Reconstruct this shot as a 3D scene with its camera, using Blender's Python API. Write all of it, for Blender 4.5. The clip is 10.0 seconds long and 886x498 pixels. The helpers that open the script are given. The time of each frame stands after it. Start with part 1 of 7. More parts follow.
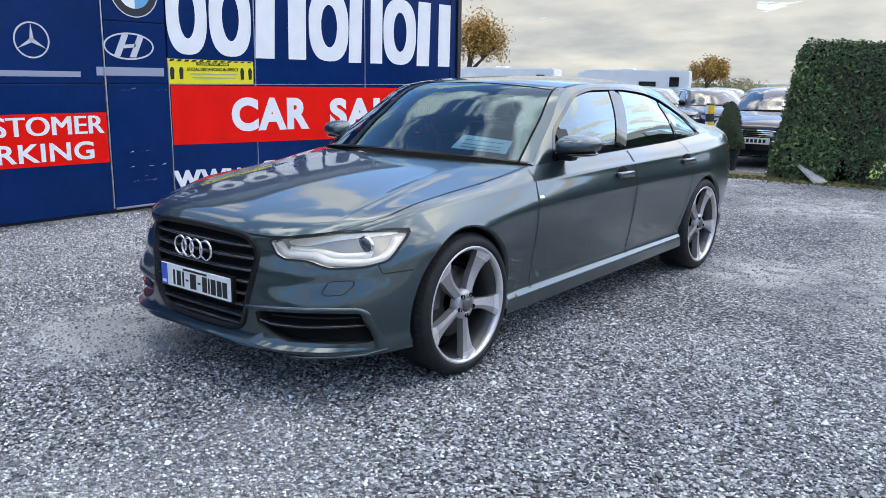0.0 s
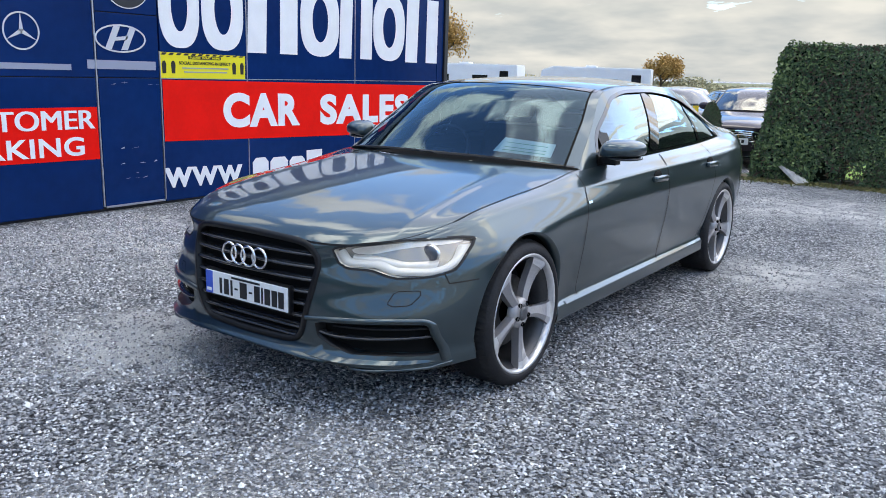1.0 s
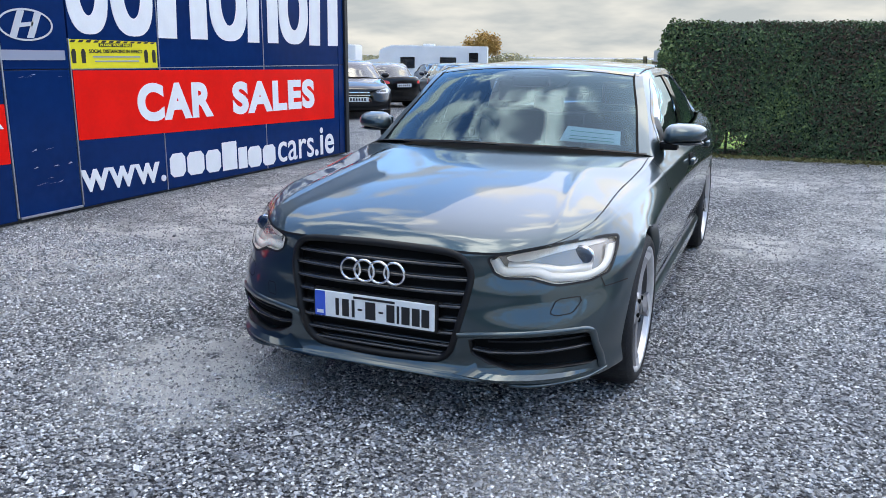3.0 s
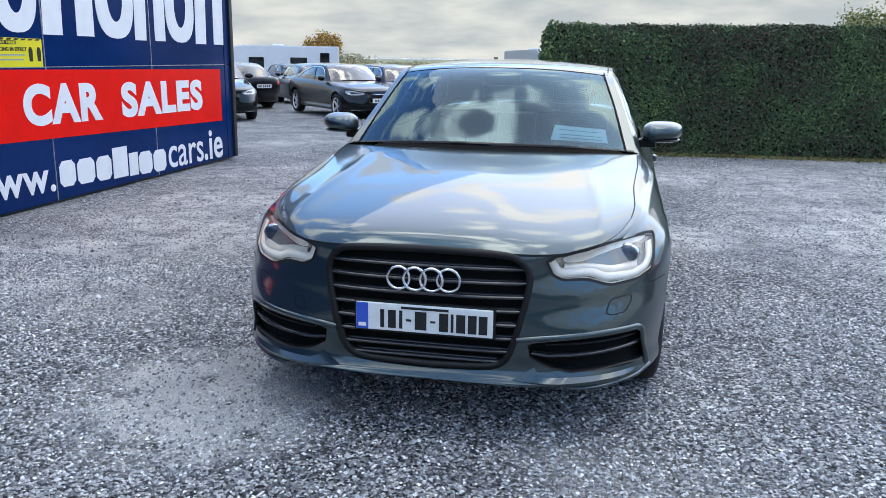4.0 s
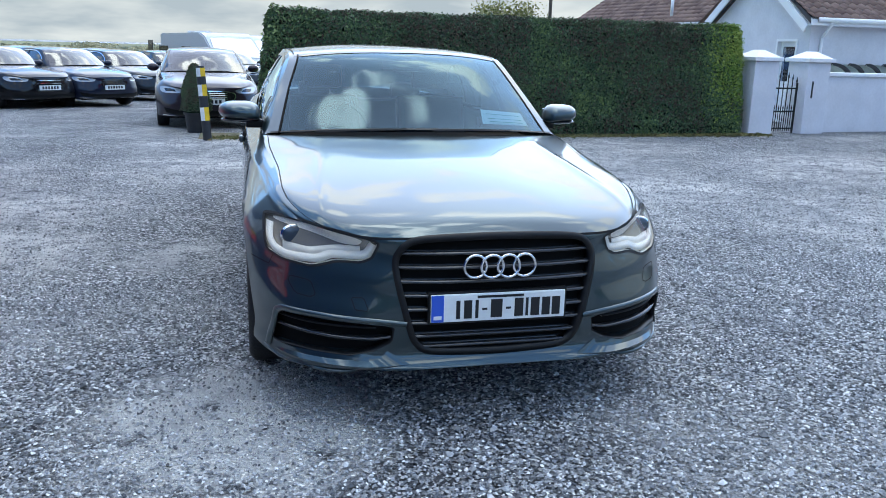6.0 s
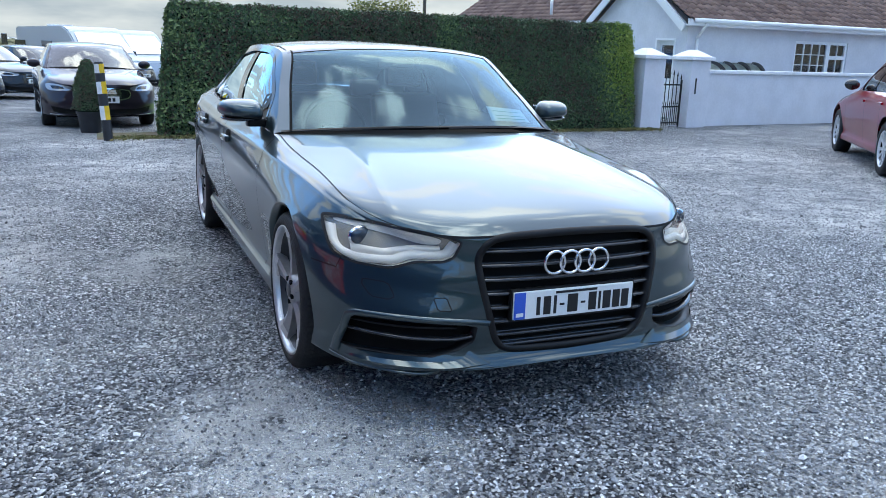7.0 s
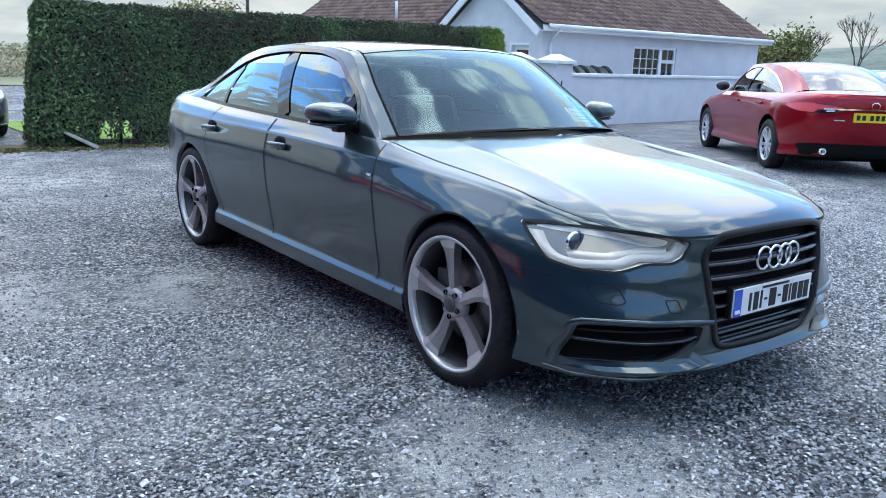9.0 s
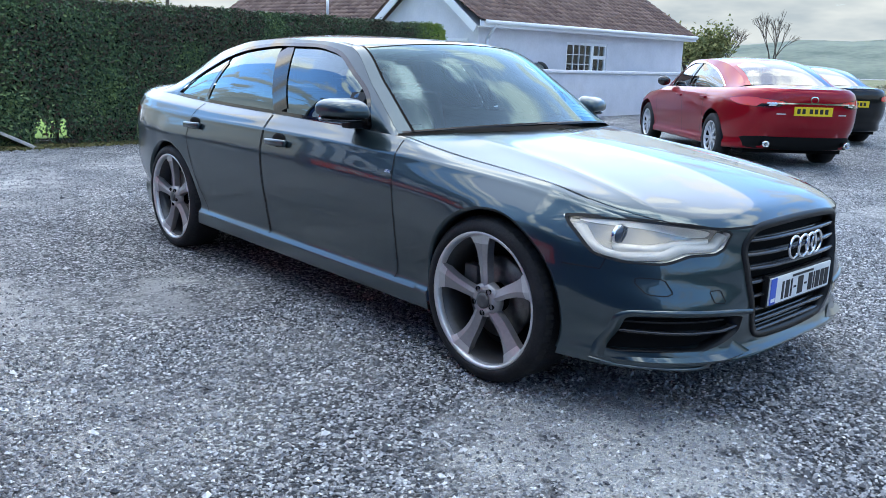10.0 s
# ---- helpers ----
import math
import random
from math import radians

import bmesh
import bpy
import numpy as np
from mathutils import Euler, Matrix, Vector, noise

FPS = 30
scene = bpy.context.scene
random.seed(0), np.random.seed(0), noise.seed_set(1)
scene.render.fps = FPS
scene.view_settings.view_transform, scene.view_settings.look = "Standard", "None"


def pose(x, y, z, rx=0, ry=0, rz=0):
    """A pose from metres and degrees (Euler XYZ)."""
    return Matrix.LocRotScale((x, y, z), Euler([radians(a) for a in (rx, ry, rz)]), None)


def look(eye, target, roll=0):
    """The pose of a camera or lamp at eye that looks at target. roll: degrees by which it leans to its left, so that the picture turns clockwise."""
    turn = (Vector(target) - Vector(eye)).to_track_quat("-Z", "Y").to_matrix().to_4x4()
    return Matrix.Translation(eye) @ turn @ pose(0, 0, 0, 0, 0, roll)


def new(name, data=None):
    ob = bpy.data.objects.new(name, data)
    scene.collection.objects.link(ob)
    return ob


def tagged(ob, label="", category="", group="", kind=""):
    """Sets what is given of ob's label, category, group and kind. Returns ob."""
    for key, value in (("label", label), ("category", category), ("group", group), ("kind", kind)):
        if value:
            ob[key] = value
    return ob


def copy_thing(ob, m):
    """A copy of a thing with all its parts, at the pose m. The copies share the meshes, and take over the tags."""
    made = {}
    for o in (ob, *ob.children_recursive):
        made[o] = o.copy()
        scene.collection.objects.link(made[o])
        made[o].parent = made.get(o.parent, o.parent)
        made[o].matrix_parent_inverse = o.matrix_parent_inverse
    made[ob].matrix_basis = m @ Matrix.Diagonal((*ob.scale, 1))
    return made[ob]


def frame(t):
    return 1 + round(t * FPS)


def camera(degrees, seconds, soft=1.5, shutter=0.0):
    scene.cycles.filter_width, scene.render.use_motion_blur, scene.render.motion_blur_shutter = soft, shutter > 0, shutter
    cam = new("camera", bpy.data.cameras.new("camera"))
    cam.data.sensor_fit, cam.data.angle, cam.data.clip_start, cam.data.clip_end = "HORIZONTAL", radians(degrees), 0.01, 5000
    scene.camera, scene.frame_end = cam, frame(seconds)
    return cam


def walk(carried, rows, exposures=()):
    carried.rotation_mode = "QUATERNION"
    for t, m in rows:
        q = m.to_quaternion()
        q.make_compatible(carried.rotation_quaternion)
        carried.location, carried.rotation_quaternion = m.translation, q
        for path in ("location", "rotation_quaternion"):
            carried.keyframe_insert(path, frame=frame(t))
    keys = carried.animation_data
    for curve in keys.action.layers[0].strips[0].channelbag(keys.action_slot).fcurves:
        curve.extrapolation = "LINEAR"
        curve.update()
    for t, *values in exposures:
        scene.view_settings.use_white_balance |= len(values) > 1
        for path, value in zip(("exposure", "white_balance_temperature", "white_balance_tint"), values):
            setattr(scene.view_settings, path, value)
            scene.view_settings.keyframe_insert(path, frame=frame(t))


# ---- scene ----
cam = camera(57.5, 10.0, soft=0.5)
PATH = [
    (0, (3.09, -3.0, 1.401), (1.876, -1.466, 0.983), 0.8),
    (0.5, (2.871, -3.068, 1.409), (1.701, -1.502, 0.987), 1.4),
    (1, (2.641, -3.185, 1.424), (1.518, -1.587, 0.996), 1.6),
    (1.5, (2.352, -3.347, 1.439), (1.283, -1.715, 1.0), 1.4),
    (2, (2.072, -3.442, 1.436), (1.077, -1.766, 0.986), 1.0),
    (2.5, (1.756, -3.497, 1.451), (0.867, -1.766, 0.989), 0.7),
    (4, (0.63, -3.691, 1.425), (0.246, -1.783, 0.962), 0.8),
    (4.5, (0.243, -3.707, 1.425), (0.063, -1.768, 0.968), 1.1),
    (5, (-0.15, -3.747, 1.433), (-0.109, -1.801, 0.974), 1.3),
    (5.5, (-0.526, -3.71, 1.415), (-0.258, -1.784, 0.945), 1.4),
    (7, (-1.618, -3.378, 1.377), (-0.845, -1.597, 0.898), 1.9),
    (7.5, (-1.948, -3.174, 1.358), (-1.066, -1.441, 0.89), 2.0),
    (8, (-2.27, -2.952, 1.352), (-1.29, -1.269, 0.894), 2.0),
    (8.5, (-2.56, -2.738, 1.336), (-1.483, -1.114, 0.885), 2.0),
    (9, (-2.812, -2.536, 1.307), (-1.643, -0.978, 0.854), 1.9),
    (9.5, (-3.02, -2.368, 1.308), (-1.771, -0.874, 0.854), 1.9),
    (10, (-3.129, -2.236, 1.286), (-1.816, -0.797, 0.83), 1.9),
]
walk(cam, [(t, look(eye, target, roll)) for t, eye, target, roll in PATH],
     exposures=[(0, 1.58, 8300, 13), (2.5, 1.62, 8250, 13), (4.0, 1.58, 7900, 11), (5.5, 1.52, 7200, 8), (7.5, 1.56, 7250, 8), (10, 1.66, 7400, 9)])

# ---- light ----
world = bpy.data.worlds.new("world")
scene.world = world
world.use_nodes = True
wt = world.node_tree
wt.nodes.clear()


def wn(kind, **kw):
    n = wt.nodes.new(kind)
    for k, v in kw.items():
        n.inputs[k].default_value = v
    return n


SUN_EL, SUN_AZ = radians(51), radians(29)  # sun stands over the hedge, azimuth from +y towards +x
sky = wn("ShaderNodeTexSky")
sky.sky_type, sky.sun_disc = 'NISHITA', False
sky.sun_elevation, sky.sun_rotation = SUN_EL, SUN_AZ
sky.air_density, sky.dust_density, sky.ozone_density = 1.0, 0.4, 2.0
geo = wn("ShaderNodeTexCoord")
sep = wn("ShaderNodeSeparateXYZ")
wt.links.new(geo.outputs["Generated"], sep.inputs[0])
zc = wn("ShaderNodeMath"); zc.operation = 'MAXIMUM'; zc.inputs[1].default_value = 0.0
wt.links.new(sep.outputs[2], zc.inputs[0])
za = wn("ShaderNodeMath"); za.operation = 'ADD'; za.inputs[1].default_value = 0.22
wt.links.new(zc.outputs[0], za.inputs[0])
dv = wn("ShaderNodeVectorMath"); dv.operation = 'DIVIDE'
cz = wn("ShaderNodeCombineXYZ")
for i in range(3):
    wt.links.new(za.outputs[0], cz.inputs[i])
wt.links.new(geo.outputs["Generated"], dv.inputs[0]); wt.links.new(cz.outputs[0], dv.inputs[1])
cl = wn("ShaderNodeTexNoise", Scale=4.3, Detail=7.0, Roughness=0.52, Distortion=0.3)
wt.links.new(dv.outputs[0], cl.inputs["Vector"])
ramp = wn("ShaderNodeValToRGB")
ramp.color_ramp.elements[0].position, ramp.color_ramp.elements[1].position = 0.515, 0.60
# cover thickens towards the horizon
cov = wn("ShaderNodeMapRange"); cov.inputs[1].default_value, cov.inputs[2].default_value, cov.inputs[3].default_value, cov.inputs[4].default_value = 0.05, 0.24, 0.32, 0.0
wt.links.new(zc.outputs[0], cov.inputs[0])
csum = wn("ShaderNodeMath"); csum.operation = 'ADD'
wt.links.new(cl.outputs["Fac"], csum.inputs[0]); wt.links.new(cov.outputs[0], csum.inputs[1])
wt.links.new(csum.outputs[0], ramp.inputs[0])
cl2 = wn("ShaderNodeTexNoise", Scale=2.2, Detail=4.0, Roughness=0.52)
wt.links.new(dv.outputs[0], cl2.inputs["Vector"])
shade = wn("ShaderNodeValToRGB")
shade.color_ramp.elements[0].position, shade.color_ramp.elements[1].position = 0.36, 0.66
shade.color_ramp.elements[0].color, shade.color_ramp.elements[1].color = (3.4, 4.25, 5.15, 1), (5.6, 6.35, 7.0, 1)
wt.links.new(cl2.outputs["Fac"], shade.inputs[0])
blue = wn("ShaderNodeVectorMath"); blue.operation = 'MULTIPLY'; blue.inputs[1].default_value = (0.66, 1.0, 1.35)
wt.links.new(sky.outputs[0], blue.inputs[0])
mixc = wt.nodes.new("ShaderNodeMix"); mixc.data_type = 'RGBA'
wt.links.new(ramp.outputs[0], mixc.inputs[0]); wt.links.new(blue.outputs[0], mixc.inputs[6]); wt.links.new(shade.outputs[0], mixc.inputs[7])
# brighter overhead and towards the veiled sun, as under broken cloud
zz2 = wn("ShaderNodeMath"); zz2.operation = 'POWER'; zz2.inputs[1].default_value = 3.0
wt.links.new(zc.outputs[0], zz2.inputs[0])
lift = wn("ShaderNodeMath"); lift.operation = 'MULTIPLY_ADD'; lift.inputs[1].default_value, lift.inputs[2].default_value = 3.3, 0.38
wt.links.new(zz2.outputs[0], lift.inputs[0])
dot = wn("ShaderNodeVectorMath"); dot.operation = 'DOT_PRODUCT'
dot.inputs[1].default_value = (math.sin(SUN_AZ) * math.cos(SUN_EL), math.cos(SUN_AZ) * math.cos(SUN_EL), math.sin(SUN_EL))
wt.links.new(geo.outputs["Generated"], dot.inputs[0])
dmax = wn("ShaderNodeMath"); dmax.operation = 'MAXIMUM'; dmax.inputs[1].default_value = 0.0
wt.links.new(dot.outputs["Value"], dmax.inputs[0])
dpow = wn("ShaderNodeMath"); dpow.operation = 'POWER'; dpow.inputs[1].default_value = 6.0
wt.links.new(dmax.outputs[0], dpow.inputs[0])
glow = wn("ShaderNodeMath"); glow.operation = 'MULTIPLY_ADD'; glow.inputs[1].default_value = 0.10
wt.links.new(dpow.outputs[0], glow.inputs[0]); wt.links.new(lift.outputs[0], glow.inputs[2])
scl = wn("ShaderNodeVectorMath"); scl.operation = 'SCALE'
wt.links.new(shade.outputs[0], scl.inputs[0]); wt.links.new(glow.outputs[0], scl.inputs["Scale"])
wt.links.new(scl.outputs[0], mixc.inputs[7])
bg = wn("ShaderNodeBackground", Strength=0.118)
wt.links.new(mixc.outputs[2], bg.inputs[0])
wo = wn("ShaderNodeOutputWorld")
wt.links.new(bg.outputs[0], wo.inputs[0])

sun_data = bpy.data.lights.new("sun", 'SUN')
sun_data.energy, sun_data.angle, sun_data.color = 0.55, radians(84), (1.0, 0.95, 0.88)
sun = new("sun", sun_data)
sd = Vector((math.sin(SUN_AZ) * math.cos(SUN_EL), math.cos(SUN_AZ) * math.cos(SUN_EL), math.sin(SUN_EL)))
sun.matrix_world = look(sd * 60, (0, 0, 0))

# ---- materials ----
def material(name, colour=(0.5, 0.5, 0.5), rough=0.5, metal=0.0, vary=0.0, scale=8.0, bump=0.0, bump_scale=60.0, coat=0.0, spec=0.5, second=None, fine=0.0):
    """A node material: base colour broken up by two scales of noise, with optional fine relief."""
    m = bpy.data.materials.new(name)
    m.use_nodes = True
    nt = m.node_tree
    b = nt.nodes["Principled BSDF"]
    b.inputs["Base Color"].default_value = (*colour, 1)
    b.inputs["Roughness"].default_value, b.inputs["Metallic"].default_value = rough, metal
    b.inputs["Coat Weight"].default_value, b.inputs["Coat Roughness"].default_value = coat, 0.03
    b.inputs["Specular IOR Level"].default_value = spec
    tc = nt.nodes.new("ShaderNodeTexCoord")
    if vary or second:
        n1 = nt.nodes.new("ShaderNodeTexNoise")
        n1.inputs["Scale"].default_value, n1.inputs["Detail"].default_value = scale, 6
        n2 = nt.nodes.new("ShaderNodeTexNoise")
        n2.inputs["Scale"].default_value, n2.inputs["Detail"].default_value = scale * 9, 4
        add = nt.nodes.new("ShaderNodeMath"); add.operation = 'ADD'
        mul = nt.nodes.new("ShaderNodeMath"); mul.operation = 'MULTIPLY_ADD'
        mul.inputs[1].default_value, mul.inputs[2].default_value = 0.5, -0.25
        nt.links.new(tc.outputs["Object"], n1.inputs["Vector"]); nt.links.new(tc.outputs["Object"], n2.inputs["Vector"])
        nt.links.new(n2.outputs["Fac"], mul.inputs[0])
        nt.links.new(n1.outputs["Fac"], add.inputs[0]); nt.links.new(mul.outputs[0], add.inputs[1])
        cr = nt.nodes.new("ShaderNodeValToRGB")
        cr.color_ramp.elements[0].position, cr.color_ramp.elements[1].position = 0.32, 0.68
        lo = second or tuple(c * (1 - vary) for c in colour)
        hi = colour if second else tuple(min(1, c * (1 + vary)) for c in colour)
        cr.color_ramp.elements[0].color, cr.color_ramp.elements[1].color = (*lo, 1), (*hi, 1)
        nt.links.new(add.outputs[0], cr.inputs[0]); nt.links.new(cr.outputs[0], b.inputs["Base Color"])
    if bump:
        n3 = nt.nodes.new("ShaderNodeTexNoise")
        n3.inputs["Scale"].default_value, n3.inputs["Detail"].default_value = bump_scale, 4
        bp = nt.nodes.new("ShaderNodeBump")
        bp.inputs["Strength"].default_value, bp.inputs["Distance"].default_value = bump, 0.02
        nt.links.new(tc.outputs["Object"], n3.inputs["Vector"]); nt.links.new(n3.outputs["Fac"], bp.inputs["Height"]); nt.links.new(bp.outputs[0], b.inputs["Normal"])
    return m


def glass(name, tint=(0.8, 0.9, 0.9), clear=0.6, gain=1.15, sheen=(1, 1, 1)):
    """Window glass: sharp Fresnel gloss over a tinted see-through sheet."""
    m = bpy.data.materials.new(name)
    m.use_nodes = True
    nt = m.node_tree
    nt.nodes.clear()
    o = nt.nodes.new("ShaderNodeOutputMaterial")
    t = nt.nodes.new("ShaderNodeBsdfTransparent"); t.inputs[0].default_value = (*[c * clear for c in tint], 1)
    g = nt.nodes.new("ShaderNodeBsdfGlossy"); g.inputs["Roughness"].default_value = 0.01; g.inputs["Color"].default_value = (*sheen, 1)
    f = nt.nodes.new("ShaderNodeFresnel"); f.inputs[0].default_value = 1.55
    k = nt.nodes.new("ShaderNodeMath"); k.operation = 'MULTIPLY'; k.inputs[1].default_value = gain; k.use_clamp = True
    nt.links.new(f.outputs[0], k.inputs[0])
    x = nt.nodes.new("ShaderNodeMixShader")
    nt.links.new(k.outputs[0], x.inputs[0]); nt.links.new(t.outputs[0], x.inputs[1]); nt.links.new(g.outputs[0], x.inputs[2]); nt.links.new(x.outputs[0], o.inputs[0])
    return m


def paint(name, colour, flake=0.55, ior=1.72):
    m = material(name, colour, rough=0.30, metal=flake, coat=1.0)
    b = m.node_tree.nodes["Principled BSDF"]
    b.inputs["Coat Roughness"].default_value, b.inputs["Coat IOR"].default_value = 0.025, ior
    return m


PAINT = paint("grey_metallic_paint", (0.030, 0.056, 0.066), 0.70, 1.58)
BLACK_PLASTIC = material("black_plastic", (0.010, 0.010, 0.011), spec=0.25, rough=0.35, vary=0.15, scale=20)
MATT_BLACK = material("matt_black", (0.005, 0.005, 0.005), spec=0.15, rough=0.8)
NAVY = material("navy_panel", (0.001, 0.023, 0.108), spec=0.12, rough=0.16, vary=0.12, scale=1.2, bump=0.03, bump_scale=3)
# Filler behind the leaves; near-black green puts the inner shade into its colour.
HEDGE = material("hedge_shaded_core", (0.014, 0.022, 0.012), rough=0.9, spec=0.1, vary=0.4, scale=3)
RENDER = material("rendered_wall", (0.68, 0.68, 0.72), rough=0.9, vary=0.06, scale=2, bump=0.2, bump_scale=90)


# ---- building helpers ----
def mesh_from(name, verts, faces, mat=None, smooth=False):
    me = bpy.data.meshes.new(name)
    verts, faces = np.asarray(verts, np.float32), [tuple(f) for f in np.asarray(faces).tolist()]
    me.from_pydata(verts.tolist(), [], faces)
    if smooth:
        me.polygons.foreach_set("use_smooth", [True] * len(me.polygons))
    if mat:
        me.materials.append(mat)
    me.update()
    return me


def bm_part(name, bm, mat, parent=None, label="", smooth=False):
    """Links a bmesh as one mesh object, under a thing if parent is given."""
    me = bpy.data.meshes.new(name)
    bm.to_mesh(me)
    bm.free()
    if smooth:
        me.polygons.foreach_set("use_smooth", [True] * len(me.polygons))
    me.materials.append(mat)
    ob = new(name, me)
    if parent:
        ob.parent = parent
    if label:
        ob["label"] = label
    return ob


def box(bm, x0, y0, z0, x1, y1, z1, bevel=0.0):
    m = Matrix.LocRotScale(((x0 + x1) / 2, (y0 + y1) / 2, (z0 + z1) / 2), None, (abs(x1 - x0), abs(y1 - y0), abs(z1 - z0)))
    r = bmesh.ops.create_cube(bm, size=1, matrix=m)
    if bevel:
        es = list({e for v in r["verts"] for e in v.link_edges})
        bmesh.ops.bevel(bm, geom=es, offset=bevel, segments=2, affect='EDGES', profile=0.6)
    return r["verts"]


def empty(name, label, category, m=None, group=""):
    e = new(name)
    e.empty_display_size = 0.1
    if m:
        e.matrix_world = m
    return tagged(e, label, category, group)


def boxpart(name, mat, parent, x0, y0, z0, x1, y1, z1, bevel=0.0, label=""):
    bm = bmesh.new()
    box(bm, x0, y0, z0, x1, y1, z1, bevel)
    return bm_part(name, bm, mat, parent, label)


def fall(y):
    """The ground is level at the forecourt and falls away gently behind it."""
    return -0.018 * np.clip(np.asarray(y, float) - 6, 0, 114)


# ---- ground ----
def gravel_material():
    m = bpy.data.materials.new("gravel")
    m.use_nodes = True
    nt = m.node_tree
    b = nt.nodes["Principled BSDF"]
    tc = nt.nodes.new("ShaderNodeTexCoord")
    link = nt.links.new

    def node(kind, **kw):
        n = nt.nodes.new(kind)
        for k, v in kw.items():
            n.inputs[k].default_value = v
        return n

    warp = node("ShaderNodeTexNoise", Scale=30.0, Detail=2.0)
    link(tc.outputs["Object"], warp.inputs["Vector"])
    mixv = nt.nodes.new("ShaderNodeMix"); mixv.data_type = 'VECTOR'; mixv.inputs[0].default_value = 0.012
    link(tc.outputs["Object"], mixv.inputs[4]); link(warp.outputs["Color"], mixv.inputs[5])
    cells = node("ShaderNodeTexVoronoi", Scale=74.0, Randomness=1.0)
    link(mixv.outputs[1], cells.inputs["Vector"])
    sp = node("ShaderNodeSeparateColor")
    link(cells.outputs["Color"], sp.inputs[0])
    tone = node("ShaderNodeValToRGB")
    e = tone.color_ramp.elements
    e[0].position, e[0].color = 0.0, (0.022, 0.023, 0.026, 1)
    e[1].position, e[1].color = 1.0, (0.95, 0.95, 0.94, 1)
    k = tone.color_ramp.elements.new(0.42); k.color = (0.15, 0.154, 0.162, 1)
    k = tone.color_ramp.elements.new(0.74); k.color = (0.47, 0.472, 0.475, 1)
    link(sp.outputs[0], tone.inputs[0])
    big = node("ShaderNodeTexNoise", Scale=0.35, Detail=7.0, Roughness=0.62, Distortion=0.6)
    link(tc.outputs["Object"], big.inputs["Vector"])
    dust = node("ShaderNodeValToRGB")
    dust.color_ramp.elements[0].position, dust.color_ramp.elements[1].position = 0.54, 0.78
    link(big.outputs["Fac"], dust.inputs[0])
    half = node("ShaderNodeMath"); half.operation = 'MULTIPLY'; half.inputs[1].default_value = 0.95
    # pale patches where fines have been driven to the surface
    total = dust.outputs[0]
    for cx, cy, rad, amount in ((5.0, 2.2, 2.6, 1.7), (3.2, 4.3, 2.0, 1.9), (7.0, 3.2, 2.2, 1.5), (-.98, -.74, .75, 5.0), (1.3, 3.1, .9, 1.8), (-2.6, 2.2, 1.2, 2.2), (-1.3, 6.4, 1.6, 2.0), (7.0, 5.6, 2.4, 2.0), (1.1, 6.9, 1.8, 2.0),  (-3.4, -1.4, 1.6, 2.6), (-3.2, 1.0, 1.5, 2.4), (-3.0, 3.6, 1.7, 2.0), (-1.2, 9.0, 2.2, 1.6), (3.0, 6.8, 2.6, 1.5), (6.4, 5.2, 2.8, 1.4), (5.0, 8.4, 2.0, 1.4),  (-1.4, 1.9, .7, 1.3), (-2.35, .5, .9, 1.3), (2.3, 3.2, 1.7, 1.0), (-1.5, 5.6, 1.6, 1.1), (4.5, 1.0, 1.6, .8), (1.6, -1.6, .8, .8), (-3.4, .0, 1.3, 1.3), (-3.4, 2.8, 1.5, 1.3), (-3.6, 5.6, 1.4, 1.3)):
        gap = node("ShaderNodeVectorMath"); gap.operation = 'DISTANCE'; gap.inputs[1].default_value = (cx, cy, 0)
        link(tc.outputs["Object"], gap.inputs[0])
        near = node("ShaderNodeMapRange"); near.interpolation_type = 'SMOOTHSTEP'
        near.inputs[1].default_value, near.inputs[2].default_value, near.inputs[3].default_value, near.inputs[4].default_value = 0.1 * rad, rad, amount, 0.0
        link(gap.outputs["Value"], near.inputs[0])
        fleck = node("ShaderNodeTexNoise", Scale=4.5, Detail=7.0, Roughness=0.65)
        link(tc.outputs["Object"], fleck.inputs["Vector"])
        cut = node("ShaderNodeMapRange"); cut.inputs[1].default_value, cut.inputs[2].default_value = 0.36, 0.68
        link(fleck.outputs["Fac"], cut.inputs[0])
        both_ = node("ShaderNodeMath"); both_.operation = 'MULTIPLY'
        link(near.outputs[0], both_.inputs[0]); link(cut.outputs[0], both_.inputs[1])
        top_ = node("ShaderNodeMath"); top_.operation = 'MAXIMUM'
        link(total, top_.inputs[0]); link(both_.outputs[0], top_.inputs[1])
        total = top_.outputs[0]
    half.use_clamp = True
    link(total, half.inputs[0])
    mixd = nt.nodes.new("ShaderNodeMix"); mixd.data_type = 'RGBA'
    link(half.outputs[0], mixd.inputs[0]); link(tone.outputs[0], mixd.inputs[6]); mixd.inputs[7].default_value = (0.75, 0.73, 0.70, 1)
    patch = node("ShaderNodeTexNoise", Scale=1.3, Detail=5.0)
    link(tc.outputs["Object"], patch.inputs["Vector"])
    pr = node("ShaderNodeValToRGB")
    pr.color_ramp.elements[0].color, pr.color_ramp.elements[1].color = (0.72, 0.73, 0.76, 1), (1.18, 1.18, 1.17, 1)
    pr.color_ramp.elements[0].position, pr.color_ramp.elements[1].position = 0.35, 0.65
    link(patch.outputs["Fac"], pr.inputs[0])
    mul = nt.nodes.new("ShaderNodeMix"); mul.data_type = 'RGBA'; mul.blend_type = 'MULTIPLY'; mul.inputs[0].default_value = 1.0
    link(mixd.outputs[2], mul.inputs[6]); link(pr.outputs[0], mul.inputs[7])
    link(mul.outputs[2], b.inputs["Base Color"])
    bump = node("ShaderNodeBump", Strength=1.0, Distance=0.026)
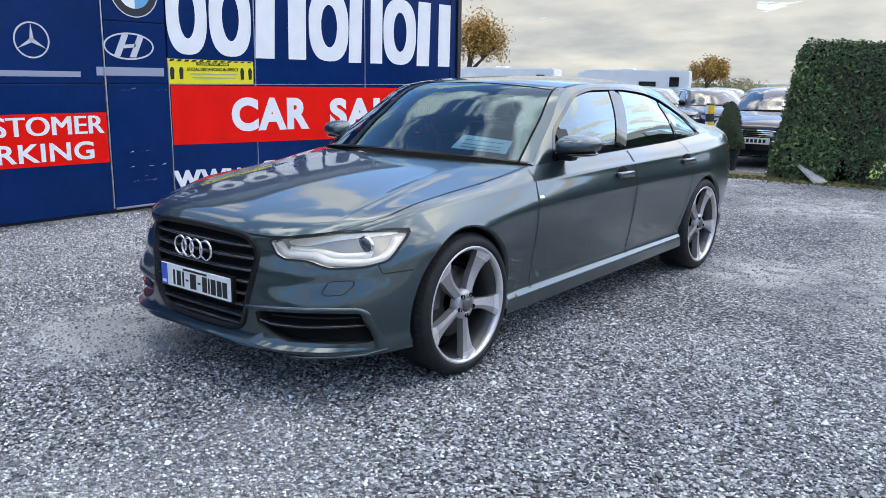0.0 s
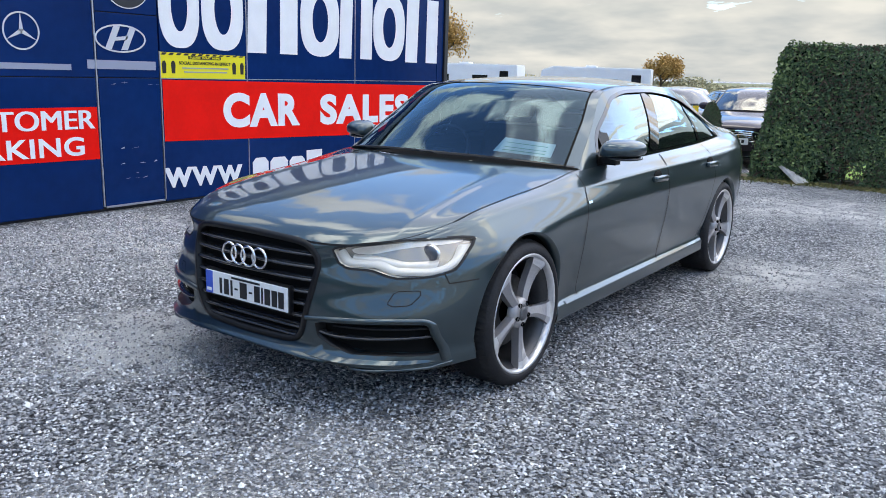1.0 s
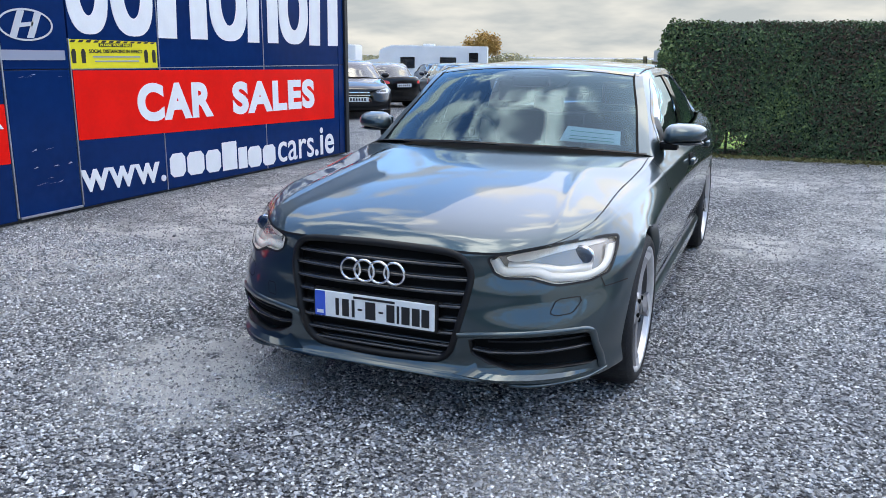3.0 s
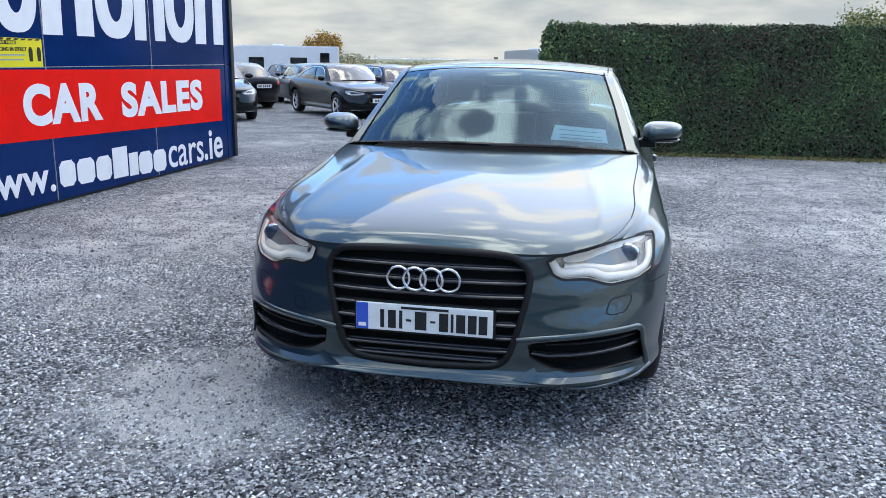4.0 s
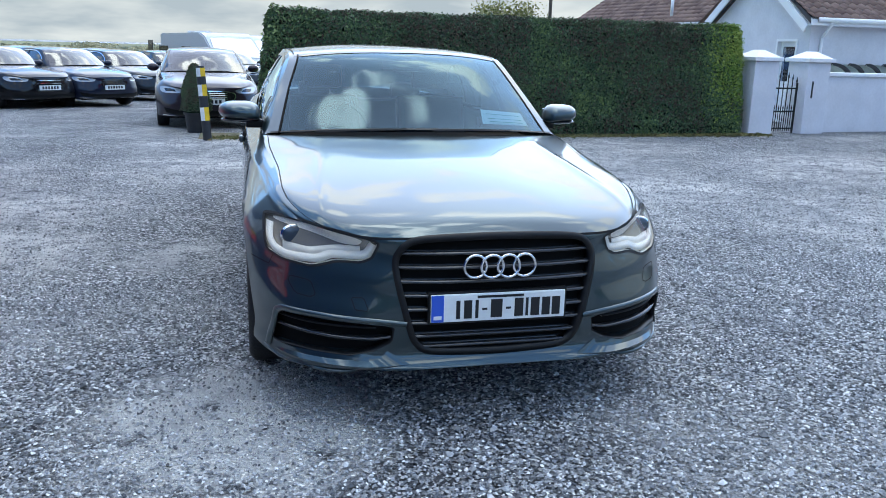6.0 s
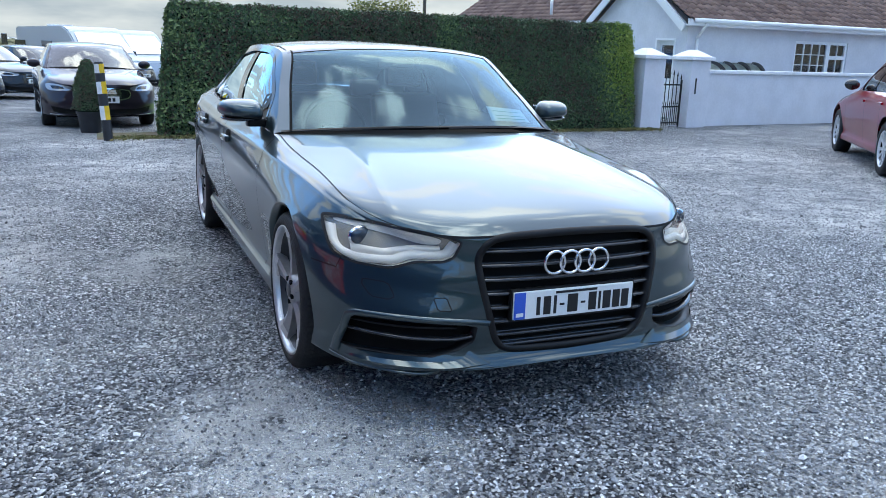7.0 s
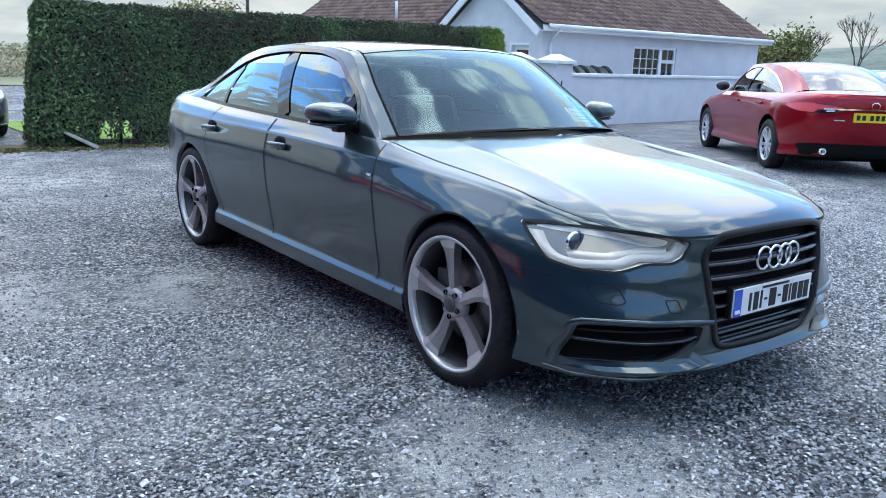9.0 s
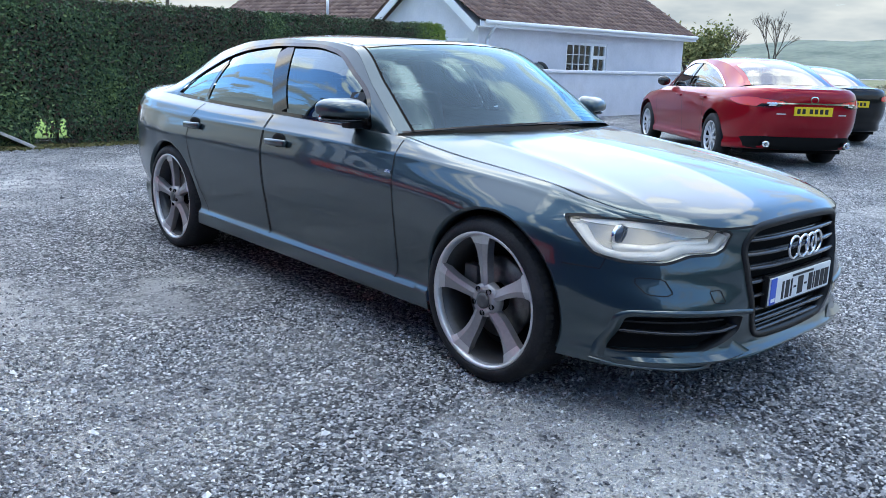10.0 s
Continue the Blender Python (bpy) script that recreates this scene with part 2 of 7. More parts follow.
    dist = node("ShaderNodeTexVoronoi", Scale=74.0, Randomness=1.0)
    dist.feature = 'DISTANCE_TO_EDGE'
    link(mixv.outputs[1], dist.inputs["Vector"])
    dr = node("ShaderNodeMath"); dr.operation = 'MINIMUM'; dr.inputs[1].default_value = 0.35
    link(dist.outputs["Distance"], dr.inputs[0])
    add = node("ShaderNodeMath"); add.operation = 'MULTIPLY_ADD'; add.inputs[1].default_value = 1.6
    link(dr.outputs[0], add.inputs[0]); link(sp.outputs[1], add.inputs[2])
    link(add.outputs[0], bump.inputs["Height"]); link(bump.outputs[0], b.inputs["Normal"])
    b.inputs["Roughness"].default_value = 0.62
    b.inputs["Specular IOR Level"].default_value = 0.25
    return m


GRAVEL = gravel_material()
gx = np.r_[-900, -300, -120, -60, np.arange(-30, 31, 3.0), 60, 120, 300, 900]
gy = np.r_[-400, -100, -30, np.arange(-12, 61, 1.5), 80, 120, 200, 400, 1600]
q = np.stack(np.meshgrid(gx, gy, indexing="ij"), -1).reshape(-1, 2)
gv = np.c_[q, fall(q[:, 1])]
ii, jj = np.meshgrid(np.arange(len(gx) - 1), np.arange(len(gy) - 1), indexing="ij")
aa = (ii * len(gy) + jj).ravel()
gf = np.stack([aa, aa + len(gy), aa + len(gy) + 1, aa + 1], -1)
ground = new("ground", mesh_from("ground", gv, gf, GRAVEL, True))
tagged(ground, "grey crushed-stone forecourt with pale dusty tracks", "ground", kind="structure")
GRASS = material("field_grass", (0.12, 0.15, 0.06), rough=0.9, second=(0.24, 0.21, 0.11), scale=0.08, bump=0.3, bump_scale=4)
fv = []
for x in np.linspace(-500, 500, 21):
    for y in (46, 70, 120, 300, 900):
        fv.append((x, y, float(fall(y)) + .05))
field = new("field", mesh_from("field", fv, [(a * 5 + b, a * 5 + 5 + b, a * 5 + 6 + b, a * 5 + b + 1) for a in range(20) for b in range(4)], GRASS, True))
tagged(field, "dull green autumn pasture behind the car lot", "field", kind="structure")

STONE = material("loose_stone", (0.20, 0.21, 0.225), rough=0.7, vary=0.2, scale=40)
_b = STONE.node_tree.nodes["Principled BSDF"]
_g = STONE.node_tree.nodes.new("ShaderNodeNewGeometry")
_r = STONE.node_tree.nodes.new("ShaderNodeValToRGB")
_r.color_ramp.elements[0].color, _r.color_ramp.elements[1].color = (0.07, 0.073, 0.080, 1), (0.90, 0.90, 0.90, 1)
_k = _r.color_ramp.elements.new(0.8); _k.color = (0.46, 0.465, 0.475, 1)
STONE.node_tree.links.new(_g.outputs["Random Per Island"], _r.inputs[0])
STONE.node_tree.links.new(_r.outputs[0], _b.inputs["Base Color"])


def stones(n, seed):
    """Loose chippings: squashed irregular octahedra strewn over the forecourt."""
    r = np.random.RandomState(seed)
    near = r.rand(n) < .60
    c = np.where(near[:, None], np.c_[r.uniform(-4.3, 4.2, n), -2.9 + 4.2 * r.rand(n) ** 1.25], np.c_[r.uniform(-4.4, 9.5, n), .8 + 9.0 * r.rand(n) ** 1.4])
    s = r.uniform(.0046, .0098, n) * (1 + (r.rand(n) > .988) * 1.0)
    bare = np.minimum(np.hypot(c[:, 0] + .98, c[:, 1] + .74) / .5, np.hypot(c[:, 0] + 1.4, c[:, 1] - 1.9) / .5) + r.normal(0, .25, n) < .9
    s = np.where(bare & (r.rand(n) < .65), s * .45, s)  # the driven-in patches are almost free of loose stone
    base = np.array([(1, 0, 0), (0, 1, 0), (-1, 0, 0), (0, -1, 0), (0, 0, 1), (0, 0, -1)], float)
    v = base[None] * s[:, None, None] * r.uniform(.55, 1.35, (n, 6, 1))
    v[..., 2] *= .75
    a = r.uniform(0, 6.28, n)
    ca, sa = np.cos(a)[:, None], np.sin(a)[:, None]
    x, y = v[..., 0] * ca - v[..., 1] * sa, v[..., 0] * sa + v[..., 1] * ca
    tilt = r.uniform(-.5, .5, (n, 1))
    z = v[..., 2] + tilt * x
    v = np.stack([x + c[:, :1], y + c[:, 1:], z + (s * .42 + fall(c[:, 1]))[:, None]], -1).reshape(-1, 3)
    f = np.array([(0, 1, 4), (1, 2, 4), (2, 3, 4), (3, 0, 4), (1, 0, 5), (2, 1, 5), (3, 2, 5), (0, 3, 5)])
    f = (f[None] + 6 * np.arange(n)[:, None, None]).reshape(-1, 3)
    return v, f


ob = new("loose_chippings", mesh_from("loose_chippings", *stones(215000, 4), STONE))
tagged(ob, "loose grey stone chippings lying on the forecourt", "gravel", kind="stuff")

# ---- signed building ----
W = -4.52
WHITE_VINYL = material("white_vinyl", (0.84, 0.84, 0.85), rough=0.35, vary=0.03, scale=6)
RED_VINYL = material("red_vinyl", (0.95, 0.012, 0.008), spec=0.12, rough=0.32, vary=0.05, scale=4)
YELLOW_VINYL = material("yellow_vinyl", (0.85, 0.72, 0.02), rough=0.4, vary=0.03, scale=6)
GREY_VINYL = material("grey_vinyl", (0.30, 0.33, 0.42), rough=0.35)
SILVER_VINYL = material("silver_vinyl", (0.62, 0.64, 0.68), rough=0.3, metal=0.2)
TRIM_DARK = material("dark_trim", (0.015, 0.017, 0.022), rough=0.4, vary=0.2, scale=6)
CLADDING = material("ribbed_cladding", (0.26, 0.28, 0.30), rough=0.4, metal=0.3, vary=0.12, scale=3)
ALU = material("aluminium_edge", (0.45, 0.47, 0.52), rough=0.35, metal=0.8, vary=0.1, scale=10)
SCUFF = material("scuff_mark", (0.40, 0.43, 0.50), rough=0.6)
wall = tagged(boxpart("wall_west", TRIM_DARK, None, -14, -9, .0, W - .035, 6.90, 3.25), "workshop wall behind the sign panels", "wall", kind="structure")
sign = empty("sign_wall", "navy sign panels with white lettering and red bands on the workshop", "sign")
cols = [(-9.0, -5.2), (-5.2, -1.9), (-1.9, 1.245), (1.275, 1.945), (1.965, 3.085), (3.10, 4.895), (4.91, 6.70), (6.715, 6.86)]
for i, (a, b) in enumerate(cols):
    for z0, z1 in (((.05, 1.280), (1.288, 1.885), (1.893, 2.85)) if i == 3 else ((.03, 1.280), (1.288, 2.85)) if i != 4 else ((.03, 2.85),)):
        boxpart("sign_panel", NAVY, sign, W - .03, a, z0, W, b, z1, .004)
for z0, z1 in ((.02, 2.85),):
    boxpart("corner_post", TRIM_DARK, sign, W - .12, 6.865, z0, W + .03, 6.95, 3.0, .008, "dark corner post")
boxpart("door_jamb", ALU, sign, W - .01, 1.247, .05, W + .010, 1.262, 2.85, .002)
boxpart("door_jamb", ALU, sign, W - .01, 1.950, .05, W + .008, 1.962, 1.55, .002)
boxpart("door_sill", ALU, sign, W - .01, 1.275, .035, W + .012, 1.945, .055, .002)
boxpart("panel_joint", ALU, sign, W - .01, 3.087, .03, W + .003, 3.098, 2.85)
boxpart("panel_joint", ALU, sign, W - .01, 4.897, .03, W + .0025, 4.908, 2.85)
boxpart("panel_joint", ALU, sign, W - .01, 1.96, 1.279, W + .003, 6.70, 1.287)
# ribbed cladding over the panels
n = 190
ys = np.linspace(-9, 6.92, n * 4 + 1)
prof = np.tile([0, 0, .03, .03], n + 1)[:len(ys)]
cv = np.concatenate([np.c_[W - .01 + prof, ys, np.full(len(ys), 2.87)], np.c_[W - .01 + prof, ys, np.full(len(ys), 3.3)]])
sheet_f = np.stack([np.arange(len(ys) - 1), np.arange(1, len(ys)), np.arange(1, len(ys)) + len(ys), np.arange(len(ys) - 1) + len(ys)], -1)
ob = new("cladding", mesh_from("cladding", cv, sheet_f, CLADDING)); ob.parent = wall
boxpart("eaves_gutter", TRIM_DARK, wall, W - .15, -9, 3.28, W + .10, 6.95, 3.40, .02)


def plate_shape(name, outline, mat, parent=sign, x=W + .002, thick=.003, label="", holes=()):
    """A flat shape on the sign wall from its (y, z) outline."""
    bm = bmesh.new()
    vs = [bm.verts.new((x, a, b)) for a, b in outline]
    f = bm.faces.new(vs)
    f.normal_update()
    if f.normal.x < 0:
        f.normal_flip()
    r = bmesh.ops.extrude_face_region(bm, geom=[f])
    for v in r["geom"]:
        if isinstance(v, bmesh.types.BMVert):
            v.co.x += thick
    bmesh.ops.recalc_face_normals(bm, faces=bm.faces)
    return bm_part(name, bm, mat, parent, label)


def ring_shape(name, cy, cz, ry, rz, w, mat, x=W + .002, n=48, parent=sign):
    a = np.linspace(0, 2 * math.pi, n, endpoint=False)
    o, i = np.c_[np.full(n, x), cy + ry * np.cos(a), cz + rz * np.sin(a)], np.c_[np.full(n, x), cy + (ry - w) * np.cos(a), cz + (rz - w) * np.sin(a)]
    o2, i2 = o + [.004, 0, 0], i + [.004, 0, 0]
    k, j = np.arange(n), (np.arange(n) + 1) % n
    f = np.concatenate([np.stack([k + 2 * n, j + 2 * n, j + 3 * n, k + 3 * n], -1), np.stack([k, j, j + 2 * n, k + 2 * n], -1), np.stack([k + n, k + 3 * n, j + 3 * n, j + n], -1)])
    ob = new(name, mesh_from(name, np.concatenate([o, i, o2, i2]), f, mat))
    ob.parent = parent
    return ob


def lettering(text, y0, y1, z0, z1, mat, x=W + .003, weight=.03, drop=0.0, parent=sign, name="lettering", shear=0.0):
    """Flat letters that fill a box on the sign wall; drop: how far the line sinks towards its end."""
    cu = bpy.data.curves.new(name, 'FONT')
    cu.body, cu.size, cu.offset, cu.extrude, cu.space_character, cu.resolution_u = text, 1.0, weight, .002, 1.0 + weight * 2.6, 6
    tmp = bpy.data.objects.new("tmp", cu)
    scene.collection.objects.link(tmp)
    me = bpy.data.meshes.new_from_object(tmp.evaluated_get(bpy.context.evaluated_depsgraph_get()))
    bpy.data.objects.remove(tmp)
    co = np.empty(len(me.vertices) * 3)
    me.vertices.foreach_get("co", co)
    co = co.reshape(-1, 3)
    lo, hi = co.min(0), co.max(0)
    u, v = (co[:, 0] - lo[0]) / (hi[0] - lo[0]), (co[:, 1] - lo[1]) / (hi[1] - lo[1])
    out = np.c_[x + co[:, 2], y0 + (y1 - y0) * u + shear * (v - .5), z0 + (z1 - z0) * v - drop * u]
    me.vertices.foreach_set("co", out.ravel())
    me.materials.clear()
    me.materials.append(mat)
    me.update()
    ob = new(name, me)
    ob.parent = parent
    return ob


plate_shape("red_band", [(1.975, .648), (6.56, .545), (6.56, 1.225), (1.975, 1.272)], RED_VINYL, label="red vinyl band")
plate_shape("red_band", [(-.42, .535), (1.238, .520), (1.238, 1.012), (-.42, 1.012)], RED_VINYL, label="red vinyl band")
lettering("CAR", 2.735, 3.90, .755, 1.140, WHITE_VINYL, W + .006, .05, .015)
lettering("SALES", 4.25, 6.035, .735, 1.115, WHITE_VINYL, W + .006, .05, .012)
for k in (0, 1):  # heavy strokes: two layers, slightly shifted
    lettering("CUSTOMER", -.24 + .014 * k, 1.193 + .014 * k, .810, .985, WHITE_VINYL, W + .006 + .0012 * k, 0.0)
lettering("PARKING", -.20, 1.085, .565, .740, WHITE_VINYL, W + .006, .022)
lettering("www.", 1.945, 3.07, .165, .375, WHITE_VINYL, W + .004, .02, .04)
lettering("cars", 5.13, 5.99, .075, .335, WHITE_VINYL, W + .004, .005, .01)
lettering(".ie", 6.02, 6.53, .065, .445, WHITE_VINYL, W + .004, .018, .01)
# the firm's name as plain upright shapes
for a, b, kind in ((1.965, 2.46, 0), (2.49, 3.05, 0), (3.10, 3.87, 2), (3.925, 4.60, 0), (4.60, 5.23, 2), (5.26, 5.93, 0), (5.95, 6.70, 2)):
    sk = .035
    z0, z1 = 1.59 - .012 * (a - 1.96), 2.42
    m = (a + b) / 2
    if kind == 0:
        for i in range(1):
            k = 40
            t = np.linspace(0, 2 * math.pi, k, endpoint=False)
            o, inn = np.c_[m + (b - a) / 2 * np.sign(np.cos(t)) * np.abs(np.cos(t)) ** .8, (z0 + z1) / 2 + (z1 - z0) / 2 * np.sign(np.sin(t)) * np.abs(np.sin(t)) ** .75], np.c_[m + (b - a) * .20 * np.cos(t), (z0 + z1) / 2 + (z1 - z0) * .30 * np.sin(t)]
            v = np.concatenate([np.c_[np.full(k, W + .005), o], np.c_[np.full(k, W + .005), inn], np.c_[np.full(k, W - .001), o]])
            j = (np.arange(k) + 1) % k
            ob = new("name_shape", mesh_from("name_shape", v, np.concatenate([np.stack([np.arange(k), j, j + k, np.arange(k) + k], -1), np.stack([np.arange(k) + 2 * k, j + 2 * k, j, np.arange(k)], -1)]), WHITE_VINYL)); ob.parent = sign
    else:
        wd = (b - a) * (.36 if kind == 2 else .40)
        plate_shape("name_shape", [(a, z0), (a + wd, z0), (a + wd + sk, z1), (a + sk, z1)], WHITE_VINYL)
        plate_shape("name_shape", [(b - wd, z0), (b, z0), (b + sk * .4, z1), (b - wd + sk * .4, z1)], WHITE_VINYL)
for i, (a, b) in enumerate(((3.14, 3.38), (3.41, 3.69), (3.72, 3.98), (4.01, 4.28), (4.31, 4.48), (4.50, 4.77), (4.80, 5.07))):
    dz = -.012 * i
    top = .47 if i == 3 else .395
    plate_shape("name_bar", [(a, .145 + dz), (b, .142 + dz), (b, top + dz), (a, top + dz)] if i in (3, 4) else [(a + .05, .145 + dz), (b - .05, .142 + dz), (b, .19 + dz), (b, .345 + dz), (b - .05, .395 + dz), (a + .05, .395 + dz), (a, .345 + dz), (a, .19 + dz)], WHITE_VINYL)
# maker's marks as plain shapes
ring_shape("round_mark", .575, 1.673, .162, .162, .014, SILVER_VINYL)
for k in range(3):
    a = math.pi / 2 + k * 2 * math.pi / 3
    c, s_ = math.cos(a), math.sin(a)
    plate_shape("mark_spoke", [(.575 - s_ * .020, 1.673 + c * .020), (.575 + s_ * .020, 1.673 - c * .020), (.575 + c * .150, 1.673 + s_ * .150)], SILVER_VINYL)
plate_shape("name_bar", [(-.18, 1.352), (1.01, 1.348), (1.01, 1.400), (-.18, 1.405)], GREY_VINYL)
ring_shape("oval_mark", 1.532, 1.652, .272, .132, .016, SILVER_VINYL)
plate_shape("mark_stroke", [(1.36, 1.55), (1.43, 1.55), (1.53, 1.765), (1.46, 1.765)], SILVER_VINYL)
plate_shape("mark_stroke", [(1.53, 1.545), (1.60, 1.545), (1.70, 1.755), (1.63, 1.755)], SILVER_VINYL)
plate_shape("mark_stroke", [(1.47, 1.63), (1.60, 1.645), (1.61, 1.68), (1.48, 1.665)], SILVER_VINYL)
plate_shape("name_bar", [(1.17, 1.365), (1.905, 1.362), (1.905, 1.445), (1.17, 1.448)], GREY_VINYL)
ring_shape("round_mark", 1.62, 2.195, .255, .255, .075, TRIM_DARK)
ring_shape("round_mark", 1.62, 2.195, .262, .262, .010, SILVER_VINYL, W + .003)
t = np.linspace(0, math.pi / 2, 10)
for k in range(4):
    plate_shape("mark_quarter", [(1.62, 2.195)] + [(1.62 + .178 * math.cos(x + k * math.pi / 2), 2.195 + .178 * math.sin(x + k * math.pi / 2)) for x in t], (WHITE_VINYL, PLATE_BLUE_V := bpy.data.materials.get("mark_blue") or material("mark_blue", (0.10, 0.38, 0.62), rough=0.35))[k % 2])
# yellow notice
notice = empty("yellow_notice", "yellow black-bordered notice stuck on the navy panel", "notice")
plate_shape("notice_sheet", [(1.955, 1.288), (3.055, 1.285), (3.06, 1.535), (1.96, 1.545)], YELLOW_VINYL, notice, W + .004)
for k in range(12):
    a = 1.965 + k * .091
    plate_shape("notice_stripe", [(a, 1.518), (a + .05, 1.518), (a + .072, 1.541 - .0008 * k), (a + .022, 1.541 - .0008 * k)], INK_V := bpy.data.materials.get("notice_black") or material("notice_black", (0.012, 0.012, 0.012), rough=0.4), notice, W + .0072)
plate_shape("notice_tab", [(2.30, 1.482), (2.72, 1.482), (2.72, 1.514), (2.30, 1.514)], INK_V, notice, W + .0072)
lettering("PLEASE WAIT HERE", 2.315, 2.705, 1.487, 1.509, YELLOW_VINYL, W + .0115, .02, parent=notice)
lettering("SOCIAL DISTANCING IN EFFECT", 2.18, 2.85, 1.425, 1.458, INK_V, W + .0085, .02, parent=notice)
for k, z in enumerate((1.385, 1.345)):
    plate_shape("notice_bar", [(2.22 + .02 * k, z), (2.82 - .02 * k, z), (2.82 - .02 * k, z + .012), (2.22 + .02 * k, z + .012)], GREY_VINYL, notice, W + .0072)
for y in (2.0, 2.11, 2.90, 3.01):
    plate_shape("notice_symbol", [(y - .02, 1.335), (y + .02, 1.335), (y + .026, 1.43), (y + .012, 1.46), (y - .012, 1.46), (y - .026, 1.43)], INK_V, notice, W + .0072)
for k in range(14):
    r = random.Random(k)
    y, z = r.uniform(1.32, 1.92), r.choice((1.22, 1.24, .35, .45, .6, .3))
    plate_shape("scuff", [(y, z), (y + r.uniform(.03, .12), z + r.uniform(.0, .02)), (y + .05, z + .006)], SCUFF, x=W + .0005, thick=.0006)

# ---- hedge ----


def leaf_material(name, stops, rough=0.5):
    m = material(name, stops[0][1], rough=rough, spec=0.2)
    nt = m.node_tree
    b = nt.nodes["Principled BSDF"]
    gm = nt.nodes.new("ShaderNodeNewGeometry")
    r = nt.nodes.new("ShaderNodeValToRGB")
    for k, (pos, c) in enumerate(stops):
        e = r.color_ramp.elements[k] if k < 2 else r.color_ramp.elements.new(pos)
        e.position, e.color = pos, (*c, 1)
    tc = nt.nodes.new("ShaderNodeTexCoord")
    nz = nt.nodes.new("ShaderNodeTexNoise"); nz.inputs["Scale"].default_value, nz.inputs["Detail"].default_value = 1.1, 3
    nt.links.new(tc.outputs["Object"], nz.inputs["Vector"])
    mx = nt.nodes.new("ShaderNodeMath"); mx.operation = 'MULTIPLY_ADD'; mx.inputs[1].default_value = 0.55
    sub = nt.nodes.new("ShaderNodeMath"); sub.operation = 'MULTIPLY_ADD'; sub.inputs[1].default_value, sub.inputs[2].default_value = 1.2, -0.38
    nt.links.new(nz.outputs["Fac"], sub.inputs[0])
    nt.links.new(gm.outputs["Random Per Island"], mx.inputs[0]); nt.links.new(sub.outputs[0], mx.inputs[2])
    nt.links.new(mx.outputs[0], r.inputs[0]); nt.links.new(r.outputs[0], b.inputs["Base Color"])
    b.inputs["Transmission Weight"].default_value = 0.0
    return m


# Greens raised and blued: a veil of glare is put into the leaf colour.
HEDGE_LEAF = leaf_material("hedge_leaf_mix", [(0.0, (0.026, 0.050, 0.034)), (1.0, (0.22, 0.31, 0.10)), (0.45, (0.055, 0.102, 0.058)), (0.22, (0.105, 0.064, 0.050)), (0.7, (0.090, 0.150, 0.070))], 0.5)


# Sunlight on the hedge's right end is put into these yellow-greens.
HEDGE_SUNLIT = leaf_material("hedge_sunlit_leaf", [(0.0, (0.07, 0.13, 0.03)), (1.0, (0.36, 0.42, 0.10)), (0.5, (0.16, 0.26, 0.05))], 0.55)
HEDGE_IVY = leaf_material("ivy_leaf", [(0.0, (0.03, 0.07, 0.035)), (1.0, (0.26, 0.34, 0.14)), (0.5, (0.09, 0.15, 0.06))], 0.35)


def leaves(points, normals, size, seed, spread=0.6):
    """Small folded leaves (two triangles each) turned about the given outward directions."""
    r = np.random.RandomState(seed)
    n = len(points)
    d = normals + r.normal(0, spread, (n, 3))
    d /= np.linalg.norm(d, axis=1, keepdims=True)
    t = np.cross(d, r.normal(0, 1, (n, 3)))
    t /= np.maximum(np.linalg.norm(t, axis=1, keepdims=True), 1e-6)
    b = np.cross(d, t)
    s = size * r.uniform(.6, 1.35, (n, 1))
    v = np.stack([points - t * s, points + b * s * .55 + d * s * .25, points + t * s, points - b * s * .55 + d * s * .25], 1).reshape(-1, 3)
    k = 4 * np.arange(n)[:, None]
    return v, np.concatenate([k + [0, 1, 2], k + [0, 2, 3]])


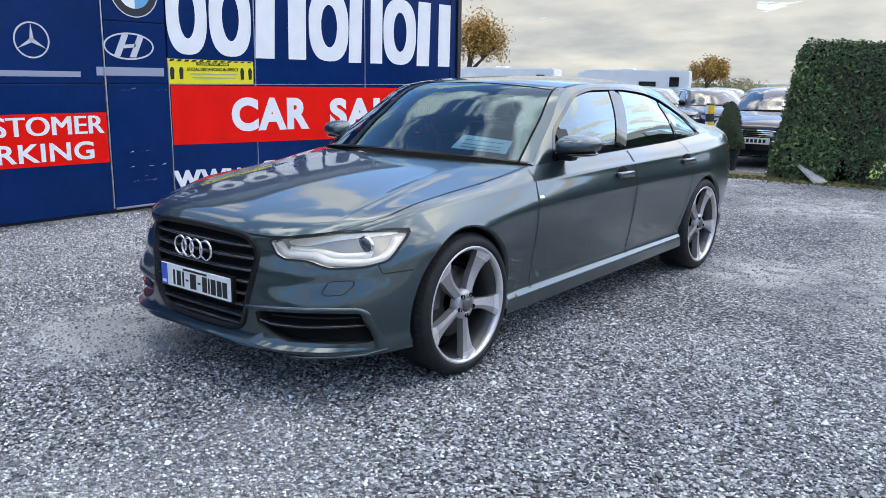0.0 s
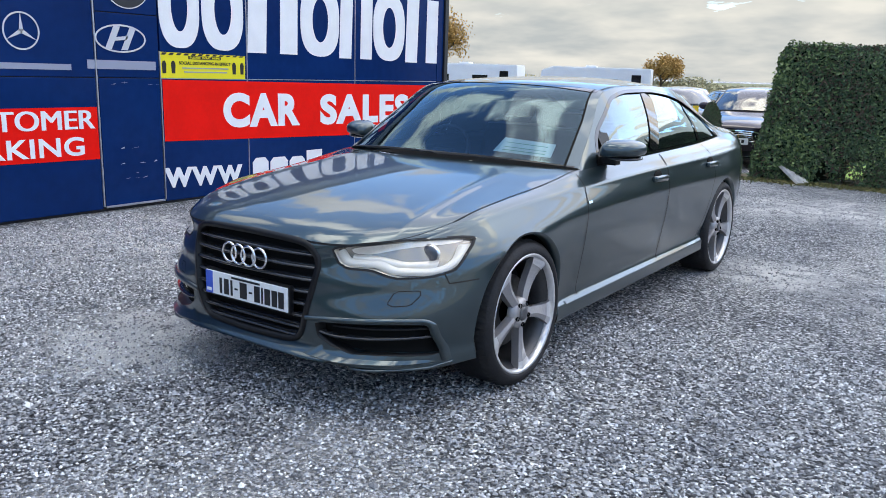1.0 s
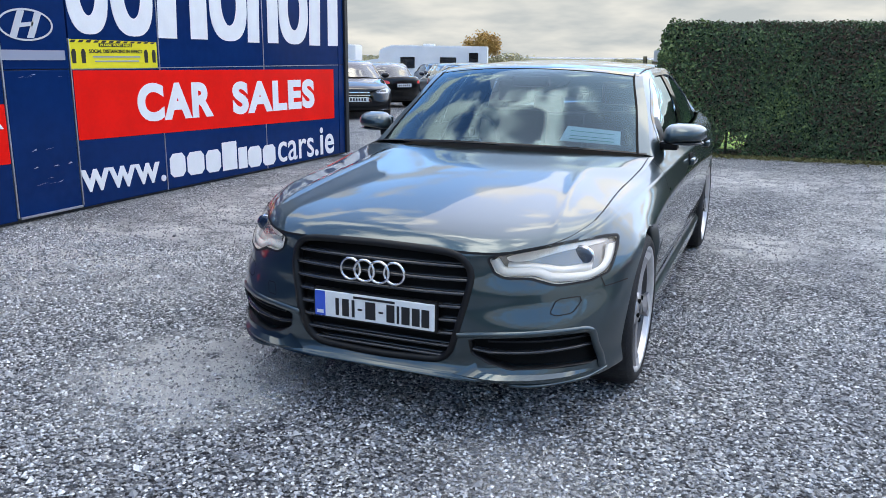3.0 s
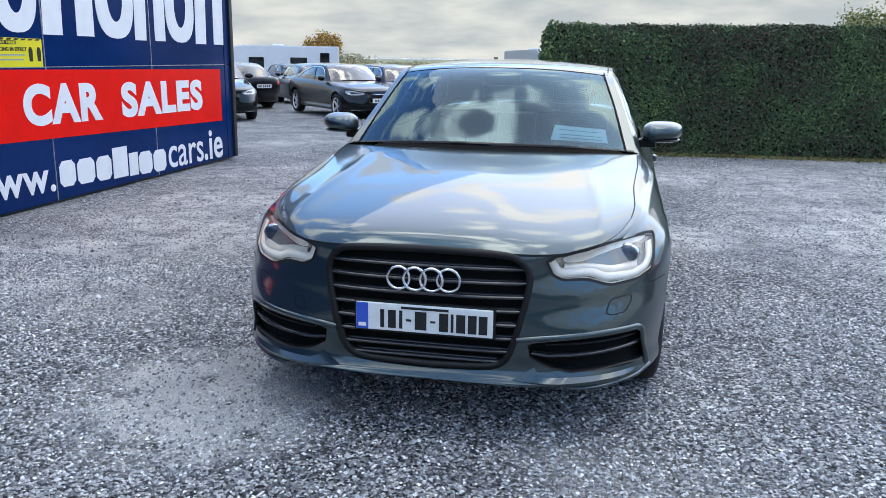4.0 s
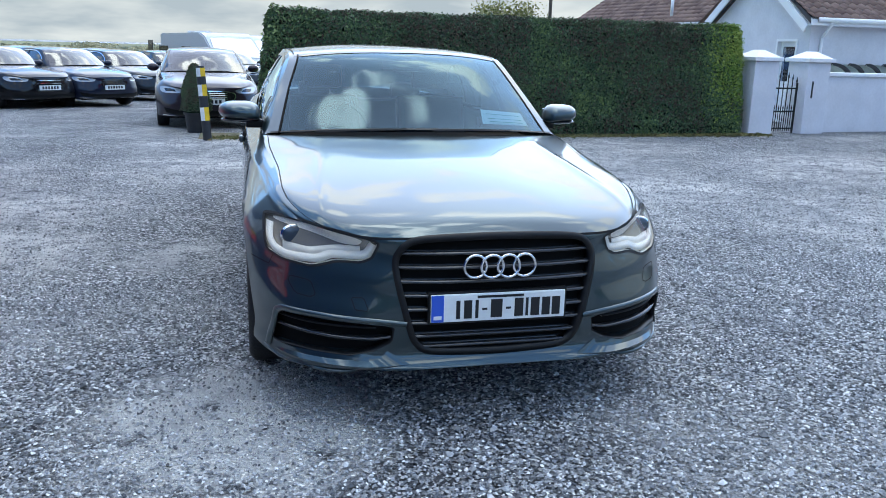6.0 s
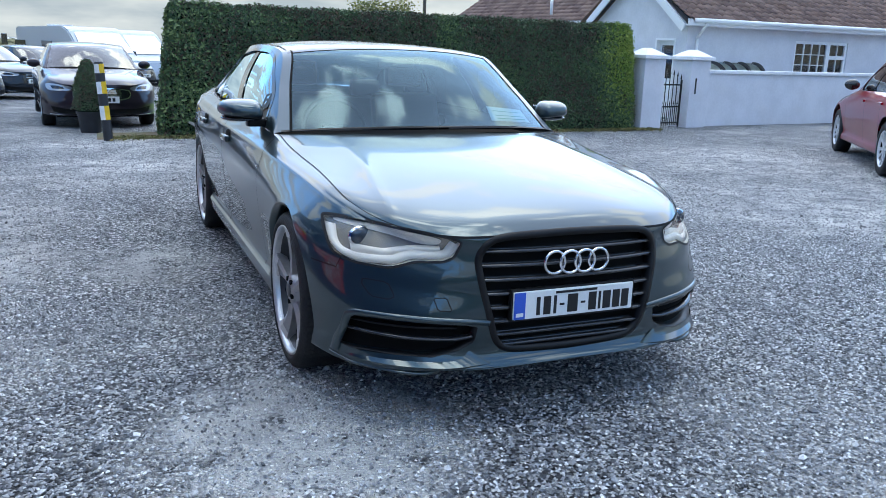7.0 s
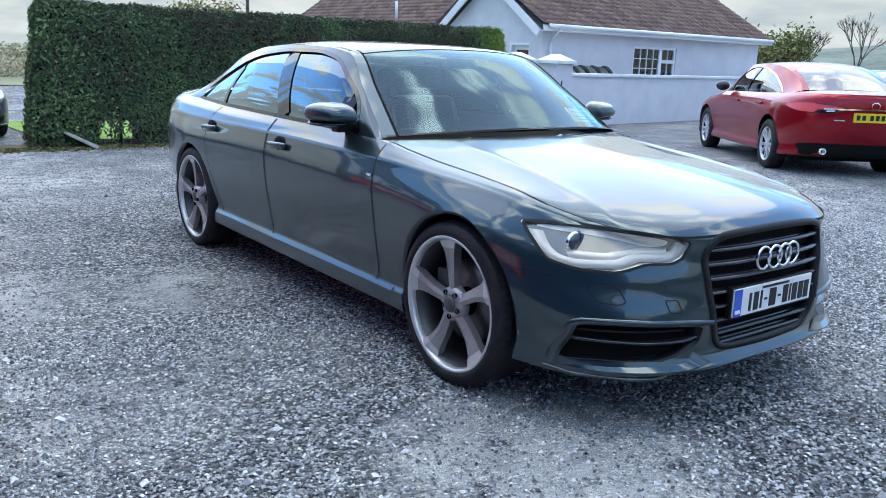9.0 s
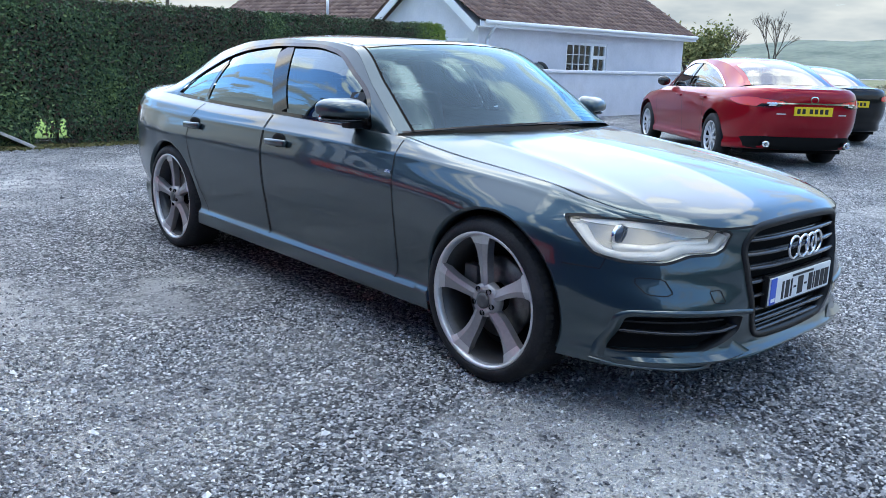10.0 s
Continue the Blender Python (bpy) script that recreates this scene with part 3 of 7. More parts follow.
def hedge():
    """A long clipped hedge with battered faces, a core darkened for inner shade and a skin of leaves."""
    h = empty("hedge", "tall clipped dark green hedge with brown patches along the forecourt", "hedge")
    zb, GAP0, GAP1 = -.10, .095, .165
    A = np.array([(-.72, 9.78), (8.55, 10.42), (8.75, 11.6), (-.5, 11.3)])  # base corners
    T = np.array([(-.46, 10.12), (8.42, 10.62), (8.55, 11.45), (-.26, 11.15)])
    zt = 1.95
    core_b, core_t = A + (A.mean(0) - A) * [.012, .10], T + (T.mean(0) - T) * [.012, .12]
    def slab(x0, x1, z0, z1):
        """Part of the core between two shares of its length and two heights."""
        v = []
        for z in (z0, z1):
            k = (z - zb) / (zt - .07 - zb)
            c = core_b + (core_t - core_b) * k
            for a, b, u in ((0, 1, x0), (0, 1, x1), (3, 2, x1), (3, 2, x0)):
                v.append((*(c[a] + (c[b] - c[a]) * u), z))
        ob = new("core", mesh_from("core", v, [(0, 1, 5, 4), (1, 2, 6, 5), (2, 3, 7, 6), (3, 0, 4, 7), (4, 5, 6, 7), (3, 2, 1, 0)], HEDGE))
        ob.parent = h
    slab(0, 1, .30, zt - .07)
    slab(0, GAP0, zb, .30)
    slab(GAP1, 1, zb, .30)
    r = np.random.RandomState(7)
    P, N = [], []

    def face(a0, a1, t0, t1, n):
        u, w = r.rand(n), r.rand(n)
        p = (1 - w)[:, None] * ((1 - u)[:, None] * a0 + u[:, None] * a1) + w[:, None] * ((1 - u)[:, None] * t0 + u[:, None] * t1)
        nn = np.cross(a1 - a0, t0 - a0)
        nn /= np.linalg.norm(nn)
        if n > 20000:
            ragged_top = .10 + .06 * np.sin(u * 190) + .03 * np.sin(u * 410 + 1)
            keep = ~((u > GAP0 + .004) & (u < GAP1 - .004) & (w < ragged_top) & (r.rand(n) > .12))
            p, u, w, n = p[keep], u[keep], w[keep], int(keep.sum())
        lump = np.array([noise.noise(Vector((q * 1.7).tolist())) for q in p]) * .045 + r.normal(0, .022, n)
        ragged = (w < .08) * r.uniform(-.10, .02, n)
        edge = np.maximum(0, w - .93) * 1.2
        P.append(p + nn * (lump + ragged - edge)[:, None]); N.append(np.repeat(nn[None], n, 0))
    B3, T3 = np.c_[A, np.full(4, zb + .05)], np.c_[T, np.full(4, zt)]
    face(B3[0], B3[1], T3[0], T3[1], 84000)
    face(B3[3], B3[0], T3[3], T3[0], 15000)
    face(B3[1], B3[2], T3[1], T3[2], 10000)
    face(T3[0], T3[1], T3[3], T3[2], 24000)
    P, N = np.concatenate(P), np.concatenate(N)
    # Upper right end takes the leaf colour painted as sunlit.
    sunlit = (P[:, 0] + r.normal(0, .22, len(P)) > 7.95) & (P[:, 2] + r.normal(0, .3, len(P)) > .55)
    ivy = (P[:, 0] + r.normal(0, .35, len(P)) < .15) & (r.rand(len(P)) < .13)
    for mask, size, mat, lab in ((~sunlit & ~ivy, .024, HEDGE_LEAF, "small dense hedge leaves"), (sunlit, .026, HEDGE_SUNLIT, "yellow-green leaves coloured as sunlit at the hedge's right end"), (ivy, .034, HEDGE_IVY, "glossy ivy leaves over the hedge end")):
        ob = new("foliage", mesh_from("foliage", *leaves(P[mask] + N[mask] * (.03 if size > .03 else 0), N[mask], size, 3, .6), mat)); ob.parent = h
        tagged(ob, lab, kind="stuff")
    BARK = material("hedge_stem", (0.05, 0.038, 0.028), rough=0.9, vary=0.3, scale=20)
    for k in range(26):
        x = -.5 + k * .34 + r.uniform(-.1, .1)
        y = 9.98 + (x + .7) * .069 + r.uniform(-.05, .15)
        bm = bmesh.new()
        bmesh.ops.create_cone(bm, segments=6, radius1=.03, radius2=.018, depth=.5, matrix=pose(x, y, .13, r.uniform(-12, 12), r.uniform(-14, 14), 0))
        bm_part("stem", bm, BARK, h)


hedge()
LITTER = material("leaf_litter", (0.14, 0.10, 0.06), rough=0.95, second=(0.10, 0.11, 0.06), scale=3, bump=0.5, bump_scale=40)
n = 40
vx = np.linspace(-1.6, 9.0, n)
edge = np.array([noise.noise(Vector((x * 1.3, 0, 0))) for x in vx]) * .12
yy = 9.62 + (vx + .7) * .069
ob = new("verge", mesh_from("verge", np.concatenate([np.c_[vx, yy + edge - .12, fall(yy) + .006], np.c_[vx, yy + .6, fall(yy) + .03]]), [(i, i + 1, i + 1 + n, i + n) for i in range(n - 1)], LITTER))
tagged(ob, "strip of leaf litter and weeds under the hedge", "verge", kind="structure")
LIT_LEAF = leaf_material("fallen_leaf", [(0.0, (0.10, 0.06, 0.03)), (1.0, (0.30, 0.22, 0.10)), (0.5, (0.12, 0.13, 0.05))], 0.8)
r = np.random.RandomState(12)
lp = np.c_[r.uniform(-1.5, 9.0, 5000), np.zeros(5000), np.zeros(5000)]
lp[:, 1] = 9.60 + (lp[:, 0] + .7) * .069 + r.normal(0, .17, 5000)
lp[:, 2] = fall(lp[:, 1]) + .02
ob = new("fallen_leaves", mesh_from("fallen_leaves", *leaves(lp, np.repeat([[0, 0, 1.0]], 5000, 0), .03, 5, .5), LIT_LEAF))
tagged(ob, "brown fallen leaves and weeds below the hedge", "leaves", kind="stuff")
scrap = tagged(boxpart("broken_slab", material("old_concrete", (0.42, 0.41, 0.40), rough=0.9, vary=0.2, scale=8, bump=0.3), None, -.16, -.30, -.02, .16, .30, .02, .006), "broken pale slab leaning under the hedge end", "slab")
scrap.matrix_world = pose(-.02, 9.78, .03, 22, 16, 50)

LAWN = material("garden_lawn", (0.20, 0.34, 0.04), rough=0.9, second=(0.13, 0.24, 0.03), scale=3, bump=0.4, bump_scale=50)
lv = [(x, y, float(fall(y)) + .02) for x in (-.3, 4, 8.6) for y in (10.9, 12.0, 13.6, 16.0)]
ob = new("lawn", mesh_from("lawn", lv, [(a * 4 + b, a * 4 + 4 + b, a * 4 + 5 + b, a * 4 + b + 1) for a in range(2) for b in range(3)], LAWN))
tagged(ob, "bright green garden lawn behind the hedge", "lawn", kind="structure")

# ---- bollard and potted bush ----
YEL = material("bollard_yellow", (0.80, 0.50, 0.02), rough=0.5, vary=0.15, scale=10)
BLK = material("bollard_black", (0.02, 0.022, 0.028), rough=0.5, vary=0.2, scale=10)
WHT = material("bollard_white", (0.75, 0.76, 0.78), rough=0.5, vary=0.1, scale=10)
bol = empty("bollard", "leaning steel bollard with black, yellow and white bands", "bollard", pose(-1.45, 9.30, -.06, -3, -3.5, 0))
for z0, z1, mt in ((0, .30, BLK), (.30, .50, 2), (.50, .67, BLK), (.67, .84, 2), (.84, .96, BLK), (.96, 1.09, 2)):
    v, f = [], []
    for side, m2 in (((0, BLK),) if mt is BLK else ((0, WHT), (1, YEL))):
        n = 24 if mt is BLK else 13
        a = np.linspace(0, 2 * math.pi, 25)[:-1] if mt is BLK else np.linspace(side * math.pi, (side + 1) * math.pi, 13) + 1.55
        c = np.c_[.066 * np.cos(a), .066 * np.sin(a)]
        vv = np.concatenate([np.c_[c, np.full(len(a), z0)], np.c_[c, np.full(len(a), z1)]])
        k = len(a)
        ff = [(i, (i + 1) % k, (i + 1) % k + k, i + k) for i in range(k if mt is BLK else k - 1)]
        ob = new("band", mesh_from("band", vv, ff, m2, True)); ob.parent = bol
bm = bmesh.new()
bmesh.ops.create_cone(bm, cap_ends=True, segments=24, radius1=.067, radius2=.060, depth=.03, matrix=pose(0, 0, 1.10))
bm_part("cap", bm, BLK, bol)
pot = empty("potted_bush", "clipped cone bush in a black tub", "plant", pose(-1.68, 10.75, -.09))
bm = bmesh.new()
bmesh.ops.create_cone(bm, cap_ends=True, segments=28, radius1=.15, radius2=.19, depth=.32, matrix=pose(0, 0, .16))
bmesh.ops.create_cone(bm, cap_ends=True, segments=28, radius1=.205, radius2=.205, depth=.04, matrix=pose(0, 0, .32))
bm_part("tub", bm, BLK, pot, smooth=False)
r = np.random.RandomState(5)
n = 11000
hh = r.rand(n) ** .8
a = r.uniform(0, 6.283, n)
rad = .25 * np.sqrt(np.clip(1 - hh, 0, 1)) * (1 + .10 * np.sin(a * 3 + hh * 9)) + r.normal(0, .012, n)
pp = np.c_[rad * np.cos(a), rad * np.sin(a), .36 + hh * .78]
nn = np.c_[np.cos(a), np.sin(a), np.full(n, .4)]
ob = new("leaves", mesh_from("leaves", *leaves(pp, nn, .015, 6), HEDGE_LEAF)); ob.parent = pot
tagged(ob, kind="stuff")
bm = bmesh.new()
bmesh.ops.create_cone(bm, cap_ends=True, segments=14, radius1=.20, radius2=.03, depth=.76, matrix=pose(0, 0, .72))
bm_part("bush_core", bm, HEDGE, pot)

# ---- boundary wall, piers, gate ----
COPING = material("white_coping", (0.80, 0.80, 0.82), rough=0.8, vary=0.08, scale=3)
IRON = material("black_iron", (0.012, 0.012, 0.013), rough=0.5)
for px, py in ((8.98, 10.78), (10.30, 10.95)):
    p = empty("gate_pier", "white rendered gate pier with a stepped pyramid cap", "pier", pose(px, py, float(fall(py)), 0, 0, 6), "gate piers")
    boxpart("shaft", RENDER, p, -.28, -.28, 0, .28, .28, 1.42, .012)
    boxpart("cap_slab", COPING, p, -.34, -.34, 1.42, .34, .34, 1.50, .015)
    bm = bmesh.new()
    bmesh.ops.create_cone(bm, cap_ends=True, segments=4, radius1=.42, radius2=.10, depth=.13, matrix=pose(0, 0, 1.565, 0, 0, 45))
    bm_part("cap_top", bm, COPING, p)
gate = empty("iron_gate", "black wrought iron garden gate with spear points", "gate", pose(9.64, 10.80, -.085, 0, 0, 7))
for k in range(7):
    x = -.33 + k * .11
    h = .98 + .10 * math.cos((k - 3) * .5)
    bm = bmesh.new()
    bmesh.ops.create_cone(bm, segments=8, radius1=.010, radius2=.010, depth=h, matrix=pose(x, 0, .04 + h / 2))
    bmesh.ops.create_cone(bm, segments=6, radius1=.020, radius2=.001, depth=.10, matrix=pose(x, 0, .09 + h))
    bm_part("gate_bar", bm, IRON, gate)
    if k < 6:
        bm = bmesh.new()
        bmesh.ops.create_cone(bm, segments=8, radius1=.008, radius2=.008, depth=.45, matrix=pose(x + .055, 0, .27))
        bmesh.ops.create_cone(bm, segments=6, radius1=.016, radius2=.001, depth=.07, matrix=pose(x + .055, 0, .53))
        bm_part("gate_dog_bar", bm, IRON, gate)
for z in (.08, .42, .88):
    boxpart("gate_rail", IRON, gate, -.35, -.008, z, .35, .008, z + .03)
for x in (-.36, .34):
    boxpart("gate_stile", IRON, gate, x, -.014, 0, x + .025, .014, 1.0, .003)
boxpart("gate_latch", IRON, gate, .40, -.35, .72, .43, -.33, 1.05, .004)
bw = empty("wall_garden", "long low white rendered garden wall with a pale coping", "wall", pose(10.45, 11.10, -.10, 0, 0, 7.5))
bw["kind"] = "structure"
boxpart("wall_face", RENDER, bw, 0, -.10, -.3, 16, .10, 1.16, .005)
boxpart("coping", COPING, bw, -.02, -.15, 1.16, 16.05, .15, 1.235, .012)

# ---- house ----
GLASS_DARK = glass("house_glass", (0.75, 0.80, 0.88), 0.75)
UPVC = material("white_upvc", (0.82, 0.83, 0.85), rough=0.35)
house = empty("house", "white rendered bungalow with a brown tiled roof", "house")
HX, HY, EZ, RY, RZ = 11.9, 13.15, 2.16, 15.25, 3.62


def quad(name, pts, mat, parent, label=""):
    ob = new(name, mesh_from(name, pts, [tuple(range(len(pts)))], mat)); ob.parent = parent
    if label:
        ob["label"] = label
    return ob


# front wall with a window opening
wx0, wx1, wz0, wz1 = 15.45, 17.35, 1.02, 1.90
for x0, x1, z0, z1 in ((HX, wx0, -.4, EZ), (wx1, 21.5, -.4, EZ), (wx0, wx1, -.4, wz0), (wx0, wx1, wz1, EZ)):
    boxpart("wall_front", RENDER, house, x0, HY, z0, x1, HY + .3, z1)
boxpart("wall_end", RENDER, house, 21.2, HY + .3, -.4, 21.5, 17.3, EZ)
boxpart("room_back", CABIN_V := material("dark_room", (0.36, 0.40, 0.48), rough=0.9), house, wx0 - .5, HY + 1.2, -.2, wx1 + .5, HY + 1.3, 2.2)
# gable wall with a door opening
dy0, dy1, dz1 = 13.55, 14.35, 1.85
GY1 = 2 * RY - HY
for y0, y1, z0, z1 in ((HY + .3, dy0, -.4, EZ), (dy1, GY1, -.4, EZ), (dy0, dy1, dz1, EZ)):
    boxpart("wall_gable", RENDER, house, HX, y0, z0, HX + .3, y1, z1)
bm = bmesh.new()
pts = [(HY, EZ), (GY1, EZ), (RY, RZ - .05)]
f0 = [bm.verts.new((HX, a, b)) for a, b in pts]
f1 = [bm.verts.new((HX + .3, a, b)) for a, b in pts]
bm.faces.new(f0[::-1]); bm.faces.new(f1)
for i in range(3):
    bm.faces.new((f0[i], f0[(i + 1) % 3], f1[(i + 1) % 3], f1[i]))
bm_part("gable_triangle", bm, RENDER, house)
door = new("door"); door.parent = house; door["label"] = "white half-glazed back door"
boxpart("door_leaf", UPVC, door, HX + .10, dy0 + .06, -.35, HX + .15, dy1 - .06, dz1 - .06)
boxpart("door_frame", UPVC, door, HX - .02, dy0, -.35, HX + .16, dy0 + .06, dz1 - .06)
boxpart("door_frame", UPVC, door, HX - .02, dy1 - .06, -.35, HX + .16, dy1, dz1 - .06)
boxpart("door_frame", UPVC, door, HX - .02, dy0, dz1 - .06, HX + .16, dy1, dz1)
boxpart("door_pane", GLASS_DARK, door, HX + .085, dy0 + .16, .85, HX + .099, dy1 - .16, dz1 - .18)
win = new("window"); win.parent = house; win["label"] = "white window with small panes"
yy = HY + .06
for x0, x1, z0, z1 in ((wx0, wx1, wz0, wz0 + .07), (wx0, wx1, wz1 - .07, wz1), (wx0, wx0 + .07, wz0 + .07, wz1 - .07), (wx1 - .07, wx1, wz0 + .07, wz1 - .07), (16.62, 16.74, wz0 + .07, wz1 - .07), (16.74, wx1 - .07, 1.45, 1.55)):
    boxpart("window_frame", UPVC, win, x0, yy - .03, z0, x1, yy + .06, z1)
for x in (15.82, 16.10, 16.38):
    boxpart("glazing_bar", UPVC, win, x, yy - .005, wz0 + .05, x + .025, yy + .03, wz1 - .05)
for z in (1.28, 1.55):
    boxpart("glazing_bar", UPVC, win, wx0 + .05, yy - .005, z, 16.64, yy + .03, z + .02)
boxpart("glazing_bar", UPVC, win, 17.03, yy - .005, wz0 + .05, 17.05, yy + .03, wz1 - .05)
boxpart("window_pane", GLASS_DARK, win, wx0 + .05, yy + .012, wz0 + .05, wx1 - .05, yy + .018, wz1 - .05)
boxpart("window_sill", COPING, win, wx0 - .08, HY - .09, wz0 - .08, wx1 + .08, HY + .1, wz0, .01)
# fascia, gutter, downpipe, bargeboards
boxpart("fascia", UPVC, house, HX - .25, HY - .32, EZ - .02, 21.75, HY - .28, EZ + .14, .005)
boxpart("soffit", UPVC, house, HX - .25, HY - .30, EZ - .02, 21.75, HY + .02, EZ)
bm = bmesh.new()
bmesh.ops.create_cone(bm, cap_ends=True, segments=14, radius1=.055, radius2=.055, depth=9.9, matrix=pose(16.75, HY - .37, EZ + .10, 0, 90, 0))
bm_part("gutter", bm, UPVC, house, smooth=True)
for z0, z1, y0, y1 in ((-.3, 1.85, HY - .06, HY + .0),):
    bm = bmesh.new()
    bmesh.ops.create_cone(bm, cap_ends=True, segments=12, radius1=.036, radius2=.036, depth=2.15, matrix=pose(HX + .28, HY - .05, .80))
    bmesh.ops.create_cone(bm, cap_ends=True, segments=12, radius1=.036, radius2=.036, depth=.46, matrix=pose(HX + .28, HY - .20, 2.03, 45, 0, 0))
    bm_part("downpipe", bm, UPVC, house, smooth=True)
slope = math.atan2(RZ - EZ, RY - HY)
for sgn in (-1, 1):
    L = (RY - HY + .14) / math.cos(slope)
    cy, cz = RY + sgn * (RY - HY + .14) / 2, RZ + .02 - (RY - HY + .14) / 2 * math.tan(slope)
    bm = bmesh.new()
    box(bm, HX - .27, -L / 2, -.10, HX - .23, L / 2, .10)
    bmesh.ops.transform(bm, matrix=pose(0, cy, cz, math.degrees(slope) * -sgn, 0, 0), verts=bm.verts)
    bm_part("bargeboard", bm, UPVC, house)
TILE = material("concrete_tile", (0.20, 0.115, 0.088), rough=0.85, vary=0.2, scale=6, bump=0.15, bump_scale=60)
_nt = TILE.node_tree
_oi, _gi = _nt.nodes.new("ShaderNodeObjectInfo"), _nt.nodes.new("ShaderNodeNewGeometry")
_ad = _nt.nodes.new("ShaderNodeMath"); _ad.operation = 'ADD'
_fr = _nt.nodes.new("ShaderNodeMath"); _fr.operation = 'FRACT'
_cr = _nt.nodes.new("ShaderNodeValToRGB")
_cr.color_ramp.elements[0].color, _cr.color_ramp.elements[1].color = (0.140, 0.085, 0.070, 1), (0.265, 0.175, 0.145, 1)
_nt.links.new(_oi.outputs["Random"], _ad.inputs[0]); _nt.links.new(_gi.outputs["Random Per Island"], _ad.inputs[1]); _nt.links.new(_ad.outputs[0], _fr.inputs[0])
_nt.links.new(_fr.outputs[0], _cr.inputs[0]); _nt.links.new(_cr.outputs[0], _nt.nodes["Principled BSDF"].inputs["Base Color"])


def roof(name, x0, x1, ye, ze, yr, zr, parent, singles=0, back=True):
    """A tiled slope from the eaves to the ridge: overlapping wavy tiles, the nearest as parts, the rest joined."""
    tw, th = .24, .25
    L = math.hypot(yr - ye, zr - ze)
    sl = math.atan2(zr - ze, yr - ye)
    base = new(name); base.parent = parent; base.empty_display_size = .2
    quad("roof_deck", [(x0, ye, ze - .01), (x1, ye, ze - .01), (x1, yr, zr - .01), (x0, yr, zr - .01)], TRIM_DARK, base)
    k = 9
    u = np.linspace(0, 1, k)
    wave = .028 * np.sin(u * 2 * math.pi)
    tv = np.concatenate([np.c_[u * tw, np.zeros(k), wave + .035], np.c_[u * tw, np.full(k, th + .05), wave + .005], np.c_[u * tw, np.zeros(k), wave + .012]])
    tf = np.concatenate([np.stack([np.arange(k - 1), np.arange(1, k), np.arange(1, k) + k, np.arange(k - 1) + k], -1), np.stack([np.arange(k - 1) + 2 * k, np.arange(1, k) + 2 * k, np.arange(1, k), np.arange(k - 1)], -1)])
    c, s = math.cos(sl), math.sin(sl)
    tr = lambda v: np.c_[v[:, 0], v[:, 1] * c - v[:, 2] * s, v[:, 1] * s + v[:, 2] * c]
    me = mesh_from("tile", tr(tv), tf, TILE, True)
    rest, rows, colsn, done = [], int(L / th) + 1, int((x1 - x0) / tw), 0
    for i in range(rows):
        for j in range(colsn):
            o = np.array([x0 + j * tw, ye + i * th * c, ze + i * th * s])
            if done < singles:
                ob = new("tile", me); ob.parent = base; ob.location = o
                done += 1
            else:
                rest.append((tr(tv) + o, tf))
    vs, fs, n = [], [], 0
    for v, f in rest:
        vs.append(v); fs.append(f + n); n += len(v)
    ob = new("tiles", mesh_from("tiles", np.concatenate(vs), np.concatenate(fs), TILE, True)); ob.parent = base
    tagged(ob, kind="stuff")
    return base


roof("roof_slope", HX - .25, 21.8, HY - .34, EZ + .13, RY, RZ + .10, house, 290)
roof("roof_slope_back", HX - .25, 21.8, GY1 + .34, EZ + .13, RY, RZ + .10, house)
wing = roof("wing_roof", 0, 11.6, 0, 2.44, 3.6, 4.75, house)
wing.matrix_local = pose(12.15, 28.6, 0, 0, 0, -90 + 7)
boxpart("fascia", UPVC, wing, 0, -.03, 2.28, 11.6, .02, 2.44)
boxpart("wall_wing", RENDER, wing, .2, .25, -.5, 11.4, .5, 2.40)
bm = bmesh.new()
bmesh.ops.create_cone(bm, cap_ends=True, segments=12, radius1=.05, radius2=.05, depth=.6, matrix=pose(12.9, 21.5, 2.95))
bm_part("vent_pipe", bm, UPVC, house, smooth=True)

# curved pale shelter with dark hoops, behind the garden wall
CANOPY = material("pale_canopy", (0.66, 0.72, 0.68), rough=0.35, vary=0.15, scale=4)
shelter = empty("garden_shelter", "low curved grey-green garden shelter with dark hoops behind the wall", "garden shelter", pose(11.55, 11.85, float(fall(11.85)), 0, 0, 7.5))
for k in range(4):
    x0, wide = .50 * k, (.50 if k else .62)
    arc = [(x0 + wide * math.sin(a), .98 + .42 * math.cos(a)) for a in np.linspace(0, math.pi / 2, 10)] + [(x0 + wide, .0)]
    n = len(arc)
    v = [(a, y, z) for y in (0, .62) for a, z in arc]
    v += [(a - .015, y, z - .015) for y in (0, .62) for a, z in arc]
    f = [(i, i + 1, i + 1 + n, i + n) for i in range(n - 1)] + [(2 * n + i + n, 2 * n + i + 1 + n, 2 * n + i + 1, 2 * n + i) for i in range(n - 1)] + [(i, i + 2 * n, i + 1 + 2 * n, i + 1) for i in range(n - 1)]
    ob = new("canopy_panel", mesh_from("canopy_panel", v, f, CANOPY, False)); ob.parent = shelter
    v = [(a + da, -.02 + dy, z + dz) for a, z in arc for da, dz, dy in ((-.02, -.02, 0), (.03, .03, 0), (.03, .03, .06), (-.02, -.02, .06))]
    f = [(4 * i + j, 4 * i + (j + 1) % 4, 4 * i + 4 + (j + 1) % 4, 4 * i + 4 + j) for i in range(n - 1) for j in range(4)]
    ob = new("hoop", mesh_from("hoop", v, f, TRIM_DARK, False)); ob.parent = shelter


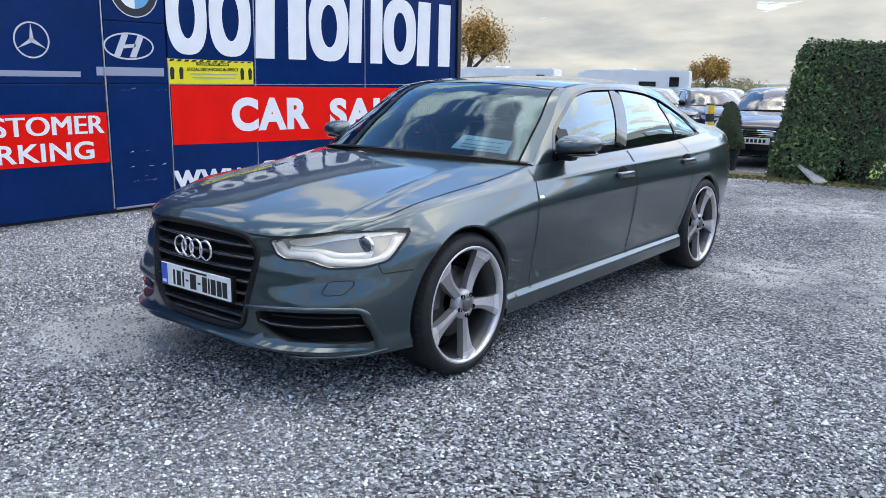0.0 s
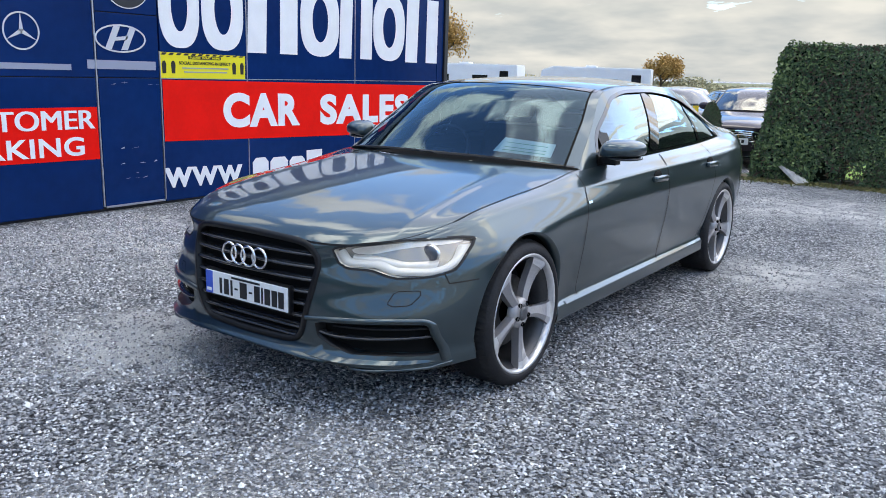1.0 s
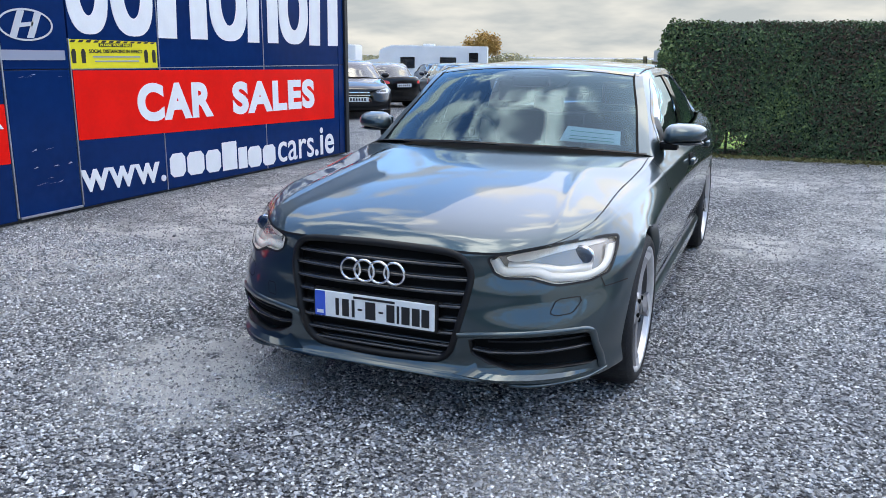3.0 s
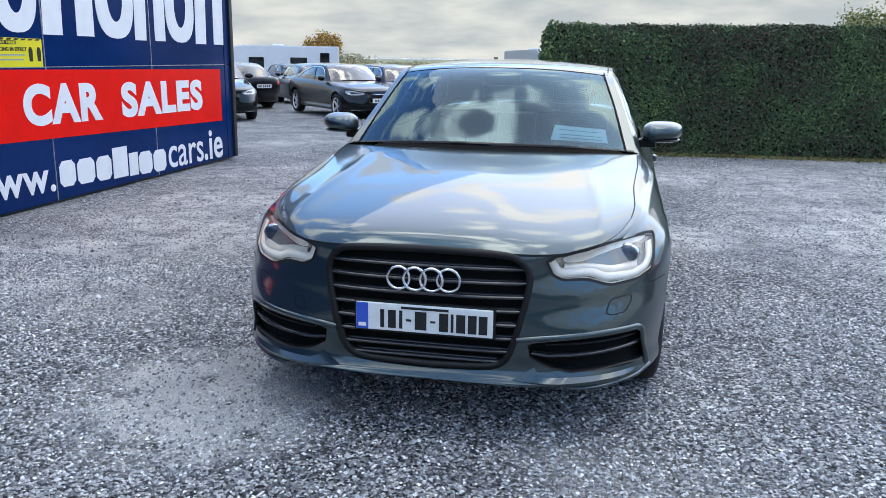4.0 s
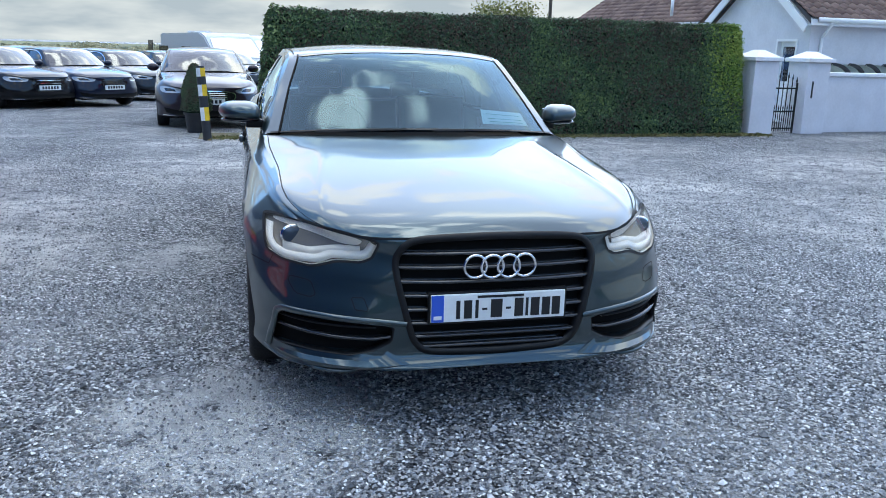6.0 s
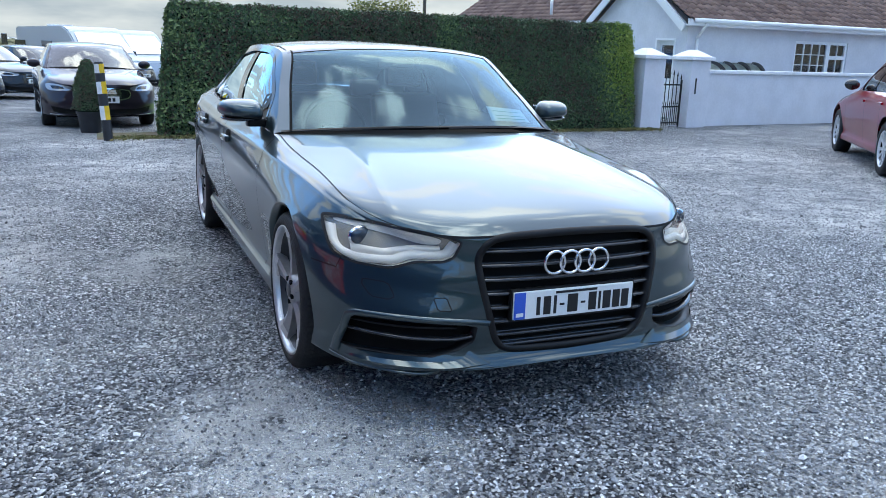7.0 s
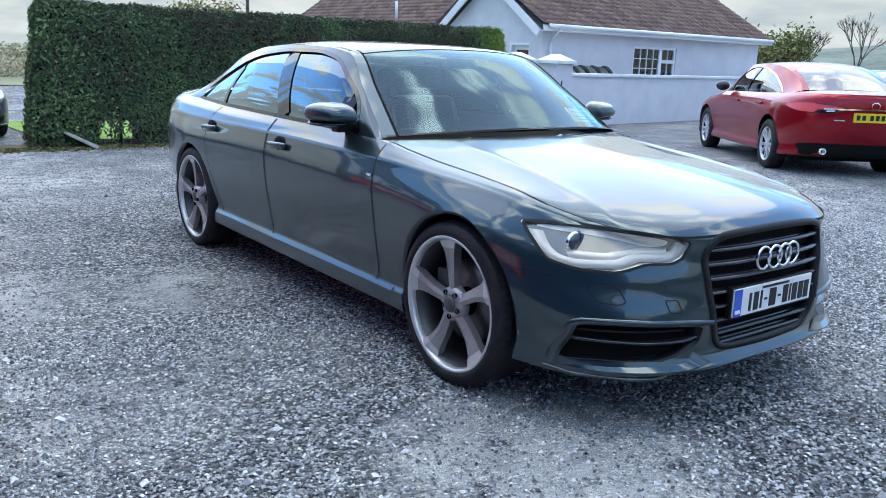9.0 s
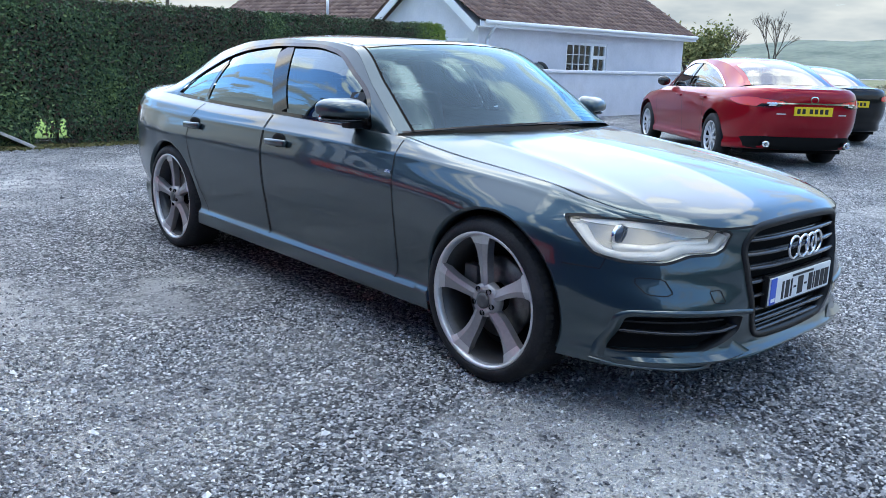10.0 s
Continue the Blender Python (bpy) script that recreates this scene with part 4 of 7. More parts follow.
# ---- car shell ----
def slopes(xs, ys):
    d = np.diff(ys, axis=0) / np.diff(xs)[(slice(None),) + (None,) * (ys.ndim - 1)]
    m = np.zeros_like(ys)
    m[0], m[-1] = d[0], d[-1]
    a, b = d[:-1], d[1:]
    m[1:-1] = np.where(a * b > 0, 2 * a * b / np.where(a + b == 0, 1, a + b), 0)
    return m


def hermite(xs, ys, m, x):
    i = np.clip(np.searchsorted(xs, x, side="right") - 1, 0, len(xs) - 2)
    h = xs[i + 1] - xs[i]
    t = (x - xs[i]) / h
    if ys.ndim == 2:
        j = np.arange(len(x))
        y0, y1, m0, m1 = ys[i, j], ys[i + 1, j], m[i, j], m[i + 1, j]
    else:
        y0, y1, m0, m1 = ys[i], ys[i + 1], m[i], m[i + 1]
    return (2 * t**3 - 3 * t**2 + 1) * y0 + (t**3 - 2 * t**2 + t) * h * m0 + (-2 * t**3 + 3 * t**2) * y1 + (t**3 - t**2) * h * m1


def curve(pts):
    """Smooth one-dimensional curve through control points (x, value), with no overshoot."""
    if not isinstance(pts, (tuple, list)):
        return lambda x: np.full(np.shape(x), float(pts))
    xs, ys = np.array([p[0] for p in pts], float), np.array([p[1] for p in pts], float)
    m = slopes(xs, ys)
    return lambda x: hermite(xs, ys, m, np.clip(np.asarray(x, float), xs[0], xs[-1]))


class Shell:
    """The lower body of a car as a stack of plan outlines, x > 0 half.
    s: 0 to 1 the front quarter, 1 to 2 the side, 2 to 3 the rear quarter; v: level number.
    A level: front y, half width along y, rear y, height along y."""

    def __init__(self, levels, yc=-0.25, yrc=3.1, fp=((0, 3.8), (4, 4.0), (6, 2.9), (7, 3.0), (9, 4.0)), fq=1.6, rp=4.2, rq=1.9, crease=7, sharp=0.008):
        self.yc, self.yrc, self.fq, self.rp, self.rq = yc, yrc, fq, rp, rq
        self.fp = curve(fp)
        self.n, self.crease, self.sharp = len(levels), crease, sharp
        self.k = np.arange(self.n, dtype=float)
        self.yf = curve([(k, l[0]) for k, l in enumerate(levels)])
        self.yr = curve([(k, l[2]) for k, l in enumerate(levels)])
        self.ws = [curve(l[1]) for l in levels]
        self.zs = [curve(l[3]) for l in levels]

    def lev(self, fs, y, v):
        t = np.array([f(y) for f in fs])
        return hermite(self.k, t, slopes(self.k, t), v)

    def half(self, y, v):
        y = np.clip(y, self.yc, self.yrc)
        return self.lev(self.ws, y, v) + self.sharp * np.exp(-np.abs(v - self.crease) * 4)

    def __call__(self, s, v):
        s, v = np.broadcast_arrays(np.asarray(s, float), np.asarray(v, float))
        shp = s.shape
        s, v = s.ravel().copy(), v.ravel().copy()
        yf, yr = self.yf(v), self.yr(v)
        a, b = np.clip(s, 0, 1) * math.pi / 2, np.clip(3 - s, 0, 1) * math.pi / 2
        y = np.where(s < 1, self.yc - (self.yc - yf) * np.cos(a) ** (2 / self.fq), np.where(s > 2, self.yrc + (yr - self.yrc) * np.cos(b) ** (2 / self.rq), self.yc + (self.yrc - self.yc) * np.clip(s - 1, 0, 1)))
        x = self.half(y, v) * np.where(s < 1, np.sin(a) ** (2 / self.fp(v)), np.where(s > 2, np.sin(b) ** (2 / self.rp), 1))
        return np.stack([x, y, self.lev(self.zs, y, v)], -1).reshape(*shp, 3)

    def level_at(self, y, z):
        t = np.array([f(y) for f in self.zs])
        m = slopes(self.k, t)
        lo, hi = np.zeros_like(y), np.full_like(y, self.n - 1.0)
        for _ in range(16):
            mid = (lo + hi) / 2
            up = hermite(self.k, t, m, mid) < z
            lo, hi = np.where(up, mid, lo), np.where(up, hi, mid)
        return (lo + hi) / 2

    def front(self, q):
        """Points (x, z) thrown on the front quarter."""
        q = np.asarray(q, float)
        x, z = q[:, 0], q[:, 1]
        y = np.full_like(x, -0.8 if self.yc > -0.5 else self.yc - 0.8)
        for _ in range(12):
            v = self.level_at(y, z)
            r = np.clip(np.abs(x) / self.half(np.full_like(x, self.yc), v), 0, 1)
            y = self.yc - (self.yc - self.yf(v)) * (1 - r ** self.fp(v)) ** (1 / self.fq)
        return np.stack([x, y, z], -1)

    def rear(self, q):
        q = np.asarray(q, float)
        x, z = q[:, 0], q[:, 1]
        y = np.full_like(x, self.yrc + 0.6)
        for _ in range(12):
            v = self.level_at(y, z)
            r = np.clip(np.abs(x) / self.half(np.full_like(x, self.yrc), v), 0, 1)
            y = self.yrc + (self.yr(v) - self.yrc) * (1 - r**self.rp) ** (1 / self.rq)
        return np.stack([x, y, z], -1)

    def side(self, q):
        """Points (y, z) thrown on the side, x > 0."""
        q = np.asarray(q, float)
        y, z = q[:, 0], q[:, 1]
        v = self.level_at(y, z)
        f = np.clip((self.yc - y) / (self.yc - self.yf(v)), 0, 1)
        r = np.clip((y - self.yrc) / (self.yr(v) - self.yrc), 0, 1)
        k = np.where(y < self.yc, (1 - f**self.fq) ** (1 / self.fp(v)), np.where(y > self.yrc, (1 - r**self.rq) ** (1 / self.rp), 1))
        return np.stack([self.half(y, v) * k, y, z], -1)


def grid_faces(nu, nv):
    i, j = np.meshgrid(np.arange(nu - 1), np.arange(nv - 1), indexing="ij")
    a = i * nv + j
    return np.stack([a, a + nv, a + nv + 1, a + 1], -1).reshape(-1, 4)


def inside(poly, q):
    poly, hit = np.asarray(poly, float), np.zeros(len(q), bool)
    for (x0, y0), (x1, y1) in zip(poly, np.roll(poly, -1, 0)):
        if y0 != y1:
            hit ^= ((y0 > q[:, 1]) != (y1 > q[:, 1])) & (q[:, 0] < (x1 - x0) * (q[:, 1] - y0) / (y1 - y0) + x0)
    return hit


def nearest(poly, q):
    """The nearest points of a closed outline."""
    a = np.asarray(poly, float)
    b = np.roll(a, -1, 0)
    d = b - a
    t = np.clip(((q[:, None] - a) * d).sum(2) / np.maximum((d * d).sum(1), 1e-12), 0, 1)
    c = a + t[..., None] * d
    k = ((c - q[:, None]) ** 2).sum(2).argmin(1)
    return c[np.arange(len(q)), k]


def rounded(pts, times=2, amount=0.22):
    p = np.asarray(pts, float)
    for _ in range(times):
        n = np.roll(p, -1, 0)
        p = np.stack([p + (n - p) * amount, n - (n - p) * amount], 1).reshape(-1, 2)
    return p


def both(pts):
    """A symmetric outline from its x >= 0 half, first and last points on the axis or near it."""
    p = np.asarray(pts, float)
    m = p[::-1] * [-1, 1]
    return np.concatenate([p, m[np.abs(m[:, 0]) > 1e-6]])


class Skin:
    """A growing sheet of vertices and faces that can be cut along outlines."""

    def __init__(self, verts, faces):
        self.v, self.f = np.array(verts, float), np.array(faces)

    def take(self, poly, flat, lift, where=None):
        """Splits off the faces within an outline of the flattened sheet and draws both edges onto it. Returns what was cut out."""
        q = flat(self.v)
        c = q[self.f].mean(1)
        m = inside(poly, c)
        if where is not None:
            m &= where(self.v[self.f].mean(1))
        used_in, used_out = np.zeros(len(q), bool), np.zeros(len(q), bool)
        used_in[self.f[m].ravel()] = True
        used_out[self.f[~m].ravel()] = True
        edge = np.where(used_in & used_out)[0]
        if len(edge):
            self.v[edge] = lift(nearest(poly, q[edge]))
        piece = Skin(self.v, self.f[m])
        self.f = self.f[~m]
        return piece

    def mesh(self, name, mat, mirror=False, off=None):
        used, inv = np.unique(self.f.ravel(), return_inverse=True)
        v, f = self.v[used], inv.reshape(self.f.shape)
        if mirror:
            v, f = v * [-1, 1, 1], f[:, ::-1]
        return mesh_from(name, v, f, mat, True)


def fill(poly, lift, step, push=0.0, axis=1):
    """A sheet that covers an outline and lies on a surface, pushed along one axis."""
    poly = np.asarray(poly, float)
    lo, hi = poly.min(0) - step, poly.max(0) + step
    n = np.maximum(np.ceil((hi - lo) / step).astype(int) + 1, 3)
    g0, g1 = np.linspace(lo[0], hi[0], n[0]), np.linspace(lo[1], hi[1], n[1])
    q = np.stack(np.meshgrid(g0, g1, indexing="ij"), -1).reshape(-1, 2)
    f = grid_faces(n[0], n[1])
    m = inside(poly, q[f].mean(1))
    cnt = np.zeros((len(q), 2), int)
    np.add.at(cnt[:, 0], f[m].ravel(), 1)
    np.add.at(cnt[:, 1], f[~m].ravel(), 1)
    e = np.where((cnt[:, 0] > 0) & (cnt[:, 1] > 0))[0]
    q[e] = nearest(poly, q[e])
    used, inv = np.unique(f[m].ravel(), return_inverse=True)
    v = lift(q[used])
    v[:, axis] += push
    return v, inv.reshape(-1, 4)


def ribbon(path, width, lift, push, axis=1, closed=True, thick=0.0):
    """A band that runs along a path on a surface, half its width to each side."""
    p = np.asarray(path, float)
    t = (np.roll(p, -1, 0) - np.roll(p, 1, 0)) if closed else np.gradient(p, axis=0)
    t /= np.maximum(np.linalg.norm(t, axis=1, keepdims=True), 1e-9)
    nrm = np.stack([-t[:, 1], t[:, 0]], 1) * width / 2
    a, b = lift(p + nrm), lift(p - nrm)
    a2, b2 = a.copy(), b.copy()
    a[:, axis] += push
    b[:, axis] += push
    n = len(p)
    idx = np.arange(n if closed else n - 1)
    j = (idx + 1) % n
    if not thick:
        return np.concatenate([a, b]), np.stack([idx, j, j + n, idx + n], -1)
    a2[:, axis] += push - thick
    b2[:, axis] += push - thick
    v = np.concatenate([a, b, a2, b2])
    return v, np.concatenate([np.stack([idx, j, j + n, idx + n], -1), np.stack([idx, idx + 2 * n, j + 2 * n, j], -1), np.stack([idx + n, j + n, j + 3 * n, idx + 3 * n], -1)])


def dense(pts, step=0.02):
    p = np.asarray(pts, float)
    out = []
    for a, b in zip(p[:-1], p[1:]):
        n = max(1, int(np.linalg.norm(b - a) / step))
        out += [a + (b - a) * i / n for i in range(n)]
    return np.array(out + [p[-1]])


def soft(pts, n=40):
    """An open smooth path through control points."""
    p = np.asarray(pts, float)
    t = np.r_[0, np.cumsum(np.linalg.norm(np.diff(p, axis=0), axis=1))]
    u = np.linspace(0, t[-1], n)
    return np.stack([hermite(t, p[:, i], slopes(t, p[:, i]), u) for i in range(p.shape[1])], 1)


def sheet(name, vf, mat, parent, label="", mirror=False, flat=False):
    v, f = vf
    v = np.asarray(v) * ([-1, 1, 1] if mirror else [1, 1, 1])
    ob = new(name, mesh_from(name, v, np.asarray(f)[:, ::-1] if mirror else f, mat, not flat))
    ob.parent = parent
    if label:
        ob["label"] = label
    return ob


def join_vf(*parts):
    vs, fs, n = [], [], 0
    for v, f in parts:
        vs.append(np.asarray(v)); fs.append(np.asarray(f) + n); n += len(v)
    return np.concatenate(vs), np.concatenate(fs)


def coons(c0, c1, d0, d1):
    """Patch between u curves c0 (front), c1 (back) and r curves d0 (centre), d1 (side); arrays of points."""
    nu, nr = len(c0), len(d0)
    u, r = np.linspace(0, 1, nu)[:, None, None], np.linspace(0, 1, nr)[None, :, None]
    p = (1 - r) * c0[:, None] + r * c1[:, None] + (1 - u) * d0[None] + u * d1[None]
    p = p - ((1 - u) * (1 - r) * c0[0] + u * (1 - r) * c0[-1] + (1 - u) * r * c1[0] + u * r * c1[-1])
    return p


def lathe(profile, n, axis_x=True):
    """Turns a profile of (radius, x) pairs round the x axis."""
    pr = np.asarray(profile, float)
    th = np.linspace(0, 2 * math.pi, n, endpoint=False)
    v = np.stack([np.repeat(pr[None, :, 1], n, 0), pr[None, :, 0] * np.cos(th)[:, None], pr[None, :, 0] * np.sin(th)[:, None]], -1).reshape(-1, 3)
    k = len(pr)
    i, j = np.meshgrid(np.arange(n), np.arange(k - 1), indexing="ij")
    a, b = i * k + j, ((i + 1) % n) * k + j
    return v, np.stack([a, b, b + 1, a + 1], -1).reshape(-1, 4)


class Body:
    """Shell, hood, tail, roof and pillars of a saloon from its outline curves."""

    def __init__(self, levels, top, hood, tail, cols=(37, 125, 25), rows=55, cowl_x=0.735, **kw):
        self.sh = Shell(levels, **kw)
        sh = self.sh
        S = np.r_[np.linspace(0, 1, cols[0]), np.linspace(1, 2, cols[1])[1:], np.linspace(2, 3, cols[2])[1:]]
        V = np.linspace(0, sh.n - 1, rows)
        self.skin = Skin(sh(S[:, None], V[None]).reshape(-1, 3), grid_faces(len(S), rows))
        n = sh.n - 1.0
        self.xT, self.zT = curve(top["x"]), curve(top["z"])
        self.yC, self.zC = curve(top["yc"]), curve(top["zc"])
        self.yS = curve(top["ys"])
        # hood: front edge, cowl, centre line, side edge
        ac, nu, nr = hood["corner"], hood.get("nu", 36), hood.get("nr", 44)
        y0, x0 = top["ys"][0][1], cowl_x
        c0 = sh(np.linspace(0, ac, nu), n)
        yb, zb = self.yC(0.0), hood["zc"][-1][1]
        side_s = np.r_[np.linspace(ac, 1, 40)[:-1], 1 + np.linspace(0, 1, 200) * (y0 - sh.yc) / (sh.yrc - sh.yc)]
        e = sh(side_s, n)
        t = np.r_[0, np.cumsum(np.linalg.norm(np.diff(e, axis=0), axis=1))]
        d1 = np.stack([np.interp(np.linspace(0, t[-1], nr), t, e[:, i]) for i in range(3)], 1)
        u = np.linspace(0, 1, nu)
        corner = d1[-1]
        c1 = np.stack([corner[0] * u, yb + (corner[1] - yb) * u**2.2, zb + (corner[2] - zb) * u**2.0], 1)
        yy = np.linspace(c0[0, 1], yb, nr)
        d0 = np.stack([0 * yy, yy, curve(hood["zc"])(yy)], 1)
        d0[0, 2], d0[-1, 2] = c0[0, 2], zb
        p = coons(c0, c1, d0, d1)
        U, R = np.meshgrid(u, np.linspace(0, 1, nr), indexing="ij")
        p[..., 2] += hood.get("bulge", 0.03) * np.sin(np.pi * np.clip(U, 0, 1) ** 1.3) ** 1.0 * np.sin(np.pi * R) ** 0.5
        for cu, amp, wid in hood.get("ridges", ()):
            p[..., 2] += amp * np.exp(-np.abs(U - cu - 0.06 * R) / wid) * np.sin(np.pi * np.clip(R * 1.1, 0, 1)) ** 0.5
        self.hood = p
        # tail
        a2, y1 = tail["corner"], top["ys"][-1][1]
        c0 = sh(3 - np.linspace(0, a2, 24), n)
        e = sh(np.r_[np.linspace(3 - a2, 2, 40)[:-1], 2 - np.linspace(0, 1, 60) * max(0.02, sh.yrc - y1) / (sh.yrc - sh.yc)], n)
        t = np.r_[0, np.cumsum(np.linalg.norm(np.diff(e, axis=0), axis=1))]
        d1 = np.stack([np.interp(np.linspace(0, t[-1], 20), t, e[:, i]) for i in range(3)], 1)
        yb2, zb2 = top["yc"][-1][1], top["zc"][-1][1]
        u = np.linspace(0, 1, 24)
        c1 = np.stack([d1[-1][0] * u, yb2 + (d1[-1][1] - yb2) * u**2.2, zb2 + (d1[-1][2] - zb2) * u**2], 1)
        d0 = np.stack([np.zeros(20), np.linspace(c0[0, 1], yb2, 20), c0[0, 2] + (zb2 - c0[0, 2]) * np.linspace(0, 1, 20)], 1)
        self.tail = coons(c0, c1, d0, d1)
        self.tail[..., 2] += tail.get("bulge", 0.02) * np.sin(np.pi * np.linspace(0, 1, 24) ** 0.8)[:, None] * np.sin(np.pi * np.linspace(0, 1, 20))[None]
        self.y0, self.y1, self.bulge = y0, y1, top.get("bulge", 0.03)

    def upper(self, q):
        """Points (y, z) on the side above the belt."""
        q = np.asarray(q, float)
        y, z = q[:, 0], q[:, 1]
        n = np.full_like(y, self.sh.n - 1.0)
        yb = np.clip(y, self.sh.yc, self.sh.yrc)
        xb, zb = self.sh.side(np.stack([y, self.sh.lev(self.sh.zs, y, n) - 1e-4], 1))[:, 0], self.sh.lev(self.sh.zs, y, n)
        xt, zt = self.xT(y), self.zT(y)
        h = np.clip((z - zb) / np.maximum(zt - zb, 1e-4), 0, 1)
        span = np.clip((zt - zb) / 0.35, 0, 1)
        return np.stack([xb + (xt - xb) * h ** 1.12 + self.bulge * span * np.sin(np.pi * h), y, zb + (zt - zb) * h], 1)

    def upper_skin(self, ny=150, nh=22):
        y = np.linspace(self.y0, self.y1, ny)
        zb, zt = self.sh.lev(self.sh.zs, y, np.full(ny, self.sh.n - 1.0)), self.zT(y)
        q = np.stack([np.repeat(y[:, None], nh, 1), zb[:, None] + (zt - zb)[:, None] * np.linspace(0, 1, nh)[None]], -1).reshape(-1, 2)
        return Skin(self.upper(q), grid_faces(ny, nh))

    def top_at(self, tau, u):
        """Roof sheet: tau 0 to 1 windscreen, 1 to 2 roof, 2 to 3 rear window; u from the centre line to the rail."""
        yc, zc, ys = self.yC(tau), self.zC(tau), self.yS(tau)
        return np.stack([self.xT(ys) * u, yc + (ys - yc) * np.abs(u) ** 2.2, zc + (self.zT(ys) - zc) * np.abs(u) ** 2.4], -1)

    def top_sheet(self, t0, t1, u0=-1, u1=1, nt=24, nu=41, lift=0.0):
        T, U = np.meshgrid(np.linspace(t0, t1, nt), np.linspace(u0, u1, nu), indexing="ij")
        v = self.top_at(T.ravel(), U.ravel())
        v[:, 2] += lift
        return v, grid_faces(nt, nu)[:, ::-1]


flat_front = lambda v: v[:, [0, 2]]
flat_side = lambda v: v[:, [1, 2]]


def disc_outline(cy, cz, r, n=72):
    a = np.linspace(0, 2 * math.pi, n, endpoint=False)
    return np.stack([cy + r * np.cos(a), cz + r * np.sin(a)], 1)


# ---- the grey saloon ----
def wheel(parent, r_out, r_rim, width, x, y, z, right, style="rotor", spokes=5):
    """A wheel with its outer face at x (towards +x if right)."""
    w = new("wheel")
    w.empty_display_size = 0.1
    w.parent = parent
    w.matrix_local = pose(x, y, z, 0, 0, 0 if right else 180)
    k = width
    tyre_p = [(r_rim - .004, -.012), (r_rim + .012, .002), (r_rim + .020, .006), (r_out - .030, .002), (r_out - .014, -.008), (r_out - .004, -.022), (r_out, -.045), (r_out, -k / 2), (r_out, -k + .045), (r_out - .006, -k + .02), (r_out - .03, -k), (r_rim, -k + .01)]
    tv, tf = lathe(tyre_p, 72)
    sheet("tyre", (tv, tf), TYRE, w)
    if style == "rotor":
        blocks = []
        for i in range(72):
            a = 2 * math.pi * (i + 0.5) / 72
            c, s = math.cos(a), math.sin(a)
            for dx0, dx1, sk in ((-.014, -.048, .012), (-k + .05, -k + .018, -.012)):
                q = []
                for dx in (dx0, dx1):
                    for da in (-.028, .028):
                        aa = a + da + sk * (dx - dx0) * 20
                        rr = r_out + (.004 if dx != dx0 else -.006)
                        q.append((dx, rr * math.cos(aa), rr * math.sin(aa)))
                blocks.append((np.array(q), np.array([[0, 1, 3, 2]])))
        tagged(sheet("tread", join_vf(*blocks), TYRE_TREAD, w, flat=True), kind="stuff")
    rim_p = [(r_rim - .012, -.03), (r_rim - .010, -.010), (r_rim - .004, -.002), (r_rim + .006, .001), (r_rim + .009, -.006)]
    sheet("rim_lip", lathe(rim_p, 72), RIM_CUT if style == "rotor" else SILVER, w, "polished rim edge")
    sheet("rim", lathe([(r_rim - .010, -.03), (r_rim - .03, -.06), (r_rim - .045, -k + .03), (r_rim - .01, -k + .01)], 64), RIM_BARREL if style == "rotor" else SILVER, w, "grey alloy barrel darkened for the shade inside the wheel")
    sheet("brake_disc", join_vf(lathe([(.06, -.11), (.17, -.105), (.172, -.13)], 40)), STEEL, w)
    sheet("brake_back", lathe([(.0, -.16), (r_rim - .05, -.16)], 40), MATT_BLACK, w)
    boxpart("brake_caliper", CAST, w, -.14, -.19, -.01, -.085, -.11, .11, .012)
    hub_r = .075 if style == "rotor" else .06
    sheet("hub", lathe([(hub_r, -.06), (hub_r - .004, -.026), (hub_r - .02, -.018), (.036, -.014), (.034, -.02)], 40), RIM_GREY if style == "rotor" else SILVER, w)
    sheet("centre_cap", lathe([(.034, -.018), (.032, -.010), (.02, -.007), (0.0005, -.006)], 28), CAST, w)
    for i in range(5):
        a = 2 * math.pi * (i + .5) / 5 + .3
        v, f = lathe([(.011, -.012), (.011, -.028), (.0005, -.03)], 10)
        v = v + [0.001, .052 * math.cos(a), .052 * math.sin(a)]
        sheet("wheel_bolt", (v, f), MATT_BLACK, w)
    R = r_rim - .006
    n = 13
    for i in range(spokes):
        a0 = 2 * math.pi * i / spokes + ((.995 if right else .385) if style == "rotor" else 0)
        rr = np.linspace(.045, R, n)
        t = (rr - rr[0]) / (R - rr[0])
        if style == "rotor":
            ha, hb = .021 + .009 * t + .020 * t**5, .021 + .013 * t + .046 * t**5  # leading and trailing half widths
            lean = .012 * np.sin(t * 3)
        else:
            ha = hb = .016 + .012 * t
            lean = 0 * t
        depth = -.020 + .012 * t - .010 * np.sin(np.pi * t)
        vs = []
        for k2 in range(n):
            for off, dx in ((-ha[k2], -.004), (-ha[k2] * .25, .002 if style == "rotor" else .004), (hb[k2], -.010 if style == "rotor" else -.004), (hb[k2] * .9, -.045), (-ha[k2] * .9, -.045)):
                ang = a0 + (off + lean[k2]) / rr[k2] if style != "rotor" else a0 + np.arctan2(off + lean[k2], rr[k2])
                q = rr[k2] if style != "rotor" else min(R, math.hypot(rr[k2], off))
                vs.append((depth[k2] + dx, q * math.cos(ang), q * math.sin(ang)))
        fs = []
        for k2 in range(n - 1):
            for j in range(5):
                fs.append((k2 * 5 + j, k2 * 5 + (j + 1) % 5, k2 * 5 + 5 + (j + 1) % 5, k2 * 5 + 5 + j))
        fs = np.array(fs)
        sp = sheet("spoke", (np.array(vs), fs[:, ::-1]), RIM_GREY if style == "rotor" else SILVER, w, flat=True)
